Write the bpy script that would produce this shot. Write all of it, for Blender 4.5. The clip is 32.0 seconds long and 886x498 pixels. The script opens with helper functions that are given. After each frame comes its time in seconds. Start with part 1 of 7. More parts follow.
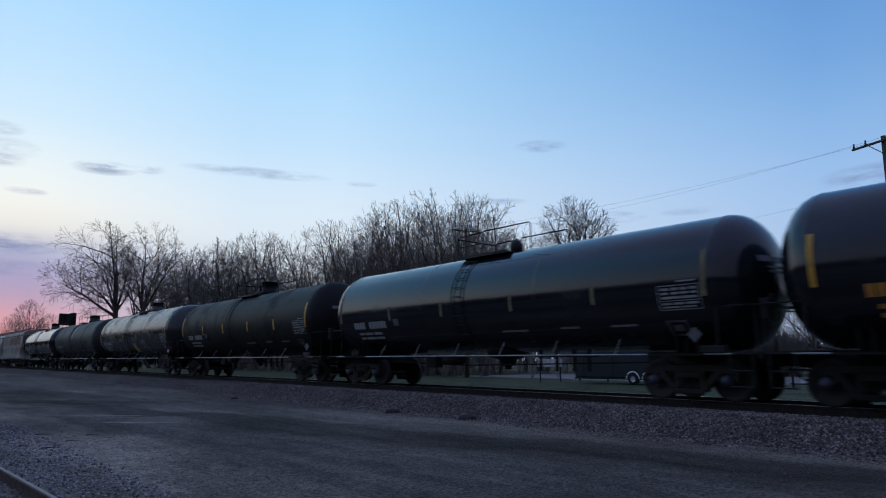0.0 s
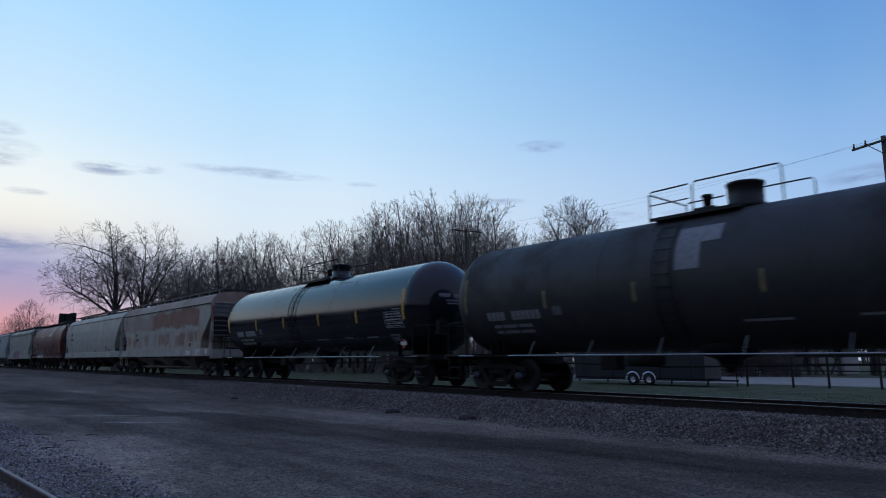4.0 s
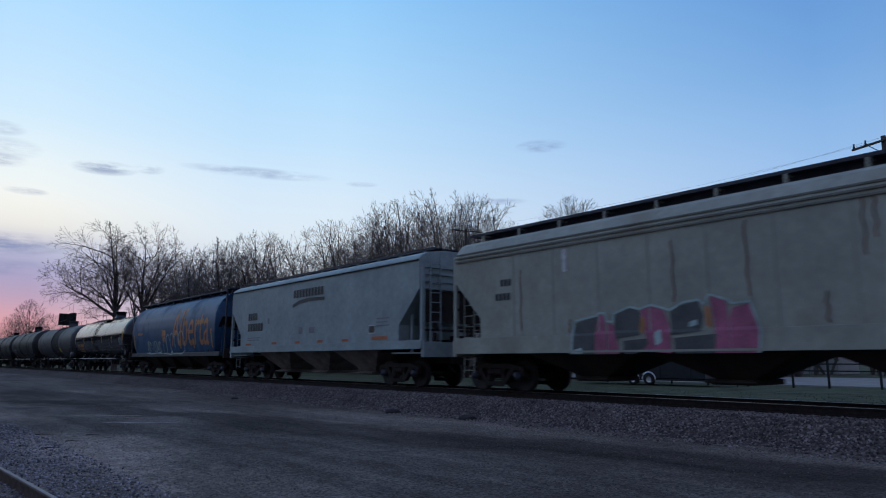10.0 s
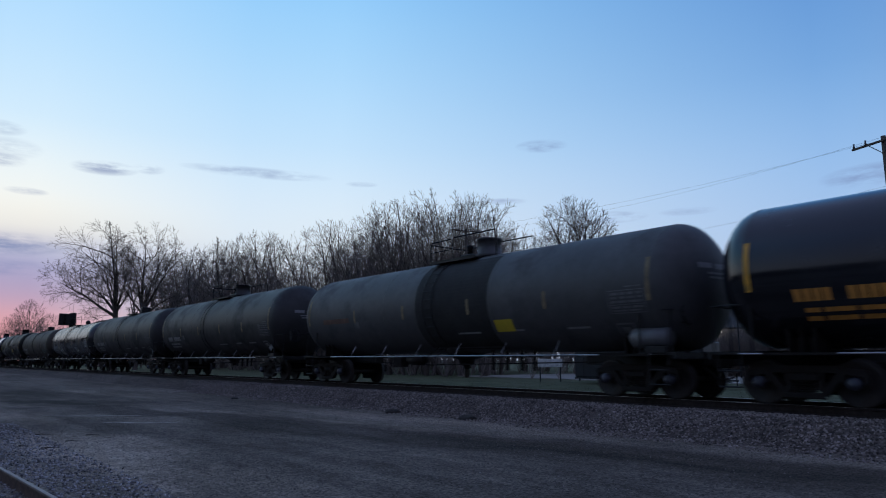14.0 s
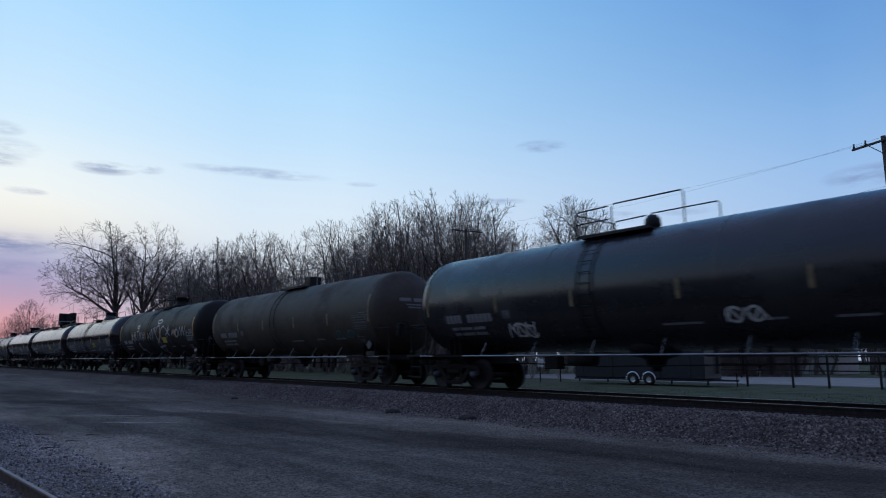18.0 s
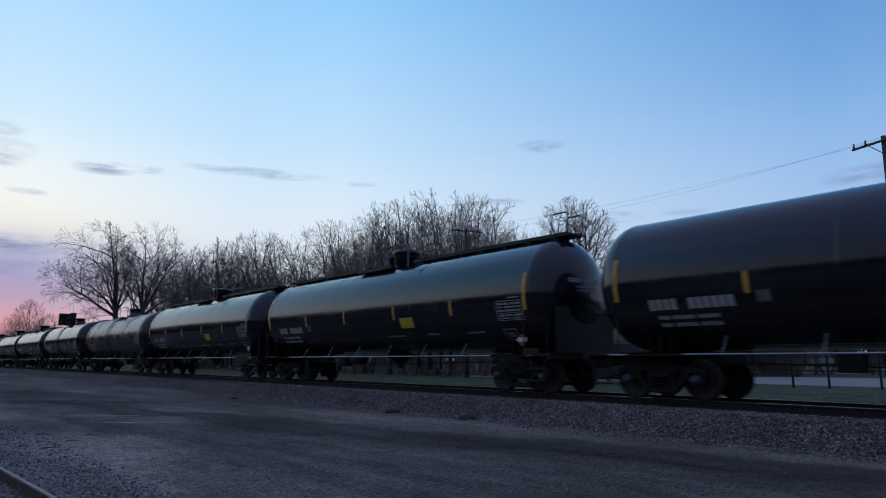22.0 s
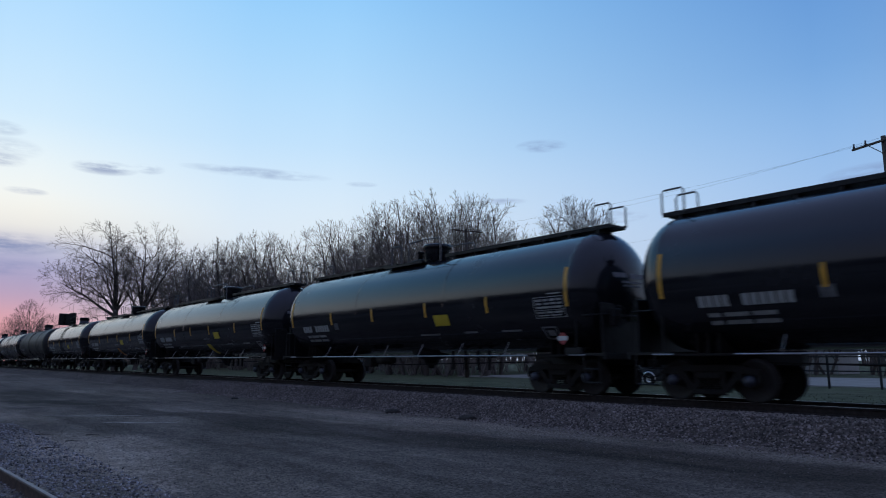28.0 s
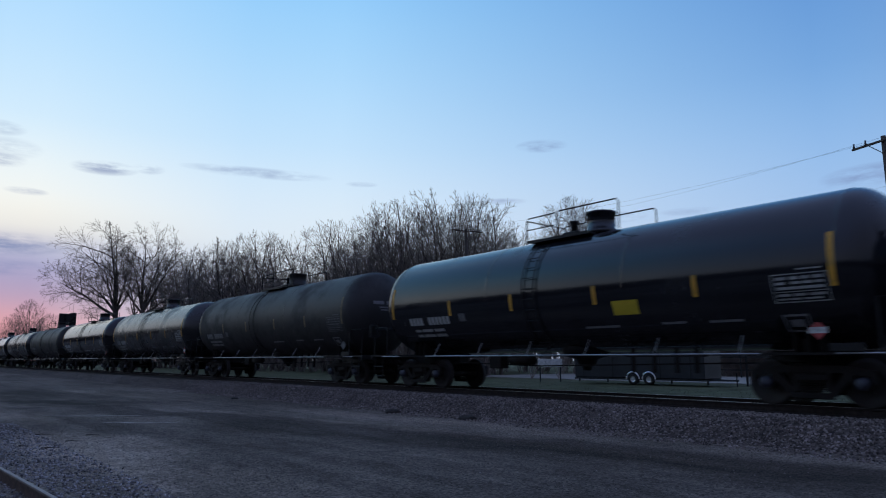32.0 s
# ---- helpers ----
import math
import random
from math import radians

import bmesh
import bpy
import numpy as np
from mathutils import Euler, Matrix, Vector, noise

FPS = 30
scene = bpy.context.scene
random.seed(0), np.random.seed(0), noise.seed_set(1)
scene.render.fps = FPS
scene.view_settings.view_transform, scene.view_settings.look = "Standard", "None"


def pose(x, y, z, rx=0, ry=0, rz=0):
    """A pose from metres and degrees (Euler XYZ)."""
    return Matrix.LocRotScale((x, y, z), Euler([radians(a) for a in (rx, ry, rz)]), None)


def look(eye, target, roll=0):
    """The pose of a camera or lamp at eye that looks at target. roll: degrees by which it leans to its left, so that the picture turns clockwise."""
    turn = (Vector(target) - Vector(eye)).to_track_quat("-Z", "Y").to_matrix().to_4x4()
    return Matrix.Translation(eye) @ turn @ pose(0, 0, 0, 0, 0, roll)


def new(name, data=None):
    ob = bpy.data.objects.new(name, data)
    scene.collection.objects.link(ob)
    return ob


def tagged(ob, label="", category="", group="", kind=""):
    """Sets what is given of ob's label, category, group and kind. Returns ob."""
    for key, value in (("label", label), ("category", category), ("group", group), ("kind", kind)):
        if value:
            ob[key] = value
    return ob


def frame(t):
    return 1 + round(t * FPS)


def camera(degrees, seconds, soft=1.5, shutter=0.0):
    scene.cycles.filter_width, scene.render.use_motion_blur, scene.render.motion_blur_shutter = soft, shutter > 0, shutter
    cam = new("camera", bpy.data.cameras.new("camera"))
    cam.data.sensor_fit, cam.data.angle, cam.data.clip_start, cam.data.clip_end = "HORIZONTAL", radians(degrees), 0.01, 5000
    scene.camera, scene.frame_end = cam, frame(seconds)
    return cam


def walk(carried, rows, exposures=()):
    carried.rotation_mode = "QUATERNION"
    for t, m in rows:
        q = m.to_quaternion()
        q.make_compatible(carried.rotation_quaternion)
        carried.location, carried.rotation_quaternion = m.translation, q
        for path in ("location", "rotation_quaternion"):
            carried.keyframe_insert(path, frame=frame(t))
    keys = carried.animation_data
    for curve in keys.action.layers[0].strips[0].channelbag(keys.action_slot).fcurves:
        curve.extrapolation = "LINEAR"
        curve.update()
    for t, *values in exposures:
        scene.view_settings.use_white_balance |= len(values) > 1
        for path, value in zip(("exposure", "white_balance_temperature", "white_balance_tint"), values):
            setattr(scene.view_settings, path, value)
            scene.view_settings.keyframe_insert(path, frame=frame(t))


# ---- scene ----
import colorsys

# camera: stands still on the yard, 0.9 m over the rail tops
cam = camera(67.65, 32.0, soft=1.1, shutter=0.22)
EYE = pose(0, 0, 0.90, 99.55, 0, 49.8)
walk(cam, [(0, EYE), (32.0, EYE)])

# ---------------------------------------------------------------- sky and light
SPEED = 15.33          # train, metres a second, along +X
TRACK_Y = 15.15        # track centre
SUNSET = radians(180 + 5)   # compass angle of the glow in the XY plane


def lin(r, g, b):
    return tuple((c / 255 / 12.92) if c < 10 else ((c / 255 + 0.055) / 1.055) ** 2.4 for c in (r, g, b)) + (1.0,)


def make_world():
    world = bpy.data.worlds.new("dusk_sky")
    scene.world = world
    world.use_nodes = True
    nt = world.node_tree
    nt.nodes.clear()
    N, L = nt.nodes.new, nt.links.new

    def math_node(op, a, b=None, clamp=False):
        n = N("ShaderNodeMath")
        n.operation, n.use_clamp = op, clamp
        for i, v in enumerate((a, b)):
            if v is None:
                continue
            if isinstance(v, (int, float)):
                n.inputs[i].default_value = v
            else:
                L(v, n.inputs[i])
        return n.outputs[0]

    def ramp(fac, stops, mode="B_SPLINE"):
        n = N("ShaderNodeValToRGB")
        n.color_ramp.interpolation = mode
        els = n.color_ramp.elements
        while len(els) < len(stops):
            els.new(0.5)
        for e, (p, c) in zip(els, stops):
            e.position, e.color = p, c
        L(fac, n.inputs[0])
        return n.outputs[0]

    def mix(fac, a, b):
        n = N("ShaderNodeMix")
        n.data_type = "RGBA"
        L(fac, n.inputs[0])
        for i, v in ((6, a), (7, b)):
            if isinstance(v, tuple):
                n.inputs[i].default_value = v
            else:
                L(v, n.inputs[i])
        return n.outputs[2]

    tc = N("ShaderNodeTexCoord")
    sep = N("ShaderNodeSeparateXYZ")
    L(tc.outputs["Generated"], sep.inputs[0])
    x, y, z = sep.outputs
    el = math_node("MULTIPLY", math_node("ARCSINE", z), 180 / math.pi)       # degrees over the horizon
    az = math_node("ARCTAN2", y, x)
    # angle to the right of the sunset, in degrees
    off = math_node("MULTIPLY", math_node("SUBTRACT", SUNSET, math_node("ADD", az, math_node("MULTIPLY", math_node("LESS_THAN", az, 0.0), 2 * math.pi))), 180 / math.pi)
    aoff = math_node("ABSOLUTE", off)
    e = math_node("DIVIDE", math_node("ADD", el, 2.0), 62.0, True)   # -2..60 degrees

    def at(d):
        return (d + 2) / 62
    west = ramp(e, [(at(-2), lin(196, 132, 144)), (at(2.6), lin(226, 166, 172)), (at(4.6), lin(180, 160, 190)), (at(6.9), lin(160, 162, 202)), (at(8.4), lin(190, 192, 214)),
                    (at(9.8), lin(238, 236, 228)), (at(12.5), lin(248, 250, 246)), (at(18), lin(208, 236, 255)), (at(28), lin(168, 216, 255)), (at(36), lin(146, 202, 255)), (at(43), lin(136, 188, 246)), (at(52), lin(136, 170, 226)), (at(60), lin(126, 145, 198))])
    mid = ramp(e, [(at(-2), lin(160, 166, 192)), (at(6), lin(210, 220, 232)), (at(11), lin(228, 239, 248)), (at(18), lin(194, 227, 254)), (at(28), lin(153, 209, 252)), (at(36), lin(126, 190, 248)), (at(43), lin(124, 180, 240)), (at(52), lin(132, 165, 222)), (at(60), lin(126, 145, 198))])
    east = ramp(e, [(at(-2), lin(172, 186, 214)), (at(6), lin(176, 198, 230)), (at(14), lin(156, 194, 238)), (at(22), lin(116, 168, 224)), (at(34), lin(82, 135, 206)), (at(42), lin(90, 142, 208)), (at(52), lin(118, 146, 202)), (at(60), lin(126, 145, 198))])
    back = ramp(e, [(at(-2), lin(116, 123, 142)), (at(8), lin(131, 139, 162)), (at(20), lin(122, 135, 172)), (at(40), lin(116, 133, 184)), (at(60), lin(126, 145, 198))])
    f1 = math_node("MAXIMUM", math_node("DIVIDE", math_node("SUBTRACT", off, 13.0), 15.0, True), math_node("DIVIDE", math_node("SUBTRACT", 10.0, off), 8.0, True))
    f2 = math_node("DIVIDE", math_node("SUBTRACT", aoff, 36.0), 40.0, True)
    f3 = math_node("MAXIMUM", math_node("DIVIDE", math_node("SUBTRACT", off, 78.0), 60.0, True), math_node("DIVIDE", math_node("SUBTRACT", -34.0, off), 34.0, True))
    anti = ramp(e, [(at(-2), lin(84, 94, 118)), (at(8), lin(100, 112, 138)), (at(20), lin(112, 120, 150)), (at(40), lin(116, 129, 172)), (at(60), lin(126, 145, 198))])
    f4 = math_node("DIVIDE", math_node("SUBTRACT", math_node("ABSOLUTE", math_node("SUBTRACT", math_node("ABSOLUTE", math_node("SUBTRACT", off, 20.0)), 180.0)), 0.0), 75.0, True)
    back = mix(f4, anti, back)
    col = mix(f3, mix(f2, mix(f1, west, mid), east), back)
    # a share of the physical sky of a sun at the horizon
    sky = N("ShaderNodeTexSky")
    sky.sky_type, sky.sun_disc = "NISHITA", False
    sky.sun_elevation, sky.sun_rotation = radians(1.0), math.pi / 2 - SUNSET
    vm = N("ShaderNodeVectorMath")
    vm.operation = "SCALE"
    L(sky.outputs[0], vm.inputs[0])
    vm.inputs[3].default_value = 0.003
    vs = N("ShaderNodeVectorMath")
    vs.operation = "SCALE"
    L(col, vs.inputs[0])
    vs.inputs[3].default_value = 1.0
    add = N("ShaderNodeVectorMath")
    add.operation = "ADD"
    L(vm.outputs[0], add.inputs[0])
    L(vs.outputs[0], add.inputs[1])
    col = add.outputs[0]
    # thin stratus: stretched noise cut by soft windows in azimuth and height
    comb = N("ShaderNodeCombineXYZ")
    L(math_node("MULTIPLY", off, 0.32), comb.inputs[0])
    L(math_node("MULTIPLY", el, 1.3), comb.inputs[1])
    noi = N("ShaderNodeTexNoise")
    noi.inputs["Scale"].default_value, noi.inputs["Detail"].default_value, noi.inputs["Roughness"].default_value = 1.0, 6.0, 0.62
    L(comb.outputs[0], noi.inputs["Vector"])

    def cloud(o, h, wo, wh, gain, tilt=0.0):
        a = math_node("DIVIDE", math_node("SUBTRACT", off, o), wo)
        hh = math_node("SUBTRACT", math_node("SUBTRACT", el, h), math_node("MULTIPLY", math_node("SUBTRACT", off, o), tilt))
        b = math_node("DIVIDE", hh, wh)
        d = math_node("ADD", math_node("MULTIPLY", a, a), math_node("MULTIPLY", b, b))
        g = math_node("SUBTRACT", 1.0, d, True)
        n = math_node("MULTIPLY", math_node("SUBTRACT", noi.outputs[0], 0.36), 4.2, True)
        return math_node("MULTIPLY", math_node("MULTIPLY", g, n), gain)
    clouds = CLOUDS
    total = None
    for c in clouds:
        m = cloud(*c)
        total = m if total is None else math_node("MAXIMUM", total, m)
    col = mix(total, col, lin(118, 134, 178))
    bg = N("ShaderNodeBackground")
    L(col, bg.inputs[0])
    bg.inputs[1].default_value = 1.0
    out = N("ShaderNodeOutputWorld")
    L(bg.outputs[0], out.inputs[0])


# azimuth right of the glow, height (degrees), half widths, strength, tilt
CLOUDS = [(17.3, 14.7, 2.6, 0.6, 0.75, 0.02), (29, 15.5, 6.5, 0.5, 0.5, -0.02), (10.5, 14.4, 1.7, 0.6, 0.5, 0.0), (10.2, 16.6, 1.8, 0.6, 0.4, 0.0), (11, 15.3, 2.2, 0.8, 0.3, 0.0),
          (20.5, 15.0, 1.3, 0.45, 0.5, 0.0), (54, 18.2, 2.4, 0.6, 0.55, 0.0), (10, 8.3, 6.5, 1.0, 0.75, 0.03), (9, 6.7, 6, 0.8, 0.55, 0.0), (12.2, 12.3, 1.6, 0.3, 0.5, 0.0), (50.5, 13.6, 2.3, 0.35, 0.5, 0.0),
          (60, 11.9, 3, 0.55, 0.6, 0.0), (66, 12.0, 2.5, 0.35, 0.4, 0.0), (79, 13.4, 3.6, 0.9, 0.6, 0.03), (38, 15.0, 1.5, 0.25, 0.4, 0.0)]
make_world()

sun = new("sun", bpy.data.lights.new("sun", "SUN"))
sun.data.energy, sun.data.angle, sun.data.color = 0.015, radians(30), (1.0, 0.85, 0.82)
sun.matrix_world = look((math.cos(SUNSET) * 50, math.sin(SUNSET) * 50, 5), (0, 0, 0))
scene.view_settings.exposure = 0.0


# ---------------------------------------------------------------- materials
def material(name, color, rough=0.7, metal=0.0, vary=0.25, scale=3.0, bump=0.0, bump_scale=40.0, dirt=None, dirt_amount=0.5, dirt_scale=0.6, stretch=(1, 1, 1), coat=0.0, spec=0.5, per_object=0.0, per_island=0.0):
    m = bpy.data.materials.new(name)
    m.use_nodes = True
    nt = m.node_tree
    N, L = nt.nodes.new, nt.links.new
    p = nt.nodes["Principled BSDF"]
    p.inputs["Roughness"].default_value, p.inputs["Metallic"].default_value = rough, metal
    p.inputs["Coat Weight"].default_value, p.inputs["Specular IOR Level"].default_value = coat, spec
    p.inputs["Coat Roughness"].default_value = 0.25
    tc = N("ShaderNodeTexCoord")
    mp = N("ShaderNodeMapping")
    mp.inputs["Scale"].default_value = stretch
    L(tc.outputs["Object"], mp.inputs[0])

    def noise_tex(s, detail=5.0, rough_=0.6):
        n = N("ShaderNodeTexNoise")
        n.inputs["Scale"].default_value, n.inputs["Detail"].default_value, n.inputs["Roughness"].default_value = s, detail, rough_
        L(mp.outputs[0], n.inputs["Vector"])
        return n.outputs[0]

    def ramp(fac, a, b, lo, hi):
        n = N("ShaderNodeValToRGB")
        n.color_ramp.elements[0].position, n.color_ramp.elements[0].color = lo, a
        n.color_ramp.elements[1].position, n.color_ramp.elements[1].color = hi, b
        L(fac, n.inputs[0])
        return n.outputs[0]
    c = tuple(color) + (1,)
    lo = tuple(max(0, v * (1 - vary)) for v in color) + (1,)
    hi = tuple(min(1, v * (1 + vary)) for v in color) + (1,)
    col = ramp(noise_tex(scale), lo, hi, 0.3, 0.7)
    fine = ramp(noise_tex(scale * 9, 3.0), (1 - vary * 0.6,) * 3 + (1,), (1 + vary * 0.3,) * 3 + (1,), 0.3, 0.7)
    mul = N("ShaderNodeMix")
    mul.data_type, mul.blend_type = "RGBA", "MULTIPLY"
    mul.inputs[0].default_value = 1.0
    L(col, mul.inputs[6])
    L(fine, mul.inputs[7])
    col = mul.outputs[2]
    if per_island:
        gi = N("ShaderNodeNewGeometry")
        r = ramp(gi.outputs["Random Per Island"], (1 - per_island,) * 3 + (1,), (1 + per_island,) * 3 + (1,), 0, 1)
        mo = N("ShaderNodeMix")
        mo.data_type, mo.blend_type = "RGBA", "MULTIPLY"
        mo.inputs[0].default_value = 1.0
        L(col, mo.inputs[6])
        L(r, mo.inputs[7])
        col = mo.outputs[2]
    if per_object:
        oi = N("ShaderNodeObjectInfo")
        r = ramp(oi.outputs["Random"], (1 - per_object,) * 3 + (1,), (1 + per_object,) * 3 + (1,), 0, 1)
        mo = N("ShaderNodeMix")
        mo.data_type, mo.blend_type = "RGBA", "MULTIPLY"
        mo.inputs[0].default_value = 1.0
        L(col, mo.inputs[6])
        L(r, mo.inputs[7])
        col = mo.outputs[2]
    if dirt:
        fac = ramp(noise_tex(dirt_scale, 7.0, 0.68), (0, 0, 0, 1), (1, 1, 1, 1), 0.62 - dirt_amount * 0.3, 0.78 - dirt_amount * 0.2)
        mx = N("ShaderNodeMix")
        mx.data_type = "RGBA"
        L(fac, mx.inputs[0])
        L(col, mx.inputs[6])
        mx.inputs[7].default_value = tuple(dirt) + (1,)
        col = mx.outputs[2]
        rr = ramp(fac, (rough,) * 3 + (1,), (min(1, rough + 0.35),) * 3 + (1,), 0, 1)
        L(rr, p.inputs["Roughness"])
    L(col, p.inputs["Base Color"])
    if bump:
        b = N("ShaderNodeBump")
        b.inputs["Strength"].default_value, b.inputs["Distance"].default_value = bump, 0.02
        L(noise_tex(bump_scale, 4.0), b.inputs["Height"])
        L(b.outputs[0], p.inputs["Normal"])
    return m


M = {}


def ground_material(name, dark, light, patch_scale, grain_scale, bump, lanes_at=(), patches_at=()):
    """Packed gravel: broad worn lanes along the track, mottling, and single grains as coloured cells."""
    m = bpy.data.materials.new(name)
    m.use_nodes = True
    nt = m.node_tree
    N, L = nt.nodes.new, nt.links.new
    p = nt.nodes["Principled BSDF"]
    p.inputs["Roughness"].default_value, p.inputs["Specular IOR Level"].default_value = 0.93, 0.15
    tc = N("ShaderNodeTexCoord")

    def tex(scale, detail, stretch=(1, 1, 1), turn=0.0, rough=0.6):
        mp = N("ShaderNodeMapping")
        mp.inputs["Scale"].default_value = stretch
        mp.inputs["Rotation"].default_value = (0, 0, turn)
        L(tc.outputs["Object"], mp.inputs[0])
        n = N("ShaderNodeTexNoise")
        n.inputs["Scale"].default_value, n.inputs["Detail"].default_value, n.inputs["Roughness"].default_value = scale, detail, rough
        L(mp.outputs[0], n.inputs["Vector"])
        return n.outputs[0]

    def ramp(fac, a, b, lo, hi):
        n = N("ShaderNodeValToRGB")
        n.color_ramp.elements[0].position, n.color_ramp.elements[0].color = lo, a
        n.color_ramp.elements[1].position, n.color_ramp.elements[1].color = hi, b
        L(fac, n.inputs[0])
        return n.outputs[0]

    def mult(a, b):
        n = N("ShaderNodeMix")
        n.data_type, n.blend_type = "RGBA", "MULTIPLY"
        n.inputs[0].default_value = 1.0
        L(a, n.inputs[6])
        L(b, n.inputs[7])
        return n.outputs[2]
    col = ramp(tex(patch_scale, 5.0, (0.30, 1.0, 1), 0.10), dark + (1,), light + (1,), 0.38, 0.64)
    lanes = ramp(tex(1.0, 4.0, (0.16, 2.6, 1), 0.16), (0.80, 0.80, 0.80, 1), (1.10, 1.1, 1.1, 1), 0.30, 0.66)
    mott = ramp(tex(2.2, 8.0, rough=0.72), (0.74, 0.74, 0.74, 1), (1.22, 1.22, 1.22, 1), 0.30, 0.70)
    if lanes_at or patches_at:
        # worn wheel lanes: darker packed strips along lines y = y0 + slope * (x - x0), wavering a little
        sep = N("ShaderNodeSeparateXYZ")
        L(tc.outputs["Object"], sep.inputs[0])
        wob = tex(0.22, 3.0)
        rag = tex(0.9, 6.0, rough=0.7)

        def op(kind, a, b):
            n = N("ShaderNodeMath")
            n.operation = kind
            for i, v in enumerate((a, b)):
                if isinstance(v, (int, float)):
                    n.inputs[i].default_value = v
                else:
                    L(v, n.inputs[i])
            return n.outputs[0]
        for x0, y0, slope, width, dark_to in lanes_at:
            d = op("SUBTRACT", sep.outputs[1], op("ADD", op("MULTIPLY", op("SUBTRACT", sep.outputs[0], x0), slope), y0))
            d = op("ADD", d, op("MULTIPLY", op("SUBTRACT", wob, 0.5), 4.0))
            band = ramp(op("DIVIDE", op("ABSOLUTE", d, 0.0), width), (dark_to,) * 3 + (1,), (1, 1, 1, 1), 0.55, 1.0)
            lanes = mult(lanes, band)
        for px, py, rx, ry, turn, gain in patches_at:
            # worn pale or oily dark patches with ragged soft edges
            dx, dy = op("SUBTRACT", sep.outputs[0], px), op("SUBTRACT", sep.outputs[1], py)
            u = op("DIVIDE", op("ADD", op("MULTIPLY", dx, math.cos(turn)), op("MULTIPLY", dy, math.sin(turn))), rx)
            v = op("DIVIDE", op("SUBTRACT", op("MULTIPLY", dy, math.cos(turn)), op("MULTIPLY", dx, math.sin(turn))), ry)
            d = op("ADD", op("ADD", op("MULTIPLY", u, u), op("MULTIPLY", v, v)), op("MULTIPLY", op("SUBTRACT", rag, 0.5), 1.6))
            tint = (gain, gain * 0.985, gain * 0.96, 1) if gain > 1 else (gain, gain, gain, 1)
            lanes = mult(lanes, ramp(d, tint, (1, 1, 1, 1), 0.25, 1.15))
    vo = N("ShaderNodeTexVoronoi")
    vo.inputs["Scale"].default_value = grain_scale
    L(tc.outputs["Object"], vo.inputs["Vector"])
    bw = N("ShaderNodeRGBToBW")
    L(vo.outputs["Color"], bw.inputs[0])
    grain = ramp(bw.outputs[0], (0.45, 0.45, 0.46, 1), (1.65, 1.6, 1.55, 1), 0.15, 0.9)
    L(mult(mult(mult(col, lanes), mott), grain), p.inputs["Base Color"])
    b = N("ShaderNodeBump")
    b.inputs["Strength"].default_value, b.inputs["Distance"].default_value = bump, 0.03
    L(vo.outputs["Distance"], b.inputs["Height"])
    L(b.outputs[0], p.inputs["Normal"])
    return m


LANES = ((-19.4, 7.0, 0.22, 1.25, 0.5), (-10.5, 5.3, 0.10, 0.28, 0.78), (-10.5, 6.7, 0.06, 0.3, 0.82))
PATCHES = ((-48.0, 5.0, 24.0, 2.8, 0.05, 0.56), (-13.6, 3.2, 4.4, 1.3, 0.06, 1.85), (-23.0, 3.3, 4.5, 0.9, 0.05, 1.5), (-34.0, 8.6, 9.0, 1.1, 0.14, 1.35), (-15.0, 11.0, 7.0, 0.7, 0.1, 1.3), (-5.5, 8.2, 8.0, 2.3, 0.05, 0.74), (-28.6, 5.7, 4.2, 1.4, 0.7, 0.5), (-9.0, 3.4, 3.0, 1.0, 0.3, 1.35), (-17.0, 8.6, 6.0, 0.5, 0.12, 1.3), (-9.5, 9.6, 6.0, 0.45, 0.05, 1.25))
M["gravel"] = ground_material("yard_gravel", (0.106, 0.088, 0.075), (0.232, 0.194, 0.168), 0.34, 34.0, 0.8, LANES, PATCHES)
M["grass"] = material("winter_grass", (0.082, 0.088, 0.048), 0.95, vary=0.45, scale=0.8, bump=0.8, bump_scale=14, dirt=(0.10, 0.095, 0.06), dirt_amount=0.45, dirt_scale=0.2, spec=0.1)
M["ballast"] = ground_material("ballast_bed", (0.094, 0.077, 0.070), (0.146, 0.119, 0.110), 0.5, 17.0, 1.0)
M["stone"] = material("crushed_stone", (0.220, 0.182, 0.172), 0.9, vary=0.3, scale=1.2, spec=0.2, per_island=0.75)
M["concrete"] = material("road_concrete", (0.29, 0.265, 0.235), 0.9, vary=0.15, scale=0.5, spec=0.2, dirt=(0.20, 0.18, 0.155), dirt_amount=0.35)
M["rail"] = material("rail_steel", (0.035, 0.027, 0.024), 0.85, vary=0.35, scale=8, spec=0.15)
M["railhead"] = material("polished_rail_head", (0.42, 0.41, 0.40), 0.28, 1.0, vary=0.15, scale=3)
M["tie"] = material("creosoted_wood", (0.05, 0.042, 0.037), 0.9, vary=0.4, scale=5, bump=0.6, stretch=(6, 1, 6), per_object=0.3)
M["bark"] = material("grey_bark", (0.125, 0.105, 0.094), 0.95, vary=0.35, scale=1.2, bump=0.6, bump_scale=20, spec=0.1)
M["twig"] = material("twig_bark", (0.23, 0.195, 0.175), 0.95, vary=0.3, scale=0.8, spec=0.1)
M["steel"] = material("dark_cast_steel", (0.013, 0.011, 0.010), 0.75, 0.0, spec=0.2, vary=0.4, scale=4, dirt=(0.022, 0.016, 0.014), dirt_amount=0.55, dirt_scale=2.5)
M["wheel"] = material("wheel_steel", (0.020, 0.016, 0.014), 0.7, 0.0, vary=0.3, scale=5, dirt=(0.032, 0.023, 0.019), dirt_amount=0.5, dirt_scale=3)
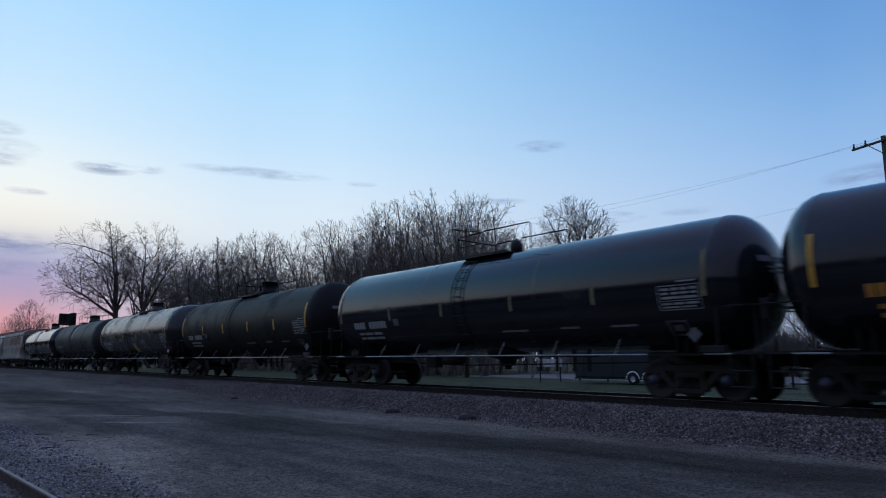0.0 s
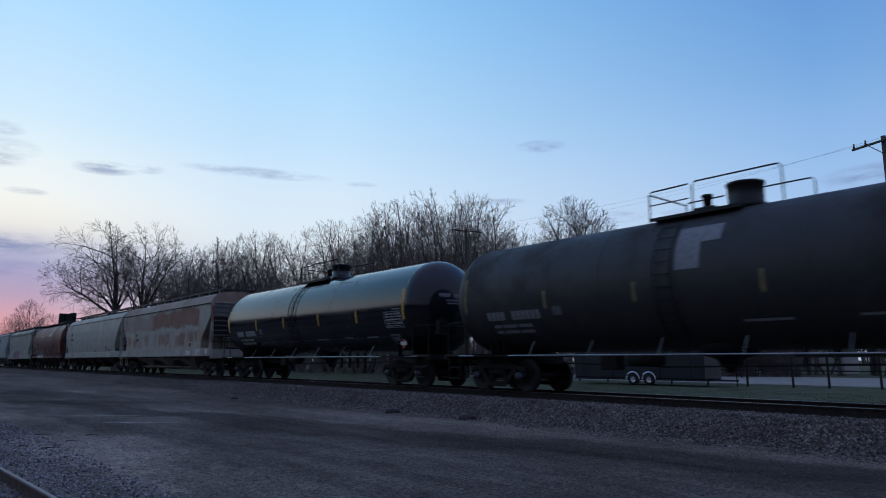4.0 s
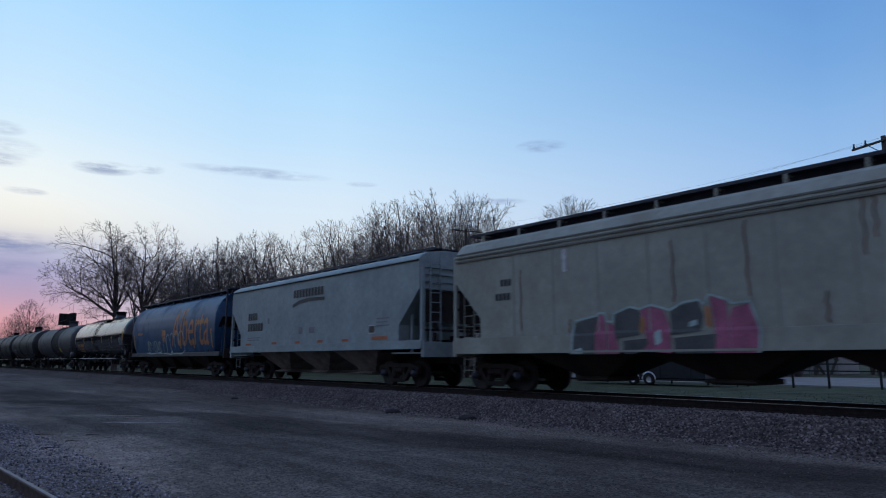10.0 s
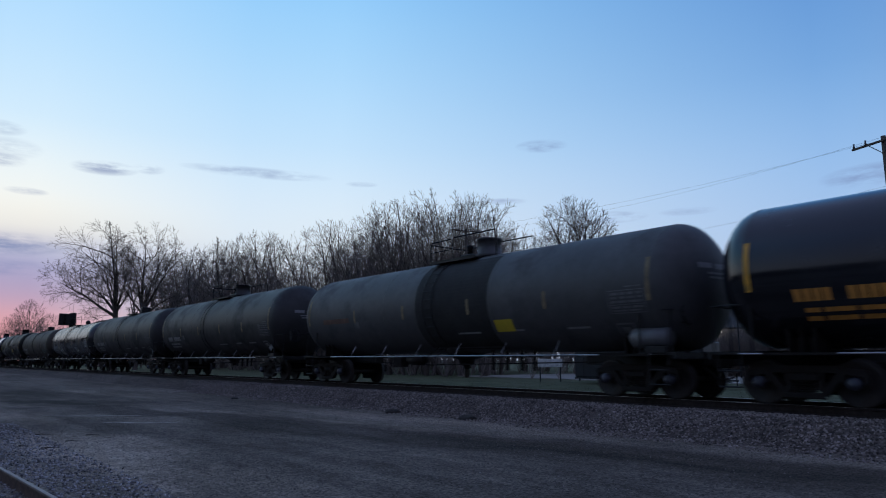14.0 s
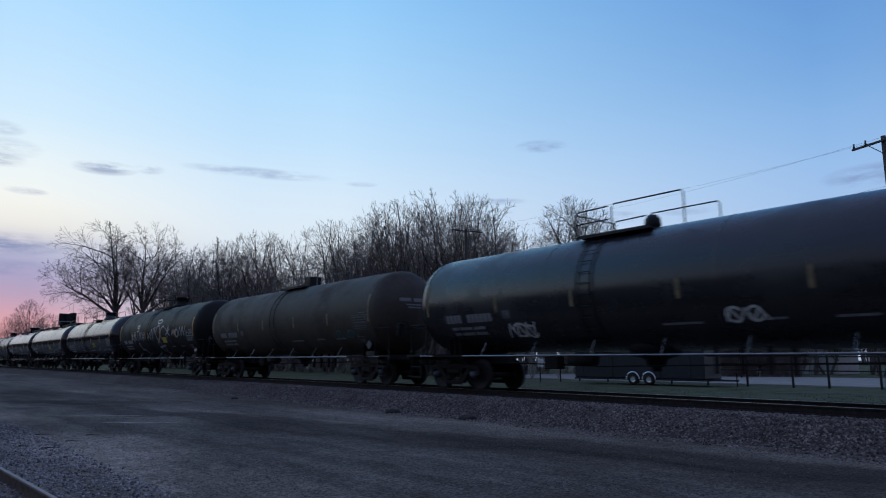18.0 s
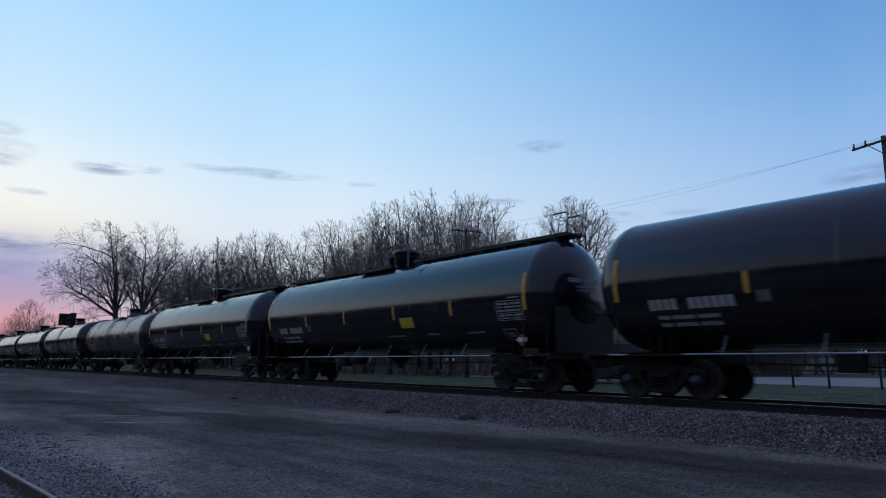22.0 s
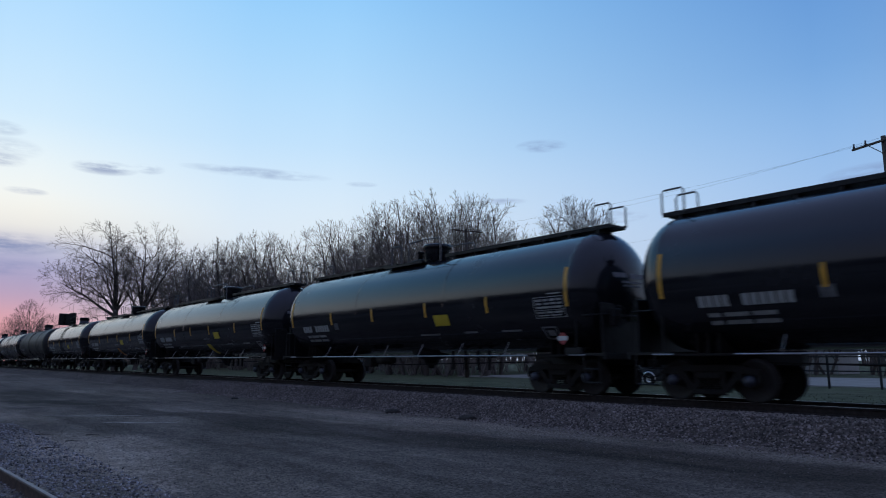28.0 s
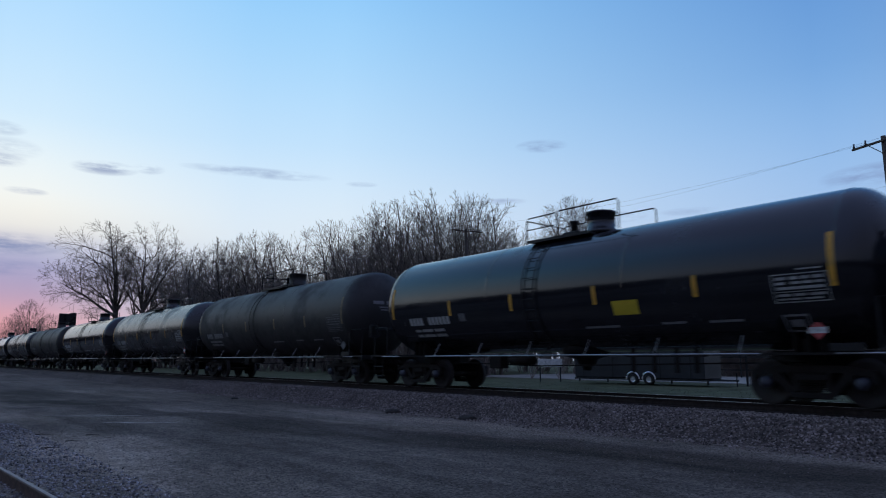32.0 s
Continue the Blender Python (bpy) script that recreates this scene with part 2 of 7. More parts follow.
M["black"] = material("black_frame_paint", (0.010, 0.010, 0.011), 0.5, vary=0.3, scale=2, spec=0.3, dirt=(0.020, 0.017, 0.015), dirt_amount=0.4, dirt_scale=1.6)
M["yellow"] = material("yellow_reflective_tape", (0.62, 0.31, 0.03), 0.5, vary=0.12, scale=6, dirt=(0.3, 0.2, 0.06), dirt_amount=0.3, dirt_scale=4)
M["placard"] = material("yellow_panel_paint", (0.54, 0.40, 0.03), 0.5, vary=0.1, scale=5)
M["white"] = material("white_stencil_paint", (0.62, 0.62, 0.60), 0.6, vary=0.2, scale=8, dirt=(0.22, 0.22, 0.22), dirt_amount=0.35, dirt_scale=5)
M["grey_ink"] = material("grey_stencil_paint", (0.21, 0.21, 0.22), 0.6, vary=0.2, scale=8)
M["orange"] = material("orange_stencil_paint", (0.52, 0.22, 0.04), 0.6, vary=0.2, scale=8)
M["red"] = material("red_placard_paint", (0.42, 0.06, 0.06), 0.6, vary=0.15, scale=6)


# ---------------------------------------------------------------- mesh helpers
def box(bm, x0, x1, y0, y1, z0, z1, bevel=0.0):
    vs = [bm.verts.new((x, y, z)) for x in (x0, x1) for y in (y0, y1) for z in (z0, z1)]
    faces = []
    for q in ((0, 1, 3, 2), (4, 6, 7, 5), (0, 4, 5, 1), (2, 3, 7, 6), (0, 2, 6, 4), (1, 5, 7, 3)):
        faces.append(bm.faces.new([vs[i] for i in q]))
    if bevel:
        edges = list({e for f in faces for e in f.edges})
        bmesh.ops.bevel(bm, geom=edges, offset=bevel, segments=1, affect="EDGES")


def tube(bm, pts, r, n=6, r1=None):
    pts = [Vector(p) for p in pts]
    rings = []
    for i, p in enumerate(pts):
        d = (pts[min(i + 1, len(pts) - 1)] - pts[max(i - 1, 0)]).normalized()
        a = d.orthogonal().normalized() if abs(d.z) > 0.95 else d.cross(Vector((0, 0, 1))).normalized()
        b = d.cross(a)
        rad = r if r1 is None else r + (r1 - r) * i / (len(pts) - 1)
        rings.append([bm.verts.new(p + rad * (a * math.cos(t) + b * math.sin(t))) for t in (2 * math.pi * k / n for k in range(n))])
    for u, v in zip(rings, rings[1:]):
        for k in range(n):
            bm.faces.new((u[k], u[(k + 1) % n], v[(k + 1) % n], v[k]))
    bm.faces.new(rings[0][::-1])
    bm.faces.new(rings[-1])


def lathe(bm, profile, axis="X", n=32, smooth=True):
    """profile: (along, radius) pairs; closed at radius 0 ends."""
    rings = []
    for a, r in profile:
        if r < 1e-6:
            p = {"X": (a, 0, 0), "Y": (0, a, 0), "Z": (0, 0, a)}[axis]
            rings.append([bm.verts.new(p)])
            continue
        ring = []
        for k in range(n):
            t = 2 * math.pi * k / n
            c, s = r * math.cos(t), r * math.sin(t)
            ring.append(bm.verts.new({"X": (a, c, s), "Y": (s, a, c), "Z": (c, s, a)}[axis]))
        rings.append(ring)
    for u, v in zip(rings, rings[1:]):
        for k in range(n):
            a = (u[k % len(u)], u[(k + 1) % len(u)], v[(k + 1) % len(v)], v[k % len(v)])
            q = list(dict.fromkeys(a))
            if len(q) > 2:
                bm.faces.new(q).smooth = smooth


def prism(bm, outline, y0, y1):
    """outline in XZ, pulled from y0 to y1."""
    a = [bm.verts.new((x, y0, z)) for x, z in outline]
    b = [bm.verts.new((x, y1, z)) for x, z in outline]
    n = len(outline)
    bm.faces.new(a)
    bm.faces.new(b[::-1])
    for i in range(n):
        bm.faces.new((a[i], b[i], b[(i + 1) % n], a[(i + 1) % n]))


def shift(bm, start, dx=0, dy=0, dz=0):
    bm.verts.ensure_lookup_table()
    for v in bm.verts[start:]:
        v.co += Vector((dx, dy, dz))


MESHES = {}
TANK_R, TANK_Z = 1.64, 2.76      # shell radius and height of its axis


def mesh_of(key, build):
    if key not in MESHES:
        bm = bmesh.new()
        build(bm)
        bmesh.ops.recalc_face_normals(bm, faces=bm.faces)
        me = bpy.data.meshes.new(str(key[0][0]))
        bm.to_mesh(me)
        bm.free()
        me.materials.append(None)
        MESHES[key] = me
    return MESHES[key]


def part(name, key, build, mat, parent, at=(0, 0, 0), label="", turn=0.0):
    """One mesh object under a thing or a part; alike pieces share their mesh."""
    ob = new(name, mesh_of((key, TANK_R), build))
    ob.material_slots[0].link = "OBJECT"
    ob.material_slots[0].material = mat
    ob.parent = parent
    ob.location = at
    if turn:
        ob.rotation_euler = (0, 0, turn)
    if label:
        tagged(ob, label)
    return ob


def solid(name, build, mat, label="", category="", kind="", group=""):
    bm = bmesh.new()
    build(bm)
    bmesh.ops.recalc_face_normals(bm, faces=bm.faces)
    me = bpy.data.meshes.new(name)
    bm.to_mesh(me)
    bm.free()
    me.materials.append(mat)
    return tagged(new(name, me), label, category, group, kind)


def raw(name, verts, faces, mat, smooth=False):
    me = bpy.data.meshes.new(name)
    me.from_pydata(verts, [], faces)
    me.materials.append(mat)
    if smooth:
        me.polygons.foreach_set("use_smooth", [True] * len(me.polygons))
    me.update()
    return new(name, me)


# ---------------------------------------------------------------- ground, yard and track
YARD_Z = -0.65


def smooth01(a, b, v):
    t = min(1, max(0, (v - a) / (b - a)))
    return t * t * (3 - 2 * t)


def ground_height(x, y):
    """Yard in front of the track, ballast bank under it, lawn behind."""
    d = abs(y - TRACK_Y)
    side = YARD_Z if y < TRACK_Y else -0.55
    z = side + (-0.186 - side) * smooth01(-3.05, -1.75, -d)
    if y < 12:
        z += 0.03 * noise.noise((x * 0.25, y * 0.25, 0)) + 0.012 * noise.noise((x * 1.3, y * 1.3, 3))
    elif y > 19:
        z += 0.05 * noise.noise((x * 0.15, y * 0.15, 0))
    return z


def axis_steps(lo, hi, near, fine, grow):
    out, p, s = [near], near, fine
    while p < hi:
        p += s
        out.append(min(p, hi))
        s *= grow
    p, s = near, fine
    while p > lo:
        p -= s
        out.insert(0, max(p, lo))
        s *= grow
    return out


def make_ground():
    xs = axis_steps(-2200, 2200, -8, 0.28, 1.055)
    ys = [-2200, -1200, -600, -300, -150, -80, -45, -26, -15, -9, -5] + [-3 + 0.3 * i for i in range(50)] + [12 + 0.14 * i for i in range(46)] + axis_steps(18.6, 2600, 18.6, 0.5, 1.12)[1:]
    verts = [(x, y, ground_height(x, y)) for y in ys for x in xs]
    w = len(xs)
    faces = [(j * w + i, j * w + i + 1, (j + 1) * w + i + 1, (j + 1) * w + i) for j in range(len(ys) - 1) for i in range(w - 1)]
    g = raw("ground", verts, faces, M["gravel"], True)
    g.data.materials.append(M["ballast"])
    g.data.materials.append(M["grass"])
    for f in g.data.polygons:
        y = f.center.y
        f.material_index = 0 if y < 12.3 else (1 if y < 18.0 else 2)
    tagged(g, "dark compacted gravel yard with stone ballast bank and winter lawn", "ground", kind="structure")


make_ground()


def rail_section(bm, x0, x1, y):
    """A flat-bottomed rail 0.17 m high: foot, web and head."""
    prof = [(-0.07, -0.175), (0.07, -0.175), (0.07, -0.16), (0.012, -0.145), (0.012, -0.045), (0.036, -0.035), (0.036, -0.006), (0.028, 0.0), (-0.028, 0.0), (-0.036, -0.006), (-0.036, -0.035), (-0.012, -0.045), (-0.012, -0.145), (-0.07, -0.16)]
    a = [bm.verts.new((x0, y + p, z)) for p, z in prof]
    b = [bm.verts.new((x1, y + p, z)) for p, z in prof]
    n = len(prof)
    for i in range(n):
        bm.faces.new((a[i], a[(i + 1) % n], b[(i + 1) % n], b[i]))
    bm.faces.new(a[::-1])
    bm.faces.new(b)


track = tagged(new("railway_track"), "straight main line track with steel rails on wooden sleepers", "railway track", kind="structure")
for side in (-0.7525, 0.7525):
    r = part("rail", ("rail", side), lambda bm: rail_section(bm, -900, 320, 0), M["rail"], track, (0, TRACK_Y + side, 0), "weathered steel rail")
    part("rail_head", ("rail_head",), lambda bm: box(bm, -900, 320, -0.026, 0.026, 0.0005, 0.004), M["railhead"], r, (0, 0, 0), "polished running surface")
for i in range(150):
    part("sleeper", ("sleeper",), lambda bm: box(bm, -0.11, 0.11, -1.3, 1.3, -0.17, 0.0, 0.012), M["tie"], track, (-66 + i * 0.53 + random.uniform(-0.02, 0.02), TRACK_Y, -0.178))


def lathe_bolt(bm, x):
    k = len(bm.verts)
    lathe(bm, [(0.034, 0.0), (0.034, 0.02), (0.055, 0.02), (0.055, 0.0)], "Y", 6)
    shift(bm, k, x, 0, -0.09)


M["rusty_rail"] = material("rusty_siding_rail", (0.10, 0.065, 0.055), 0.8, vary=0.4, scale=5, spec=0.25)
M["dull_head"] = material("dull_rail_head", (0.22, 0.19, 0.19), 0.6, 0.4, vary=0.25, scale=4)
M["pale_gravel"] = ground_material("pale_washed_stone", (0.22, 0.195, 0.175), (0.38, 0.34, 0.31), 2.0, 40.0, 0.5)


M["yard_stone"] = material("small_yard_stone", (0.150, 0.126, 0.118), 0.9, vary=0.3, scale=1.2, spec=0.2, per_island=0.6)
M["pale_stone"] = material("pale_crushed_stone", (0.275, 0.255, 0.26), 0.9, vary=0.3, scale=1.2, spec=0.2, per_island=0.7)


def stones(name, n, area, size, mat, label):
    """Loose crushed stones as one object."""
    rnd = random.Random(7)
    base = [Vector(v).normalized() for v in ((1, 0, 0.1), (-1, 0.1, 0), (0, 1, 0), (0.1, -1, 0), (0, 0.1, 1), (0, 0, -1))]
    tri = ((0, 2, 4), (2, 1, 4), (1, 3, 4), (3, 0, 4), (2, 0, 5), (1, 2, 5), (3, 1, 5), (0, 3, 5))
    verts, faces = [], []
    for _ in range(n):
        x, y = area(rnd)
        s = rnd.uniform(*size)
        rot = Euler((rnd.uniform(0, 6), rnd.uniform(0, 6), rnd.uniform(0, 6))).to_matrix()
        z = ground_height(x, y) + s * 0.25
        k = len(verts)
        for b in base:
            p = rot @ (b * s * rnd.uniform(0.55, 1.1))
            verts.append((x + p.x, y + p.y, z + p.z * 0.8))
        faces += [tuple(k + i for i in t) for t in tri]
    return tagged(raw(name, verts, faces, mat), label, "stones", kind="stuff")


stones("ballast_stones", 48000, lambda r: (-36 + 42 * r.random() ** 0.7, r.choice((r.uniform(11.7, 14.3), r.uniform(12.1, 14.2), r.uniform(12.3, 14.2), r.uniform(14.5, 15.8)))), (0.014, 0.040), M["stone"], "grey and brown crushed ballast stones beside the rails")
stones("yard_stones", 11000, lambda r: (-26 + 22 * r.random() ** 1.6, 1.6 + 10.4 * r.random() ** 1.3), (0.006, 0.018), M["yard_stone"], "small loose stones scattered over the yard")

stones("siding_stones", 11000, lambda r: (-20 + 17 * r.random(), 0.7 + 2.1 * r.random() ** 1.4), (0.010, 0.032), M["pale_stone"], "coarse grey stones along the old siding rail")


# ---------------------------------------------------------------- running gear
def wheel_mesh(bm):
    for s in (-1, 1):
        k = len(bm.verts)
        prof = [(-0.06, 0.0), (-0.06, 0.10), (-0.02, 0.14), (0.01, 0.30), (-0.055, 0.385), (-0.06, 0.445), (-0.055, 0.457), (0.045, 0.462), (0.06, 0.485), (0.075, 0.485), (0.08, 0.45), (0.075, 0.385), (0.03, 0.3), (0.02, 0.14), (0.07, 0.10), (0.07, 0.0)]
        lathe(bm, prof, "Y", 22)
        bm.verts.ensure_lookup_table()
        for v in bm.verts[k:]:
            v.co.y = v.co.y * (1 if s < 0 else -1) + s * 0.745
        # balance marks of the hub
        for q in range(3):
            t = q * 2.09
            box(bm, 0.2 * math.cos(t) - 0.02, 0.2 * math.cos(t) + 0.02, s * 0.745 - 0.05, s * 0.745 + 0.05, 0.2 * math.sin(t) - 0.02, 0.2 * math.sin(t) + 0.02)
    lathe(bm, [(-1.0, 0.0), (-1.0, 0.07), (1.0, 0.07), (1.0, 0.0)], "Y", 10)


def side_frame_mesh(bm):
    y0, y1 = -0.075, 0.075
    prism(bm, [(-1.16, 0.60), (-1.12, 0.70), (-0.55, 0.80), (0.55, 0.80), (1.12, 0.70), (1.16, 0.60), (0.98, 0.60), (0.52, 0.66), (-0.52, 0.66), (-0.98, 0.60)], y0, y1)
    for s in (-1, 1):
        prism(bm, [(s * 0.62, 0.67), (s * 0.78, 0.64), (s * 0.40, 0.20), (s * 0.28, 0.26)], y0, y1)
        prism(bm, [(s * 0.24, 0.30), (s * 0.36, 0.30), (s * 0.36, 0.67), (s * 0.24, 0.67)], y0 + 0.01, y1 - 0.01)
        prism(bm, [(s * 1.14, 0.62), (s * 1.06, 0.62), (s * 1.06, 0.46), (s * 1.14, 0.44)], y0, y1)
        prism(bm, [(s * 0.66, 0.62), (s * 0.76, 0.64), (s * 0.74, 0.44), (s * 0.68, 0.46)], y0, y1)
    box(bm, -0.42, 0.42, y0 - 0.03, y1 + 0.03, 0.15, 0.27, 0.02)
    for x in (-0.16, 0, 0.16):
        k = len(bm.verts)
        for j in range(5):
            lathe(bm, [(0.28 + j * 0.045, 0.0), (0.28 + j * 0.045, 0.065), (0.305 + j * 0.045, 0.065), (0.305 + j * 0.045, 0.0)], "Z", 8)
        shift(bm, k, x, -0.02, 0)
    box(bm, -0.28, 0.28, y0 - 0.04, y1 + 0.06, 0.50, 0.64, 0.02)


def bearing_mesh(bm):
    lathe(bm, [(-0.16, 0.0), (-0.16, 0.05), (-0.14, 0.075), (-0.12, 0.08), (-0.11, 0.12), (0.06, 0.125), (0.06, 0)], "Y", 14)


def bolster_mesh(bm):
    box(bm, -0.22, 0.22, -1.05, 1.05, 0.46, 0.70, 0.03)
    box(bm, -0.34, 0.34, -0.35, 0.35, 0.66, 0.80, 0.03)
    for s in (-1, 1):
        box(bm, s * 0.40 - 0.06, s * 0.40 + 0.06, -0.8, 0.8, 0.36, 0.50, 0.02)
        for q in (-1, 1):
            box(bm, s * 0.42 - 0.05, s * 0.42 + 0.05, q * 0.74 - 0.05, q * 0.74 + 0.05, 0.33, 0.62, 0.015)


WHEELSETS = []


def add_truck(car, x, tone):
    t = part("truck", ("truck",), bolster_mesh, M["steel"], car, (x, 0, 0), "cast steel four-wheel truck")
    for s in (-1, 1):
        part("side_frame", ("side_frame",), side_frame_mesh, tone, t, (0, s * 1.0, 0))
    for a in (-0.89, 0.89):
        w = part("wheelset", ("wheelset",), wheel_mesh, M["wheel"], t)
        w.matrix_parent_inverse = Matrix.Translation((a, 0, 0.457))
        WHEELSETS.append(w)
        for s in (-1, 1):
            b = part("bearing_cap", ("bearing_cap", s), bearing_mesh, M["cap"], t, (a, s * 1.0, 0.457))
            if s > 0:
                b.rotation_euler = (0, 0, math.pi)
    return t


M["cap"] = material("blue_grey_bearing_cap", (0.055, 0.06, 0.08), 0.5, 0.1, vary=0.3, scale=6)
M["frame_brown"] = material("rusty_side_frame", (0.028, 0.022, 0.020), 0.85, 0.0, vary=0.35, scale=3, spec=0.25, dirt=(0.050, 0.034, 0.026), dirt_amount=0.5, dirt_scale=2)


def coupler_mesh(bm):
    box(bm, -0.55, 0.0, -0.10, 0.10, 0.78, 0.96, 0.03)
    prism(bm, [(0.0, 0.76), (0.22, 0.74), (0.30, 0.80), (0.30, 0.98), (0.2, 1.02), (0.0, 0.98)], -0.15, 0.12)
    box(bm, 0.10, 0.34, 0.04, 0.15, 0.72, 1.02, 0.02)
    tube(bm, [(-0.1, -0.35, 0.72), (0.15, -0.35, 0.5), (0.34, -0.3, 0.45)], 0.022, 6)


def add_ends(car, half, mat):
    for s in (-1, 1):
        c = part("coupler", ("coupler",), coupler_mesh, M["steel"], car, (s * (half - 0.28), 0, 0))
        if s < 0:
            c.rotation_euler = (0, 0, math.pi)


# ---------------------------------------------------------------- writing and paint on the car sides
def side_patch(bm, fy, pts_x, pts_z, lift=0.006):
    """A thin painted patch that follows the side fy(z) on the near face, from a grid of x and z lines."""
    vs = [[bm.verts.new((x, -(fy(z) + lift), z)) for x in pts_x] for z in pts_z]
    for j in range(len(pts_z) - 1):
        for i in range(len(pts_x) - 1):
            bm.faces.new((vs[j][i], vs[j][i + 1], vs[j + 1][i + 1], vs[j + 1][i]))


def zline(z0, z1, step=0.12):
    n = max(1, int(math.ceil((z1 - z0) / step)))
    return [z0 + (z1 - z0) * i / n for i in range(n + 1)]


def rect(bm, fy, x0, x1, z0, z1, lift=0.006):
    side_patch(bm, fy, [x0, x1], zline(z0, z1), lift)


def stroke(bm, fy, pts, w, lift=0.007):
    """A brushed line of width w through (x, z) points on the side."""
    fine = []
    for (x0, z0), (x1, z1) in zip(pts, pts[1:]):
        n = max(1, int(max(abs(x1 - x0), abs(z1 - z0)) / 0.1))
        fine += [(x0 + (x1 - x0) * k / n, z0 + (z1 - z0) * k / n) for k in range(n)]
    fine.append(pts[-1])
    prev = None
    for i, (x, z) in enumerate(fine):
        a, b = fine[max(0, i - 1)], fine[min(len(fine) - 1, i + 1)]
        d = Vector((b[0] - a[0], b[1] - a[1]))
        d = d.normalized() if d.length > 1e-6 else Vector((1, 0))
        nx, nz = -d.y * w / 2, d.x * w / 2
        cur = [bm.verts.new((x + k * nx, -(fy(z + k * nz) + lift), z + k * nz)) for k in (-1, 1)]
        if prev:
            bm.faces.new((prev[0], cur[0], cur[1], prev[1]))
        prev = cur


def arc(cx, cz, rx, rz, a0, a1, n=12):
    return [(cx + rx * math.cos(radians(a0 + (a1 - a0) * i / n)), cz + rz * math.sin(radians(a0 + (a1 - a0) * i / n))) for i in range(n + 1)]


# ---------------------------------------------------------------- tank cars


def tank_side(z):
    d = max(-TANK_R * 0.98, min(TANK_R * 0.98, z - TANK_Z))
    return math.sqrt(TANK_R ** 2 - d * d)


HEAD = 0.90      # depth of the domed ends


def tank_mesh(half):
    def build(bm):
        prof = []
        n = 9
        hd = HEAD
        for i in range(n + 1):
            t = i / n * math.pi / 2
            prof.append((-half - hd * math.cos(t), TANK_R * math.sin(t)))
        for x in (-half + 0.02, -half / 3, -0.25, 0.25, half / 3, half - 0.02):
            prof.append((x, TANK_R))
        for i in range(n + 1):
            t = math.pi / 2 * (1 - i / n)
            prof.append((half + hd * math.cos(t), TANK_R * math.sin(t)))
        lathe(bm, prof, "X", 56)
        shift(bm, 0, 0, 0, TANK_Z)
    return build


def tank_seam(bm, x, w=0.02, rise=0.005):
    lathe(bm, [(x - w, TANK_R - 0.02), (x - w, TANK_R + rise), (x + w, TANK_R + rise), (x + w, TANK_R - 0.02)], "X", 56)
    shift(bm, len(bm.verts) - 4 * 56, 0, 0, TANK_Z)


def stub_sill(bm):
    # draft sill, end platform and body bolster at the +X end
    box(bm, 5.1, 8.62, -0.19, 0.19, 0.78, 1.10, 0.02)
    box(bm, 7.55, 8.55, -1.42, 1.42, 1.02, 1.08)
    box(bm, 8.48, 8.58, -1.45, 1.45, 0.92, 1.08, 0.01)


def saddle(bm):
    prism(bm, [(6.35, 1.0), (6.40, 1.5), (6.95, 1.5), (7.0, 1.0)], -0.8, 0.8)
    for x in (6.42, 6.68, 6.94):
        prism(bm, [(x - 0.02, 1.0), (x - 0.02, 1.55), (x + 0.02, 1.55), (x + 0.02, 1.0)], -1.05, 1.05)
    box(bm, 5.9, 7.3, -1.46, 1.46, 1.00, 1.05)


def end_rail(bm):
    for s in (-1, 1):
        tube(bm, [(8.45, s * 1.38, 1.05), (8.45, s * 1.38, 2.05), (7.9, s * 1.4, 2.05)], 0.022)
        tube(bm, [(7.62, s * 1.4, 1.05), (7.62, s * 1.4, 2.05), (7.9, s * 1.4, 2.05)], 0.022)
        for z in (0.35, 0.68):
            tube(bm, [(8.36, s * 1.42, z), (7.86, s * 1.42, z)], 0.018)
        for x in (7.86, 8.36):
            tube(bm, [(x, s * 1.42, 1.03), (x, s * 1.42, 0.33)], 0.018)
    tube(bm, [(8.45, -1.38, 2.05), (8.45, 1.38, 2.05)], 0.022)


def running_rail(bm):
    for s in (-1, 1):
        tube(bm, [(-7.9, s * 1.42, 1.03), (7.9, s * 1.42, 1.03)], 0.020)
        for x in (-5, -3, -1, 1, 3, 5):
            tube(bm, [(x, s * 1.42, 1.03), (x, s * 1.18, 1.42)], 0.012, 5)


def brake_gear(bm):
    tube(bm, [(-6, -0.5, 0.86), (-1.2, -0.62, 0.74), (6, -0.5, 0.86)], 0.02)
    lathe(bm, [(-2.2, 0), (-2.2, 0.15), (-1.3, 0.15), (-1.3, 0)], "X", 12)
    shift(bm, len(bm.verts) - 26, 0, -0.75, 0.92)
    box(bm, -3.0, -2.5, -0.9, -0.55, 0.66, 1.02, 0.02)
    for x in (1.9, 2.5, 3.1, 3.6):
        box(bm, x, x + 0.07, -0.7, -0.62, 0.60, 1.2)
    box(bm, 1.7, 3.9, -0.7, -0.62, 0.98, 1.04)


def outlet(bm):
    lathe(bm, [(0.62, 0), (0.62, 0.11), (0.72, 0.12), (0.74, 0.22), (0.92, 0.30), (1.02, 0.62), (1.45, 0.8), (1.45, 0)], "Z", 16)


def small_manway(bm):
    lathe(bm, [(0.0, 0), (0.0, 0.46), (0.10, 0.46), (0.10, 0.40), (0.56, 0.40), (0.56, 0.43), (0.62, 0.43), (0.65, 0.0)], "Z", 24)


def manway(bm):
    lathe(bm, [(0.0, 0), (0.0, 0.44), (0.42, 0.48), (0.48, 0.50), (0.50, 0.54), (0.60, 0.54), (0.63, 0.49), (0.65, 0.36), (0.65, 0.0)], "Z", 28)


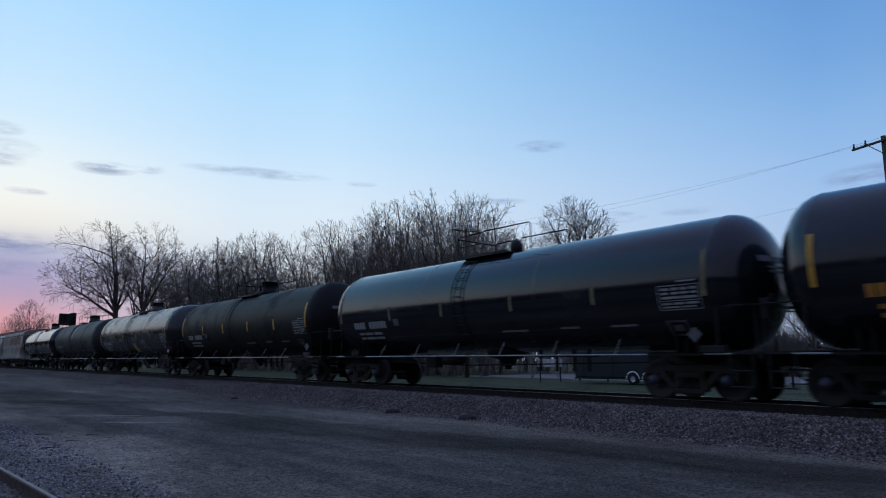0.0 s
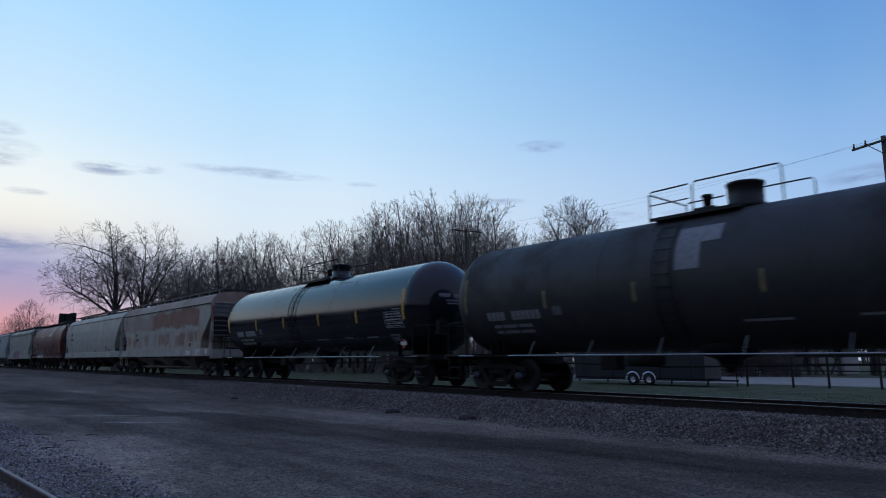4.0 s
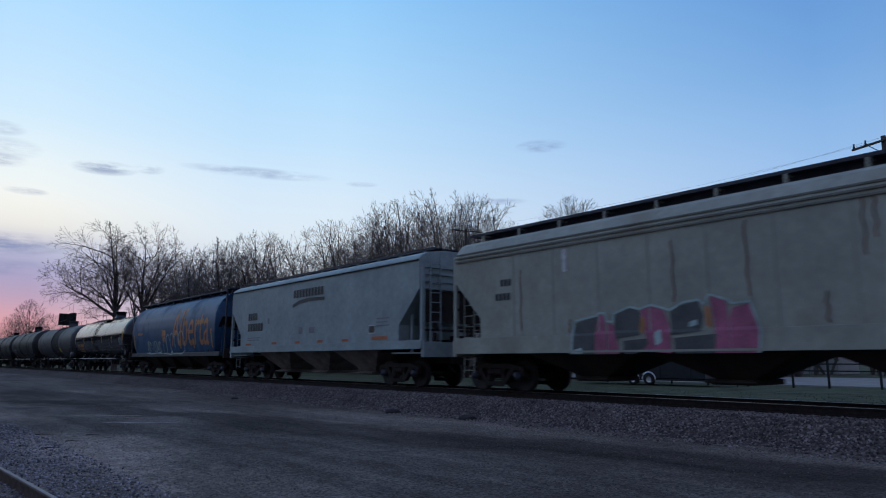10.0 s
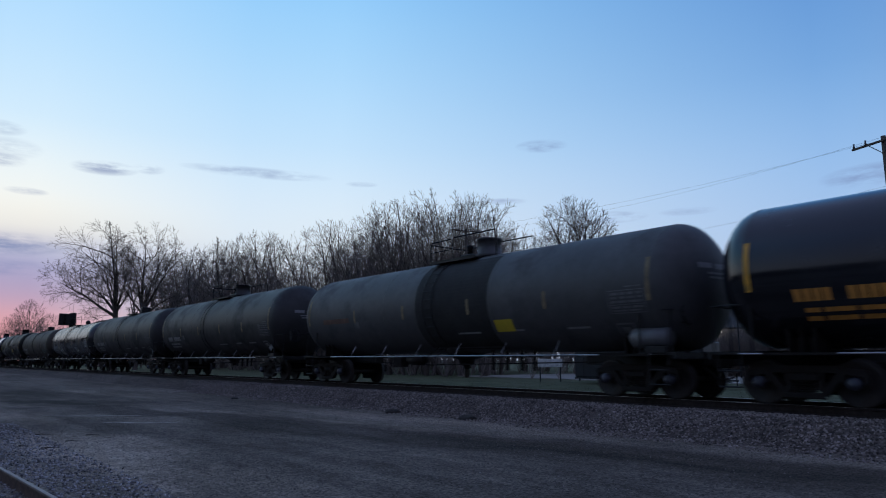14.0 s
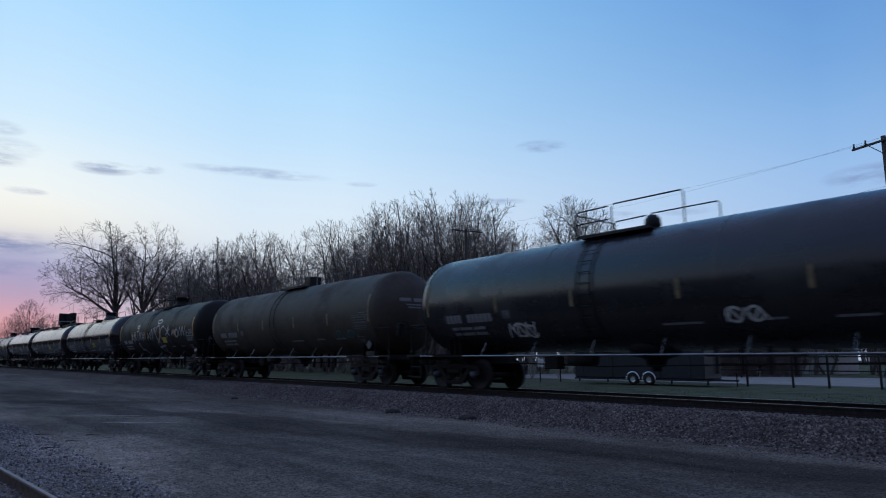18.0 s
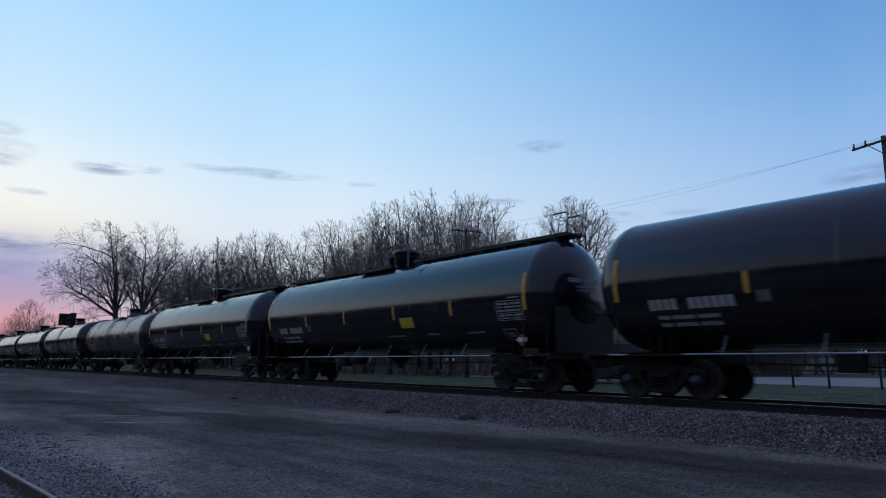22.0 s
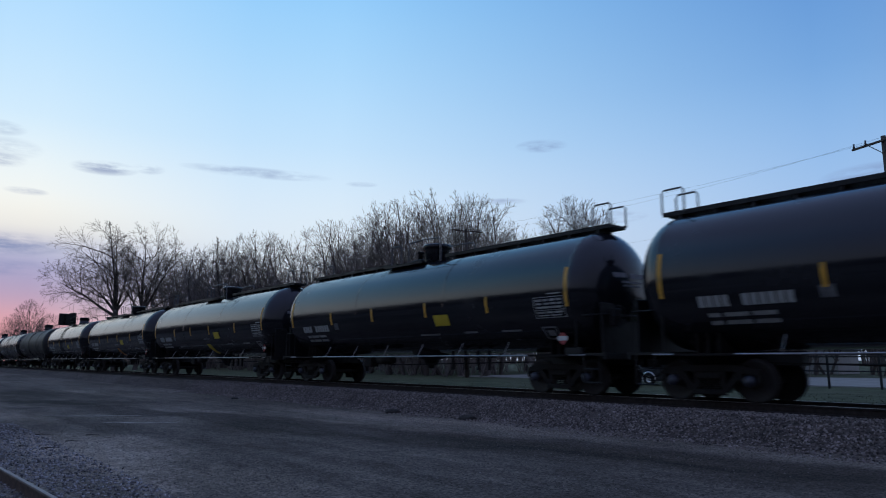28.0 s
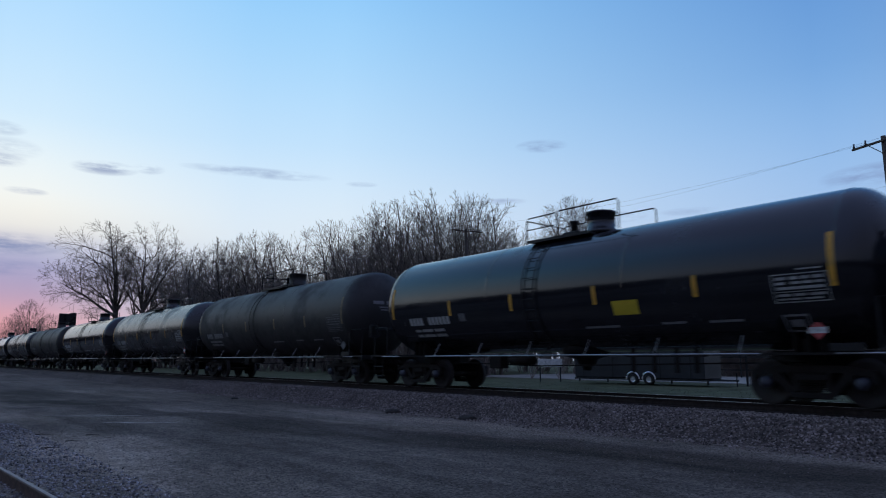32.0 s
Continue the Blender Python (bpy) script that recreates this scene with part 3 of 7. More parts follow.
def plank(bm):
    """One side plank of the dome platform with its edge bar and brackets."""
    box(bm, -2.0, 0.2, -0.26, 0.26, -0.05, -0.02)
    box(bm, -2.02, 0.22, -0.275, -0.245, -0.08, 0.0)


def cross_plank(bm):
    box(bm, -1.95, -1.65, -0.36, 0.36, -0.05, -0.02)


def top_rail_far(bm):
    """Two separate hoops with a gap between them."""
    for s in (-1, 1):
        y = s * 0.88
        tube(bm, [(-1.5, y, -0.1), (-1.5, y, 0.42), (-1.42, y, 0.5), (-0.85, y, 0.5), (-0.78, y, 0.42), (-0.78, y, -0.1)], 0.022)


def second_hoop(bm):
    for s in (-1, 1):
        y = s * 0.88
        tube(bm, [(-0.3, y, -0.1), (-0.3, y, 0.58), (-0.22, y, 0.66), (1.33, y, 0.66), (1.41, y, 0.58), (1.41, y, -0.1)], 0.022)


def square_housing(bm):
    box(bm, -0.28, 0.28, -0.3, 0.3, 0.0, 0.46, 0.03)


def top_rail(bm):
    for s in (-1, 1):
        y = s * 0.88
        tube(bm, [(-2.0, y, -0.1), (-2.0, y, 0.60), (-1.94, y, 0.66), (-0.95, y, 0.68)], 0.020)
        tube(bm, [(-0.85, y, -0.03), (-0.85, y, 0.64), (-0.78, y, 0.71), (1.13, y, 0.71), (1.2, y, 0.64), (1.2, y, -0.1)], 0.020)
        tube(bm, [(-2.0, y, 0.32), (-0.95, y, 0.33)], 0.016)
    tube(bm, [(-2.0, -0.88, 0.60), (-2.0, 0.88, 0.60)], 0.020)


def dome_hoop(bm):
    tube(bm, [(0, 0, -0.1), (0, 0, 0.62), (0.06, 0, 0.70), (0.54, 0, 0.70), (0.6, 0, 0.62), (0.6, 0, -0.1)], 0.026)


def wide_hoop(bm):
    tube(bm, [(-0.65, 0, -0.1), (-0.65, 0, 0.62), (-0.57, 0, 0.72), (0.2, 0, 0.76), (1.06, 0, 0.72), (1.15, 0, 0.62), (1.15, 0, -0.1)], 0.028)


def round_valve(bm):
    lathe(bm, [(0.0, 0.0), (0.0, 0.17), (0.16, 0.22), (0.30, 0.20), (0.40, 0.12), (0.43, 0.0)], "Z", 18)


def valve_box(bm):
    box(bm, -0.28, 0.28, -0.22, 0.22, 0.0, 0.20, 0.03)
    lathe(bm, [(0.2, 0), (0.2, 0.1), (0.42, 0.1), (0.46, 0.14), (0.52, 0.14), (0.54, 0)], "Z", 10)


def side_ladder(bm):
    for x in (-0.22, 0.22):
        pts = [(x, -(tank_side(z) + 0.07), z) for z in zline(1.35, 4.1, 0.25)]
        tube(bm, [(x, -1.46, 0.98)] + pts, 0.018, 5)
    for z in zline(1.1, 4.0, 0.31):
        y = -(tank_side(max(z, 1.4)) + 0.07)
        tube(bm, [(-0.22, y, z), (0.22, y, z)], 0.013, 5)


def catwalk(half):
    def build(bm):
        for x0, x1 in ((-half - 0.5, -1.75), (1.15, half + 0.5)):
            box(bm, x0, x1, -0.30, 0.30, 0.06, 0.12)
            box(bm, x0, x1, -0.33, -0.30, 0.04, 0.15)
            box(bm, x0, x1, 0.30, 0.33, 0.04, 0.15)
            n = 7
            for i in range(n):
                x = x0 + (x1 - x0) * (i + 0.5) / n
                box(bm, x - 0.04, x + 0.04, -0.3, 0.3, -0.08, 0.06)
    return build


def hoop(bm):
    tube(bm, [(0, 0, 0.0), (0, 0, 0.55), (0.06, 0, 0.62), (0.54, 0, 0.62), (0.6, 0, 0.55), (0.6, 0, 0.0)], 0.026)


def brake_wheel(bm):
    tube(bm, [(8.62, -0.9 + 0.28 * math.cos(i * math.pi / 8), 2.0 + 0.28 * math.sin(i * math.pi / 8)) for i in range(17)], 0.015, 5)
    tube(bm, [(8.62, -1.18, 2.0), (8.62, -0.62, 2.0)], 0.012, 5)
    tube(bm, [(8.62, -0.9, 1.72), (8.62, -0.9, 2.28)], 0.012, 5)
    box(bm, 8.4, 8.6, -1.05, -0.75, 1.75, 2.2, 0.02)


def paint(name, color, rough, dirt, amount, **k):
    M[name] = material(name, color, rough, vary=0.22, scale=0.5, dirt=dirt, dirt_amount=amount, dirt_scale=k.pop("ds", 0.45), bump=0.05, bump_scale=6, **k)


paint("gloss_black", (0.0125, 0.0135, 0.0175), 0.11, (0.018, 0.018, 0.022), 0.30, spec=0.58)
paint("flat_black", (0.012, 0.011, 0.010), 0.55, (0.016, 0.013, 0.012), 0.4, spec=0.22)
paint("satin_black", (0.017, 0.017, 0.0195), 0.26, (0.024, 0.023, 0.023), 0.40, spec=0.65)
paint("dull_black", (0.027, 0.025, 0.025), 0.56, (0.020, 0.018, 0.017), 0.5)
paint("brown_black", (0.056, 0.042, 0.029), 0.65, (0.040, 0.031, 0.021), 0.45)
paint("grey_black", (0.062, 0.062, 0.064), 0.60, (0.042, 0.042, 0.043), 0.35)


def tank_writing(car, half, style):
    ink = M[style.get("ink", "grey_ink" if style.get("faint") else "worn_white")]
    mx = -half + 0.95
    h = 0.24
    for i in ([0, 1, 2, 3] + [5.4 + q for q in range(6)]) if style.get("letters", True) else ():
        part("letter_bar", ("letter",), lambda bm: rect(bm, tank_side, 0, h * 0.62, 2.03, 2.03 + h), ink, car, (mx + i * h * 0.75, 0, 0))
    for z in (1.82, 1.66) if style.get("letters", True) else ():
        for bx, bw in ((0.15, 0.28), (0.5, 0.55), (1.12, 0.5)):
            part("stencil_bar", ("sbar", z, bw), lambda bm: rect(bm, tank_side, 0, bw, z, z + 0.085), ink, car, (mx + bx, 0, 0))
    if style.get("stencil", True):
        def stencil(bm):
            x = half - 1.24
            rect(bm, tank_side, x + 0.50, x + 0.96, 2.64, 2.67)
            for a, b, c, d in ((0, 1.05, 2.56, 2.58), (0, 1.05, 2.02, 2.04), (0, 0.02, 2.04, 2.56), (1.03, 1.05, 2.04, 2.56), (0.02, 1.03, 2.22, 2.235)):
                rect(bm, tank_side, x + a, x + b, c, d)
            for z, h, cuts in ((2.46, 0.06, (0.08, 0.30, 0.36, 0.52, 0.58, 0.74, 0.80, 0.97)), (2.37, 0.05, (0.08, 0.26, 0.36, 0.54, 0.58, 0.78, 0.82, 0.97)), (2.27, 0.055, (0.08, 0.97)), (2.14, 0.05, (0.08, 0.34, 0.40, 0.62, 0.68, 0.97)), (2.07, 0.035, (0.08, 0.50, 0.56, 0.90))):
                for a, b in zip(cuts[::2], cuts[1::2]):
                    rect(bm, tank_side, x + a, x + b, z, z + h)
        part("data_panel", ("stencil", half), stencil, M["dim_ink" if style.get("faint") else "worn_white"], car, label="framed panel of small white stencil lines")

        def frame_lines(bm):
            x = half - 1.2
            for a, b, c, d in ((0, 0.5, 1.46, 1.50), (0, 0.5, 1.76, 1.80), (0, 0.04, 1.50, 1.76), (0.46, 0.50, 1.50, 1.76), (0.12, 0.38, 1.56, 1.70)):
                rect(bm, tank_side, x + a, x + b, c, d)
        part("inspection_panel", ("small", half), frame_lines, M["dim_ink" if style.get("slim") else "grey_ink"], car)
        part("step_box", ("step_box",), lambda bm: box(bm, -0.28, 0.28, -1.46, -1.30, 1.06, 1.22, 0.01), M["black"], car, (half - 0.05, 0, 0))
    if style.get("lines", True):
        for lx, lw, lz, lh in ((0.3, 0.85, 2.02, 0.05) if style.get("slant") else (1.0, 1.0, 1.70, 0.05), (3.2, 0.6, 1.72, 0.05), (half - 2.75, 0.75, 1.71, 0.05), (-half + 3.45, 0.28, 2.08, 0.24)):
            part("stencil_line", ("line", lw, lz), lambda bm: rect(bm, tank_side, 0, lw, lz, lz + lh), M["dim_ink" if lh > 0.1 else "grey_ink"], car, (lx, 0, 0))
    # reflective strips: tall ones near the heads, short ones between
    tape = M[style.get("tape", "faded_tape" if style.get("faint") else "yellow")]
    k = half / 7.5
    for i, x in enumerate((-half + 0.10, -(3.98 if style.get("slant") else 4.25) * k, -1.45 * k, (1.2 if style.get("slant") else 1.6) * k, 4.45 * k, half - 0.10)):
        z0, z1 = (2.28, 3.32) if i in (0, 5) else (2.27, 2.74)
        part("reflective_strip", ("strip", i in (0, 5)), lambda bm: rect(bm, tank_side, -0.055, 0.055, z0, z1, 0.008), tape, car, (x, 0, 0))
    if style.get("yellow_panel"):
        px, pz = style["yellow_panel"] if isinstance(style["yellow_panel"], tuple) else (1.84 if style.get("slant") else 2.0, 2.03 if style.get("slant") else 1.98)
        part("warning_panel", ("yellow_panel", pz), lambda bm: rect(bm, tank_side, 0, 0.72, pz, pz + 0.34, 0.009), M["placard"], car, (px, 0, 0), label="yellow warning panel")
    if style.get("slant"):
        def slant(bm):
            vs = []
            for i in range(13):
                t = i / 12
                z, a, b = 1.27 + 0.50 * t, 0.47 - 0.12 * t, 0.92 - 0.06 * t
                vs.append([bm.verts.new((x, -(tank_side(z) + 0.009), z)) for x in (a, b)])
            for u, v in zip(vs, vs[1:]):
                bm.faces.new((u[0], u[1], v[1], v[0]))
        part("slanted_panel", ("slant",), slant, M[style["slant"]], car, label="slanted painted panel")
    if style.get("diamond", True):
        def diamond(bm):
            x, z, r = half - 0.60, 1.48, 0.19
            c = [bm.verts.new((x + a * r, -(tank_side(1.6) + 0.03), z + b * r)) for a, b in ((0, -1), (1, 0), (0, 1), (-1, 0))]
            d = [bm.verts.new((v.co.x, v.co.y + 0.012, v.co.z)) for v in c]
            bm.faces.new(c)
            bm.faces.new(d[::-1])
            for i in range(4):
                bm.faces.new((c[i], c[(i + 1) % 4], d[(i + 1) % 4], d[i]))
        pl = part("hazard_placard", ("diamond", half), diamond, M["dim_ink" if style.get("faint") or style.get("slim") else "red"], car, label="diamond-shaped hazard placard")
        if not (style.get("faint") or style.get("slim")):
            part("placard_band", ("dband", half), lambda bm: box(bm, half - 0.77, half - 0.43, -(tank_side(1.6) + 0.036), -(tank_side(1.6) + 0.031), 1.42, 1.54), M["white"], pl)
    # lettering on the +X head
    for y0, y1, z0, z1 in ((-0.75, -0.30, 3.04, 3.17), (-0.18, 0.55, 3.04, 3.17), (-0.5, 0.35, 2.90, 2.95), (-0.45, 0.25, 2.80, 2.85)):
        part("head_bar", ("head_bar", half, y0, z0), head_patch(half, y0, y1, z0, z1), M["grey_ink"], car)


def head_patch(half, y0, y1, z0, z1):
    """A painted bar that follows the domed head."""
    def build(bm):
        rows = []
        for z in (z0, z1):
            row = []
            for i in range(7):
                y = y0 + (y1 - y0) * i / 6
                q = min(0.99, math.hypot(y, z - TANK_Z) / TANK_R)
                row.append(bm.verts.new((half + HEAD * math.sqrt(1 - q * q) + 0.008, y, z)))
            rows.append(row)
        for i in range(6):
            bm.faces.new((rows[0][i], rows[0][i + 1], rows[1][i + 1], rows[1][i]))
    return build


def tank_car(x, style):
    global TANK_R, TANK_Z
    TANK_R, TANK_Z = (1.57, 2.70) if style.get("slim") else (1.64, 2.76)
    half = style.get("half", 7.45)
    bogie = half - 0.85
    paint_name = style.get("paint", "satin_black")
    car = tagged(new("tank_car"), style["label"], "tank car", "cars of the passing freight train")
    shell = part("tank", ("tank", half), tank_mesh(half), M[paint_name], car, label=style.get("tank_label", "long cylindrical tank with domed ends"))
    for sx in ((-half + 0.02), -half / 3, half / 3, half - 0.02):
        part("weld_seam", ("seam", 1), lambda bm: tank_seam(bm, 0), M[paint_name], shell, (sx, 0, 0))
    for s in (0, 1):
        for nm, fn, mt in (("draft_sill", stub_sill, "black"), ("saddle", saddle, "steel"), ("end_handrail", end_rail, "black")):
            o = part(nm, (nm,), fn, M[mt], car, ((bogie - 6.69) * (1 - 2 * s) if nm == "saddle" else 0, 0, 0))
            if s:
                o.rotation_euler = (0, 0, math.pi)
    if style.get("walkway"):
        for s in (-1, 1):
            part("head_shield", ("head_shield",), lambda bm: box(bm, -0.02, 0.02, -1.30, 1.30, 1.08, 2.35, 0.015), M["black"], car, (s * (half + 0.74), 0, 0), label="black steel shield before the lower tank head")
    part("brake_wheel", ("brake_wheel",), brake_wheel, M["black"], car)
    part("side_handrail", ("running_rail",), running_rail, M["bright_pipe"], car, label="long grab rail under the tank")
    part("brake_gear", ("brake_gear",), brake_gear, M["steel"], car)
    part("bottom_outlet", ("outlet",), outlet, M["black"], car, (style.get("outlet", 0.0), 0, 0))
    top = TANK_Z + TANK_R
    mx = style.get("dome", 0.3 if style.get("walkway") else 0.65)
    pf = part("platform", ("cross_plank",), cross_plank, M["black"], car, (mx, 0, top - 0.05))
    for py in (-0.63, 0.63):
        part("plank", ("plank",), plank, M["black"], pf, (0, py, 0), turn=0.0 if py < 0 else 0.0)
    if style.get("walkway"):
        for hy in (-0.8, 0.8):
            part("platform_hoop", ("dome_hoop",), dome_hoop, M["pipe"], pf, (-1.68, hy, 0))
            part("wide_hoop", ("wide_hoop",), wide_hoop, M["pipe"], pf, (0, hy, 0))
    else:
        if style.get("hooped"):
            part("platform_hoop", ("top_rail_far",), top_rail_far, M["pipe"], pf)
            part("platform_hoop", ("second_hoop",), second_hoop, M["pipe"], pf)
        else:
            part("platform_rail", ("top_rail",), top_rail, M["black"], pf)
    if style.get("hooped"):
        part("valve_housing", ("square_housing",), square_housing, M["black"], car, (mx - 0.55, 0, top - 0.02))
    elif not style.get("bare_top"):
        part("manway_housing", ("manway", bool(style.get("walkway"))), manway if style.get("walkway") else small_manway, M[style.get("dome_paint", paint_name)], car, (mx, 0, top - 0.02))
    part("valve", ("valve_box", bool(style.get("bare_top"))), round_valve if style.get("bare_top") else valve_box, M["black"], car, (mx - (0.2 if style.get("bare_top") else 0.95), 0, top - 0.02))
    if not style.get("walkway"):
        part("side_ladder", ("side_ladder",), side_ladder, M["black"], car, (mx - 1.3, 0, 0))
    if style.get("walkway"):
        cw = part("walkway", ("catwalk", half), catwalk(half), M["black"], car, (0, 0, top + 0.02))
        for hx in (-half - 0.5, half - 0.1):
            for hy in (-0.34, 0.34):
                part("walkway_hoop", ("hoop",), hoop, M["pipe"], cw, (hx, hy, 0.1))
    add_ends(car, style.get("pitch", 18.06) / 2, M["steel"])
    for s in (-1, 1):
        add_truck(car, s * bogie, M["frame_brown"] if style.get("rusty") else M["steel"])
    tank_writing(car, half, style)
    for fn in style.get("extra", ()):
        fn(car, half)
    car["start_x"] = x
    CARS.append((car, x))
    return car


CARS = []
M["worn_white"] = material("worn_white_stencil_paint", (0.34, 0.34, 0.33), 0.65, vary=0.3, scale=7, dirt=(0.16, 0.16, 0.16), dirt_amount=0.45, dirt_scale=4)
M["dim_ink"] = material("worn_stencil_paint", (0.12, 0.12, 0.125), 0.7, vary=0.3, scale=6)
M["faded_tape"] = material("dirty_faded_tape", (0.20, 0.15, 0.08), 0.7, vary=0.4, scale=4, dirt=(0.05, 0.045, 0.04), dirt_amount=0.5, dirt_scale=3)
# pale tone puts the sky's sheen into the grab rail colour
M["bright_pipe"] = material("sky_sheen_handrail", (0.34, 0.33, 0.34), 0.35, 0.5, vary=0.3, scale=2)
M["pipe"] = material("grey_handrail_paint", (0.10, 0.10, 0.105), 0.5, vary=0.2, scale=5)


# ---------------------------------------------------------------- covered hoppers
def profile(table):
    zs = [z for z, _ in table]
    hs = [h for _, h in table]

    def f(z):
        return float(np.interp(z, zs, hs))
    return f


def skin(fy, z):
    """Outer face of the car side at a height, sill included."""
    if fy is HOPPER_SIDE["cylinder"]:
        return max(fy(z), 1.475 if z < 1.37 else 0)
    return max(fy(z), 1.565 if z < 1.57 else 0)


HOPPER_SIDE = {
    "flat": profile([(1.1, 1.55), (1.6, 1.55), (4.04, 1.55), (4.12, 1.51), (4.46, 1.28), (4.60, 0.92), (4.66, 0.45)]),
    "tall": profile([(1.1, 1.55), (1.6, 1.55), (4.30, 1.55), (4.38, 1.51), (4.56, 1.16), (4.62, 0.85), (4.66, 0.45)]),
    "round": profile([(1.1, 1.44), (1.6, 1.50), (2.0, 1.56), (2.6, 1.60), (3.3, 1.58), (3.9, 1.49), (4.2, 1.40), (4.44, 1.14), (4.60, 0.8), (4.66, 0.45)]),
    "cylinder": profile([(1.1, 1.30), (1.5, 1.42), (1.9, 1.52), (2.4, 1.60), (2.9, 1.62), (3.4, 1.58), (3.8, 1.46), (4.15, 1.24), (4.4, 0.95), (4.56, 0.6), (4.66, 0.35)]),
}


def hopper_body(kind, half, shape):
    fy = HOPPER_SIDE[shape]

    def build(bm):
        xe = half - (1.35 if kind == "cylinder" else 0.5)
        n = 8
        low = 1.33 if kind == "cylinder" else 1.5
        run = {"flat": 1.15, "round": 1.4, "cylinder": 0.65}[kind]
        st = []
        for i in range(n + 1):
            t = i / n
            if kind == "flat":
                zz = 2.1 + 1.2 * (1 - t)
            elif kind == "round":
                zz = 1.95 + 2.1 * (0.5 * (1 - t) + 0.5 * (1 - t) ** 2 * (1 + 2 * t))
            else:
                zz = low + 2.7 * (1 - math.sqrt(max(0, 1 - (1 - t) ** 2)))
            st.append((-xe + run * t, zz))
        if kind != "cylinder":
            st.append((-xe + run + 0.01, 1.5))
        right = [(-x, z) for x, z in reversed(st)]
        if kind == "round":
            st = [(-xe + 0.9 * k / n, 1.95 + 1.1 * (1 - k / n)) for k in range(n + 1)] + [(-xe + 0.91, 1.5)]
        st = st + [(-xe + run + (2 * (xe - run)) * k / 6, low) for k in range(1, 6)] + right
        zs = np.linspace(low, 4.66, 28)
        rings = []
        for x, zb in st:
            zz = [max(z, zb) for z in zs]
            rings.append([bm.verts.new((x, -fy(z), z)) for z in zz] + [bm.verts.new((x, fy(z), z)) for z in reversed(zz)])
        m = len(rings[0])
        for u, v in zip(rings, rings[1:]):
            for k in range(m):
                f = bm.faces.new((u[k], v[k], v[(k + 1) % m], u[(k + 1) % m]))
                f.smooth = kind != "flat"
        bm.faces.new(rings[0])
        bm.faces.new(rings[-1][::-1])
        bmesh.ops.remove_doubles(bm, verts=bm.verts, dist=0.0005)
    return build


def hopper_sill(half, top=1.56, low=1.14):
    def build(bm):
        box(bm, -half + 0.42, half - 0.42, -0.055, 0.055, low, top, 0.012)
        box(bm, -half + 0.42, half - 0.42, -0.09, 0.09, low - 0.01, low + 0.04)
    return build


def stub_beam(bm):
    """Draft beam under one end of the car, out to its truck."""
    box(bm, -3.2, 0.0, -0.3, 0.3, 0.78, 1.15, 0.02)


def end_sill(bm):
    box(bm, -0.08, 0.08, -1.5, 1.5, 1.0, 1.5, 0.01)
    box(bm, -1.8, -0.05, -1.42, 1.42, 1.12, 1.17)


def top_chord(kind, half, z):
    fy = HOPPER_SIDE[kind]

    def build(bm):
        for s in (-1, 1):
            y = s * (fy(z) + 0.02)
            box(bm, -half + 0.55, half - 0.55, y - 0.02, y + 0.02, z - 0.022, z + 0.022)
    return build


def hopper_post(bm):
    for s in (-1, 1):
        box(bm, -0.06, 0.06, s * 1.46 - 0.06, s * 1.46 + 0.06, 1.4, 4.10)
    box(bm, -0.05, 0.05, -1.46, 1.46, 4.0, 4.12)


def end_cage(bm):
    for y in (-0.85, 0.85):
        box(bm, -0.04, 0.04, y - 0.04, y + 0.04, 1.4, 3.9)
    for z in (1.9, 2.45, 3.0, 3.5):
        box(bm, -0.03, 0.03, -1.46, 1.46, z - 0.04, z + 0.04)


def end_bars(bm):
    """Four slim uprights carrying the roof plate of a round-bodied hopper."""
    for y in (-1.38, -0.48, 0.48, 1.38):
        box(bm, -0.035, 0.035, y - 0.035, y + 0.035, 1.35, 4.62)
    box(bm, -0.45, 0.30, -1.42, 1.42, 4.62, 4.67)


def end_wall(bm):
    """The upright ribbed end sheet over the slope of a flat-sided hopper."""
    box(bm, -0.02, 0.02, -1.48, 1.48, 3.25, 4.05)
    for z in (3.3, 3.55, 3.8, 4.02):
        box(bm, 0.0, 0.07, -1.48, 1.48, z - 0.03, z + 0.03)


def end_ladder(bm):
    for x in (-0.22, 0.22):
        tube(bm, [(x, 0, 0.42), (x, 0, 2.9)], 0.022, 5)
    for i in range(8):
        z = 0.5 + i * 0.33
        tube(bm, [(-0.22, 0, z), (0.22, 0, z)], 0.014, 5)


def tall_ladder(bm):
    """Ladder up the end sheet to the roof boards."""
    for y in (-0.22, 0.22):
        tube(bm, [(0, y, 1.3), (0, y, 4.5)], 0.026, 5)
    for i in range(9):
        tube(bm, [(0, -0.22, 1.5 + i * 0.33), (0, 0.22, 1.5 + i * 0.33)], 0.016, 5)


def hopper_board(half):
    def build(bm):
        box(bm, -half + 0.5, half - 0.5, -0.15, 0.15, 0.15, 0.18)
        for e in (-0.15, 0.15):
            box(bm, -half + 0.5, half - 0.5, e - 0.012, e + 0.012, 0.12, 0.20)
    return build


def cross_board(bm):
    box(bm, -0.2, 0.2, -0.59, 0.59, 0.14, 0.18)


def board_bracket(bm):
    """Angle bracket on the near eave; turned about for the far one."""
    box(bm, -0.03, 0.03, -0.16, 0.16, 0.09, 0.12)
    box(bm, -0.03, 0.03, -0.17, -0.11, -0.12, 0.09)


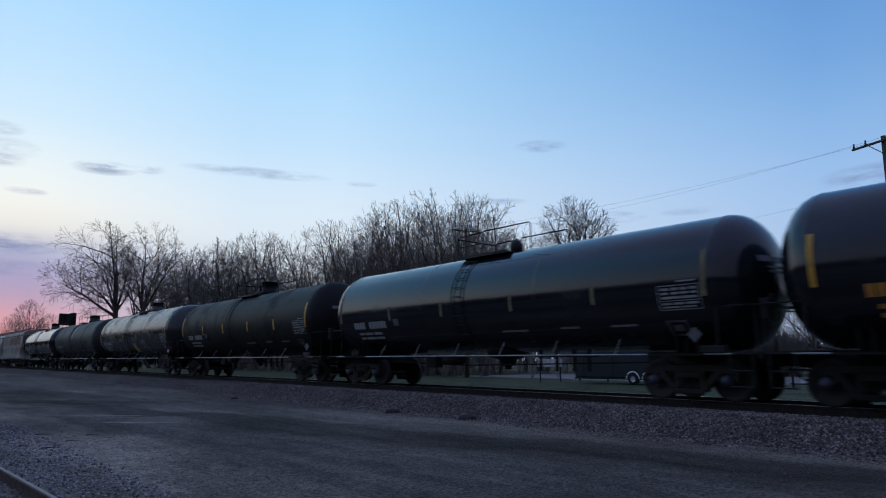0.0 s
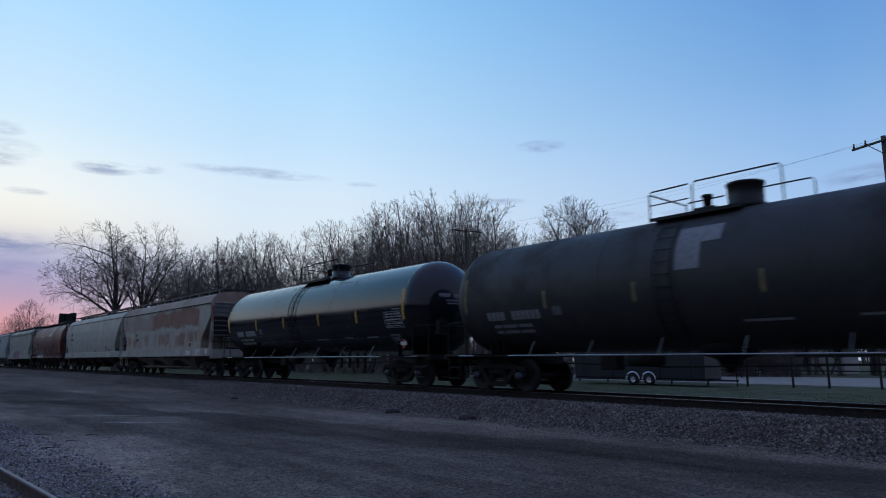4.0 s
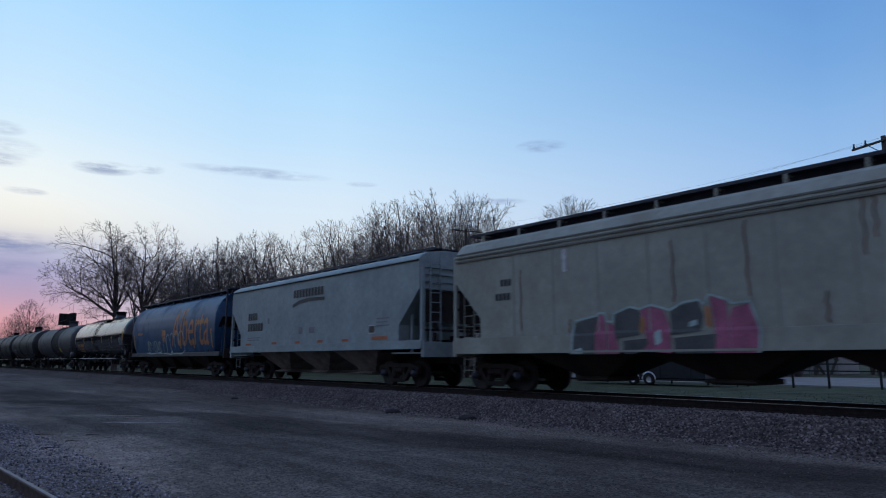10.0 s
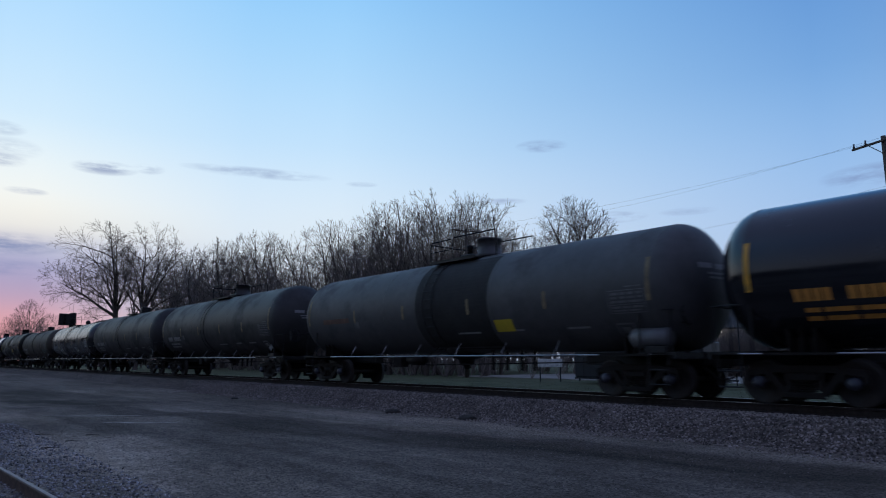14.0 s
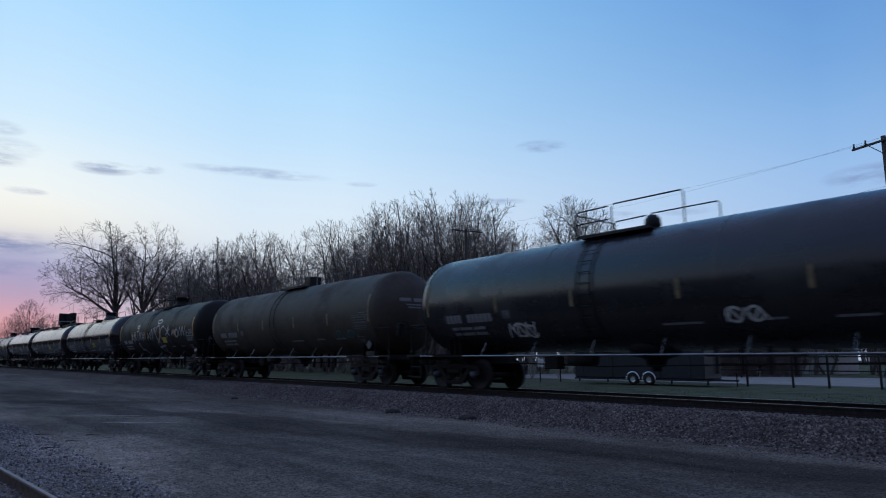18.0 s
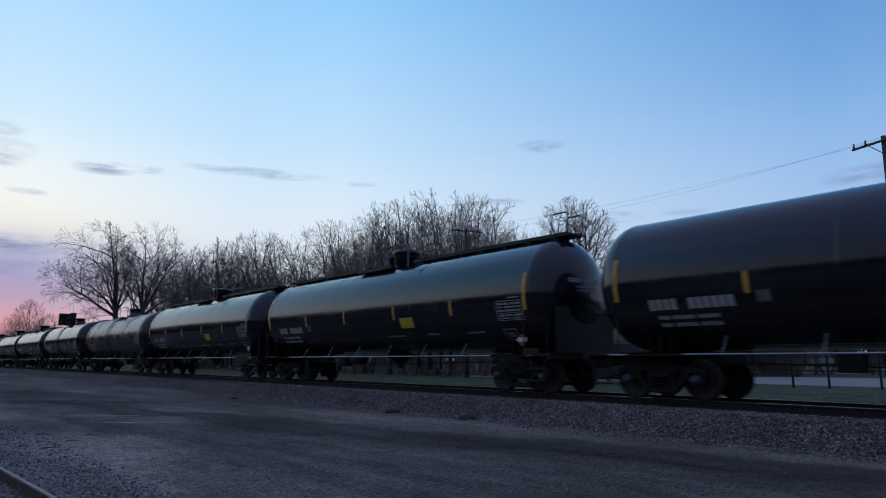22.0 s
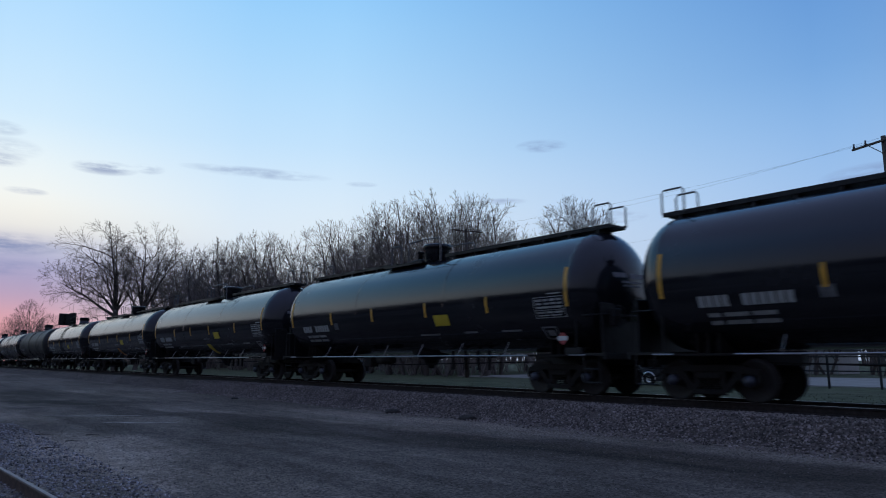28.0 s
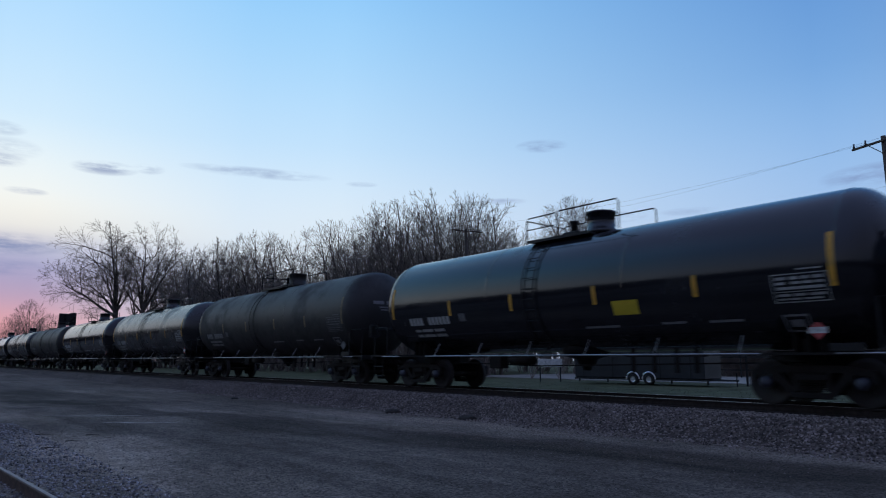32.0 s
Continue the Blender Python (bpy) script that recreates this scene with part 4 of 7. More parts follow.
def outlet_hopper(width, high=1.18):
    def build(bm):
        top = [(-width / 2, -1.36), (width / 2, -1.36), (width / 2, 1.36), (-width / 2, 1.36)]
        low = [(-0.42, -0.62), (0.42, -0.62), (0.42, 0.62), (-0.42, 0.62)]
        a = [bm.verts.new((x, y, high)) for x, y in top]
        b = [bm.verts.new((x, y, 0.48)) for x, y in low]
        for i in range(4):
            bm.faces.new((a[i], a[(i + 1) % 4], b[(i + 1) % 4], b[i]))
        bm.faces.new(a)
        bm.faces.new(b[::-1])
        box(bm, -0.5, 0.5, -0.75, 0.75, 0.36, 0.48, 0.015)
        tube(bm, [(-0.6, -0.85, 0.42), (0.6, -0.85, 0.42)], 0.03)
    return build


def hatch(bm):
    box(bm, -0.55, 0.55, -0.3, 0.3, 0.0, 0.10, 0.03)


def slope_end(bm):
    """The sloping sheet under one end of the body."""
    a = [bm.verts.new(v) for v in ((0, -1.42, 3.2), (0, 1.42, 3.2), (-2.0, 1.42, 1.2), (-2.0, -1.42, 1.2))]
    b = [bm.verts.new((v.co.x + 0.02, v.co.y, v.co.z - 0.03)) for v in a]
    bm.faces.new(a)
    bm.faces.new(b[::-1])
    for i in range(4):
        bm.faces.new((a[i], a[(i + 1) % 4], b[(i + 1) % 4], b[i]))


def slope_brace(bm):
    box(bm, -0.05, 0.05, -0.04, 0.04, 1.15, 2.75)


def end_gear(bm):
    """Brake cylinder and reservoir on the end platform."""
    lathe(bm, [(-0.35, 0), (-0.35, 0.2), (0.35, 0.2), (0.35, 0)], "Y", 12)
    box(bm, -0.3, 0.1, 0.4, 0.9, -0.2, 0.35, 0.03)
    tube(bm, [(0, 0.9, 0.2), (0.2, 1.2, 0.6), (0.3, 1.2, 1.2)], 0.03)


def rib(kind):
    fy = HOPPER_SIDE[kind]

    def build(bm):
        pts = [(-(fy(z)), z) for z in zline(1.56, 3.98, 0.3)]
        for (ay, az), (by, bz) in zip(pts, pts[1:]):
            vs = [bm.verts.new(v) for v in ((-0.03, ay, az), (0.03, ay, az), (0.03, by, bz), (-0.03, by, bz), (-0.018, ay - 0.014, az), (0.018, ay - 0.014, az), (0.018, by - 0.014, bz), (-0.018, by - 0.014, bz))]
            for q in ((4, 5, 6, 7), (0, 4, 7, 3), (1, 2, 6, 5)):
                bm.faces.new([vs[i] for i in q])
    return build


def hopper_car(x, style):
    kind, half = style["kind"], style["length"] / 2
    shape = style.get("shape", kind)
    body_m, trim_m = M[style["paint"]], M[style.get("trim", style["paint"])]
    # the rust car's end trim takes a darker paint holding the end's shade
    end_m = M["shaded_end"] if style["paint"] == "rust_hopper" else trim_m
    car = tagged(new("covered_hopper"), style["label"], "hopper car", "cars of the passing freight train")
    body = part("body", ("hbody", shape, half), hopper_body(kind, half, shape), body_m, car)
    for rx in np.linspace(-half + 3.0, half - 3.0, style.get("ribs", 0)):
        part("panel_rib", ("rib", shape), rib(shape), body_m, body, (float(rx), 0, 0))
    for s in (-1, 1):
        part("side_sill", ("hsill", half, kind, style.get("low", 1.14)), hopper_sill(half - 0.6, 1.36) if kind == "cylinder" else hopper_sill(half, low=style.get("low", 1.14)), M[style.get("sill", style["paint"])], car, (0, s * (1.42 if kind == "cylinder" else 1.50), 0))
        part("end_sill", ("esill",), end_sill, M["under"] if kind == "cylinder" else trim_m, car, (s * (half - 0.40), 0, 0), turn=0 if s > 0 else math.pi)
    for s in (-1, 1):
        part("draft_beam", ("stub_beam",), stub_beam, M["under"], car, (s * (half - 0.35), 0, 0), turn=0 if s > 0 else math.pi)
    if kind != "cylinder":
        for z in style.get("chords", (3.98 if kind == "flat" else 4.05,)):
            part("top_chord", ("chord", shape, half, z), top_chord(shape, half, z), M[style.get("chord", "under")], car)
    board_z = (4.53 if kind == "cylinder" else 4.67) + style.get("lift", 0.0)
    nb = style.get("brackets", 11)
    for s in (-1, 1):
        board = part("running_board", ("board", half), hopper_board(half), M["board"], car, (0, s * 0.74, board_z))
        for i in range(nb):
            part("bracket", ("bracket",), board_bracket, M["board"] if kind == "cylinder" else trim_m, board, (-half + 1.1 + (2 * half - 2.2) * i / (nb - 1), 0, 0), turn=0 if s < 0 else math.pi)
        part("cross_board", ("cross_board",), cross_board, M["board"], car, (s * (half - 0.7), 0, board_z))
    coaming = style.get("coaming", 4.75 if kind == "cylinder" else 4.76)
    part("roof_coaming", ("coaming", half, coaming), lambda bm: box(bm, -half + 0.9, half - 0.9, -0.56, 0.56, 4.56, coaming, 0.02), M["board"], car, label="dark raised coaming under the roof hatches")
    for i in range(10):
        part("roof_hatch", ("hatch",), hatch, M["board"], car, (-half + 1.9 + (2 * half - 3.8) * i / 9, 0, coaming - 0.08))
    for s in (-1, 1):
        xe = s * (half - 0.45)
        if kind != "cylinder":
            part("corner_post", ("hpost",), hopper_post, trim_m, car, (xe, 0, 0))
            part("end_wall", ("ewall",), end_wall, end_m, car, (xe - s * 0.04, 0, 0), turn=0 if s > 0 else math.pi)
            if kind == "round" or s > 0:
                sheet_low = 1.5 if kind == "round" else 2.15
                # dark sheet colours put the end's shade into the paint
                part("end_sheet", ("esheet", sheet_low), lambda bm: box(bm, -0.015, 0.015, -1.40, 1.40, sheet_low, 3.24), M["shaded_end"] if kind == "round" else M["under"], car, (xe - s * 0.06, 0, 0))
                if kind == "flat" and style["paint"] != "rust_hopper":
                    for y in (-0.95, 0.95):
                        part("ladder", ("tall_ladder",), tall_ladder, trim_m, car, (xe + s * 0.06, y, 0))
                for rz in np.arange(sheet_low + 0.1, 3.2, 0.26) if style["paint"] in ("rust_hopper", "pale_hopper") else ():
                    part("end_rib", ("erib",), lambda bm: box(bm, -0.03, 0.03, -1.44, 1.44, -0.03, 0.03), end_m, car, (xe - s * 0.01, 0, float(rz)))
        # slope sheets and end frames: recess shade put into a dark colour
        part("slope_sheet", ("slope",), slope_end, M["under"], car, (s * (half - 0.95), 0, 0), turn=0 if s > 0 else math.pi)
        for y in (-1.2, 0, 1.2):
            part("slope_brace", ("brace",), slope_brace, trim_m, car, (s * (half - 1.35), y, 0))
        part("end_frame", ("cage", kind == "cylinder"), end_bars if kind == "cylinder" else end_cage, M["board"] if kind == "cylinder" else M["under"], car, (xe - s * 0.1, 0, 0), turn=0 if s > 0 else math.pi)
        for y in (-1.25, 1.25):
            if kind == "round" or (kind == "flat" and s < 0):
                part("ladder", ("hladder",), end_ladder, trim_m, car, (xe - s * 0.36, y, 0.1))
        part("brake_gear", ("end_gear",), end_gear, M["steel"], car, (s * (half - 0.95), 0, 1.4))
    n = style.get("outlets", 3)
    span = style["length"] - 6.2
    for i in range(n):
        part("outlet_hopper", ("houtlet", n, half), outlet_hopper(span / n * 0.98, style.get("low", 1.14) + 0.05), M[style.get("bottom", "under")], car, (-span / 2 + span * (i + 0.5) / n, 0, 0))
    add_ends(car, half, M["steel"])
    for s in (-1, 1):
        add_truck(car, s * (half - style.get("inset", 2.05)), M["frame_brown"])
    fy = HOPPER_SIDE[shape]
    for i, px in enumerate(style.get("strips", ())):
        tall = i in (0, len(style["strips"]) - 1)
        h = style.get("strip_h", 0.5)
        part("reflective_strip", ("hstrip", kind, tall, h), lambda bm: rect(bm, fy, -0.06, 0.06, 1.58, 1.58 + h * (2.0 if tall else 1.0), 0.02), M["yellow"], car, (px, 0, 0))
    for fn in style.get("extra", ()):
        fn(car, half, fy)
    car["start_x"] = x
    CARS.append((car, x))
    return car


M["board"] = material("galvanised_running_board", (0.045, 0.045, 0.06), 0.6, 0.3, vary=0.3, scale=2)
# grimy bottoms; the same dark tone stands for shade at the car ends
M["under"] = material("grimy_bottom_and_shaded_end", (0.038, 0.031, 0.028), 0.85, vary=0.4, scale=1.0, spec=0.2, dirt=(0.055, 0.043, 0.034), dirt_amount=0.5, dirt_scale=0.8)
paint("rust_hopper", (0.40, 0.38, 0.32), 0.7, (0.36, 0.275, 0.210), 0.45, ds=0.42)


def add_rust(m):
    """Broad rust fields along the upper side and streaks over the sill."""
    nt = m.node_tree
    N, L = nt.nodes.new, nt.links.new
    p = nt.nodes["Principled BSDF"]
    old = p.inputs["Base Color"].links[0].from_socket
    tc = N("ShaderNodeTexCoord")
    sep = N("ShaderNodeSeparateXYZ")
    L(tc.outputs["Object"], sep.inputs[0])

    def op(kind, a, b, clamp=False):
        n = N("ShaderNodeMath")
        n.operation, n.use_clamp = kind, clamp
        for i, v in enumerate((a, b)):
            if isinstance(v, (int, float)):
                n.inputs[i].default_value = v
            else:
                L(v, n.inputs[i])
        return n.outputs[0]

    def tex(stretch, detail):
        mp = N("ShaderNodeMapping")
        mp.inputs["Scale"].default_value = stretch
        L(tc.outputs["Object"], mp.inputs[0])
        n = N("ShaderNodeTexNoise")
        n.inputs["Scale"].default_value, n.inputs["Detail"].default_value, n.inputs["Roughness"].default_value = 1.0, detail, 0.62
        L(mp.outputs[0], n.inputs["Vector"])
        return n.outputs[0]
    z = op("ADD", sep.outputs[2], op("MULTIPLY", op("SUBTRACT", tex((0.55, 0.5, 0.6), 5.0), 0.5), 1.3))
    upper = op("MULTIPLY", op("SUBTRACT", 0.56, op("ABSOLUTE", op("SUBTRACT", z, 3.32), 0.0)), 7.0, True)
    lower = op("MULTIPLY", op("SUBTRACT", 0.42, op("ABSOLUTE", op("SUBTRACT", z, 2.12), 0.0)), 5.0, True)
    upper = op("MULTIPLY", upper, op("MULTIPLY", op("SUBTRACT", tex((0.26, 0.26, 0.5), 3.0), 0.30), 14.0, True))
    lower = op("MULTIPLY", lower, op("MULTIPLY", op("SUBTRACT", tex((1.5, 1.5, 0.25), 5.0), 0.44), 10.0, True))
    upper = op("MULTIPLY", upper, op("MULTIPLY", op("SUBTRACT", 6.9, sep.outputs[0]), 3.0, True))
    upper = op("MULTIPLY", upper, op("ADD", 0.40, op("MULTIPLY", op("MULTIPLY", op("ADD", 1.9, sep.outputs[0]), 1.6, True), 0.60)))
    roof = op("MULTIPLY", op("MULTIPLY", op("SUBTRACT", sep.outputs[2], 4.0), 8.0, True), op("MULTIPLY", tex((0.5, 1.0, 1.0), 5.0), 1.1))
    mottle = op("ADD", op("MULTIPLY", tex((3.5, 3.5, 1.6), 7.0), 0.9), 0.48)
    fac = op("MULTIPLY", op("MAXIMUM", op("MAXIMUM", upper, roof), op("MULTIPLY", lower, 0.75)), mottle, True)
    mx = N("ShaderNodeMix")
    mx.data_type = "RGBA"
    L(fac, mx.inputs[0])
    L(old, mx.inputs[6])
    mx.inputs[7].default_value = (0.225, 0.096, 0.062, 1)
    L(mx.outputs[2], p.inputs["Base Color"])


add_rust(M["rust_hopper"])
paint("grey_bottom", (0.25, 0.215, 0.18), 0.8, (0.07, 0.05, 0.04), 0.5)
paint("pale_hopper", (0.395, 0.385, 0.325), 0.6, (0.31, 0.275, 0.215), 0.35)
paint("red_hopper", (0.122, 0.020, 0.020), 0.5, (0.092, 0.028, 0.026), 0.5)
paint("grey_hopper", (0.365, 0.375, 0.31), 0.65, (0.305, 0.285, 0.22), 0.45)
# hopper ends: shade put into a darker colour, with some mottled dirt
paint("shaded_end", (0.16, 0.165, 0.165), 0.7, (0.10, 0.09, 0.08), 0.45)
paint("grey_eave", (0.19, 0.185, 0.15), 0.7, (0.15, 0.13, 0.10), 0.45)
paint("blue_grey_hopper", (0.310, 0.370, 0.365), 0.6, (0.27, 0.31, 0.30), 0.35)
paint("blue_hopper", (0.017, 0.080, 0.180), 0.5, (0.02, 0.055, 0.11), 0.4)


# ---------------------------------------------------------------- the train
def tags(key, rows, w, mat, label):
    """Hand-sprayed strokes on a tank side, as plain shapes."""
    def add(car, half):
        for i, pts in enumerate(rows):
            part("graffiti", ("tag", key, i), lambda bm: stroke(bm, tank_side, pts, w), M[mat], car, label=label)
    return add


def star(x, z, r):
    return [[(x + r * math.cos(a), z + r * math.sin(a)), (x - r * math.cos(a), z - r * math.sin(a))] for a in (0.5, 1.25, 2.5)]


def zig(x0, x1, z0, z1, n):
    return [[(x0 + (x1 - x0) * i / n, z1 if i % 2 else z0) for i in range(n + 1)]]


SCRAWL = (star(-4.2, 2.6, 0.34) + zig(-3.85, -3.2, 2.35, 2.95, 4) + [[(-3.0, 2.95), (-2.5, 3.0)], [(-2.75, 2.95), (-2.8, 2.35)]] + zig(-2.45, -1.9, 2.35, 2.95, 3) + star(-1.5, 2.6, 0.32)
          + star(-0.6, 2.6, 0.36) + zig(-0.25, 0.35, 2.3, 3.05, 3) + [[(0.5, 3.15), (0.62, 2.85), (0.4, 2.65)]] + [arc(1.15, 2.75, 0.36, 0.46, 60, 400, 16)] + [arc(2.0, 2.7, 0.42, 0.42, 50, 310, 12)] + star(2.8, 2.75, 0.4)
          + [arc(-2.75, 3.25, 0.28, 0.10, 0, 360, 12), arc(1.2, 3.45, 0.36, 0.12, 0, 360, 12)] + zig(3.5, 4.0, 2.5, 2.85, 4) + [arc(4.3, 2.62, 0.18, 0.24, 0, 360, 10)] + zig(4.6, 5.6, 2.45, 3.0, 5)
          + [[(-2.9, 2.0), (-2.4, 1.6), (-2.2, 1.3), (-2.1, 1.75), (-2.9, 1.72)], arc(-2.75, 2.02, 0.2, 0.14, -20, 200, 8), [(0.8, 1.85), (1.9, 1.95)], [(0.9, 1.85), (1.5, 1.35), (1.65, 1.85)], arc(1.1, 2.05, 0.24, 0.16, -20, 220, 8)])


BLACK = "with platform rails and yellow strips"
T = {
    "gloss": dict(paint="gloss_black", label="glossy black tank car " + BLACK),
    "satin": dict(paint="satin_black", label="black tank car " + BLACK),
    "dull": dict(paint="dull_black", label="dull weathered black tank car " + BLACK, faint=True),
    "flat": dict(paint="flat_black", label="plain unpolished black tank car " + BLACK),
    "brown": dict(paint="brown_black", label="dusty brown-black tank car " + BLACK, faint=True, rusty=True, hooped=True, dome=0.95),
    "grey": dict(paint="grey_black", label="grey-black tank car with stained middle " + BLACK, faint=True),
    "walk": dict(paint="gloss_black", label="glossy black tank car with a full-length roof walkway and hoops", walkway=True, half=7.6, yellow_panel=True),
}


def tank(x, base, **more):
    style = dict(T[base])
    style.update(more)
    return tank_car(x, style)


def light_patch(car, half):
    part("bare_patch", ("patch",), lambda bm: (rect(bm, tank_side, -0.35, 0.25, 2.9, 3.9, 0.006), rect(bm, tank_side, 0.25, 0.70, 3.5, 3.9, 0.006)), M["grey_ink"], car, label="pale bare patch of paint")


def dark_stain(car, half):
    part("stained_patch", ("stain",), lambda bm: rect(bm, tank_side, -0.85, 2.6, 1.25, TANK_Z + TANK_R * 0.93, 0.005), M["stain"], car, label="dark spill stain below the manway")
    part("faded_lettering", ("fade",), lambda bm: rect(bm, tank_side, -6.9, -5.0, 2.30, 2.48, 0.006), M["faded_orange"], car, label="faded orange lettering bar")


def notice_panel(car, half):
    part("notice_panel", ("notice",), lambda bm: rect(bm, tank_side, 0.62, 1.22, 1.50, 2.06, 0.009), M["placard"], car, label="square yellow and white notice panel")
    part("notice_patch", ("notice_w",), lambda bm: rect(bm, tank_side, 0.66, 0.92, 1.80, 2.02, 0.014), M["white"], car)
    part("pink_panel", ("notice_p",), lambda bm: rect(bm, tank_side, half - 1.22, half - 0.74, 1.60, 1.90, 0.009), M["faded_pink"], car, label="faded pink notice panel")
    for i, (x0, x1, z) in enumerate(((0.6, 1.1, 2.26), (0.6, 1.0, 2.40), (-2.6, -1.9, 2.26), (-2.6, -2.0, 2.38), (2.7, 3.35, 2.10), (2.7, 3.2, 2.20), (2.7, 3.1, 2.02), (2.75, 3.25, 1.80), (0.55, 0.9, 2.72))):
        part("stencil_line", ("notice_l", i), lambda bm: rect(bm, tank_side, x0, x1, z, z + 0.06, 0.008), M["worn_white"], car)


def air_tank(car, half):
    part("air_reservoir", ("air_tank",), lambda bm: (lathe(bm, [(-0.55, 0), (-0.52, 0.16), (-0.45, 0.24), (0.45, 0.24), (0.52, 0.16), (0.55, 0)], "X", 20), shift(bm, 0, half - 0.3, -1.15, 1.42)), M["pipe"], car, label="grey air reservoir over the truck")


M["faded_pink"] = material("faded_pink_paint", (0.40, 0.22, 0.24), 0.6, vary=0.25, scale=5)
M["stain"] = material("oily_stain", (0.022, 0.022, 0.022), 0.75, vary=0.4, scale=1.2, dirt=(0.034, 0.034, 0.034), dirt_amount=0.5, dirt_scale=1.0, spec=0.3)
M["faded_orange"] = material("faded_orange_paint", (0.12, 0.06, 0.04), 0.7, vary=0.4, scale=5)
# centre of each car at the start of the clip, from the front of the train backwards
TRAIN = [
    ("tank", 2.3, "gloss", dict(ink="orange")),
    ("tank", -14.75, "gloss", dict(slim=True, half=7.55, rusty=True, bare_top=True, tape="faded_tape")),
    ("tank", -32.45, "flat", dict(slim=True)),
    ("tank", -50.6, "satin", dict(half=7.9, extra=(notice_panel,))),
    ("tank", -68.9, "dull", dict(extra=(light_patch,), ink="grey_ink")),
    ("tank", -86.8, "gloss", dict()),
    ("hopper", -105.35, "rust", {}),
    ("hopper", -123.65, "pale", {}),
    ("hopper", -142.8, "red", {}),
    ("hopper", -160.5, "grey", {}),
    ("hopper", -178.3, "bluegrey", {}),
    ("hopper", -195.5, "blue", {}),
    ("tank", -213.4, "gloss", dict(slim=True, half=7.65, ink="orange", lines=False)),
    ("tank", -231.3, "grey", dict(half=8.1, slim=True, yellow_panel=(2.75, 1.72), dome=1.15, letters=False,  extra=(dark_stain, air_tank))),
    ("tank", -250.4, "dull", {}),
    ("tank", -267.85, "brown", dict(paint="dull_black")),
    ("tank", -285.45, "satin", dict(slim=True, bare_top=True, dome=0.3, tape="faded_tape", ink="grey_ink", extra=(tags("a", zig(-4.0, -2.9, 1.55, 1.95, 7) + [arc(-3.5, 1.75, 0.26, 0.18, 0, 340, 10), arc(-3.1, 1.7, 0.2, 0.16, 30, 340, 10)] + zig(2.55, 3.45, 1.72, 1.98, 6) + [arc(2.75, 1.86, 0.18, 0.15, 30, 330, 10), arc(3.2, 1.86, 0.16, 0.15, 60, 380, 10)], 0.055, "white", "white sprayed tags"),))),
    ("tank", -303.65, "brown", dict(slim=True, dome=0.95, extra=(tags("b", zig(4.6, 6.5, 1.75, 2.0, 11) + [arc(5.1, 1.9, 0.2, 0.14, 0, 330, 10), arc(5.9, 1.9, 0.2, 0.14, 0, 330, 10)], 0.05, "teal", "faded teal sprayed tag"),))),
    ("tank", -321.35, "flat", dict(yellow_panel=True, extra=(tags("c", [[(-4.65 + ((x + 4.2) if x > -1.2 else (x * 0.82 + 3.75)) * 1.10, z - 0.12) for x, z in r] for r in SCRAWL], 0.07, "silver", "silver sprayed scrawl along the tank"),))),
    ("tank", -339.3, "gloss", dict(half=7.58, yellow_panel=True)),
    ("tank", -357.65, "walk", dict(half=7.95)),
    ("tank", -375.6, "walk", {}),
    ("tank", -393.3, "satin", dict(slim=True, half=7.55, ink="orange", tape="yellow")),
    ("tank", -411.85, "gloss", dict(yellow_panel=True)),
    ("tank", -430.05, "walk", dict(slant="placard")),
    ("tank", -447.8, "walk", {}),
    ("tank", -466.15, "walk", dict(half=7.85, slant="placard")),
    ("tank", -484.15, "walk", dict(slant="orange")),
    ("tank", -502.25, "gloss", dict(half=7.1, yellow_panel=True)),
    ("tank", -520.0, "dull", {}),
    ("tank", -537.8, "satin", {}),
    ("tank", -555.8, "gloss", {}),
    ("tank", -573.9, "dull", {}),
    ("tank", -591.9, "satin", {}),
    ("tank", -610.0, "gloss", {}),
    ("tank", -628.0, "satin", {}),
    ("tank", -646.1, "dull", {}),
]
M["teal"] = material("teal_spray_paint", (0.04, 0.13, 0.13), 0.6, vary=0.4, scale=2)
M["silver"] = material("silver_spray_paint", (0.42, 0.42, 0.42), 0.45, 0.3, vary=0.2, scale=4)

def add_blob(name, key, rows, mat, label, lift=0.012):
    def add(car, half, fy):
        for i, r in enumerate(rows):
            part(name, ("blob", key, i), lambda bm: fill(bm, fy, r, lift), M[mat], car, label=label)
    return add


def fill(bm, fy, pts, lift=0.012):
    """A filled outline of (x, z) points on the side, cut into thin level slices."""
    zs = [z for _, z in pts]
    cuts = zline(min(zs) + 1e-4, max(zs) - 1e-4, 0.07)
    rows = []
    for z in cuts:
        xs = []
        for (x0, z0), (x1, z1) in zip(pts, pts[1:] + pts[:1]):
            if (z0 - z) * (z1 - z) < 0:
                xs.append(x0 + (x1 - x0) * (z - z0) / (z1 - z0))
        rows.append((z, min(xs), max(xs)) if len(xs) >= 2 else None)
    for a, b in zip(rows, rows[1:]):
        if a and b:
            vs = [bm.verts.new((x, -(skin(fy, z) + lift), z)) for z, x in ((a[0], a[1]), (a[0], a[2]), (b[0], b[2]), (b[0], b[1]))]
            bm.faces.new(vs)


def lines_on(name, key, rows, w, mat, label):
    def add(car, half, fy):
        for i, r in enumerate(rows):
            part(name, ("lines", key, i), lambda bm: stroke(bm, lambda z: skin(fy, z) + 0.014, r, w), M[mat], car, label=label)
    return add


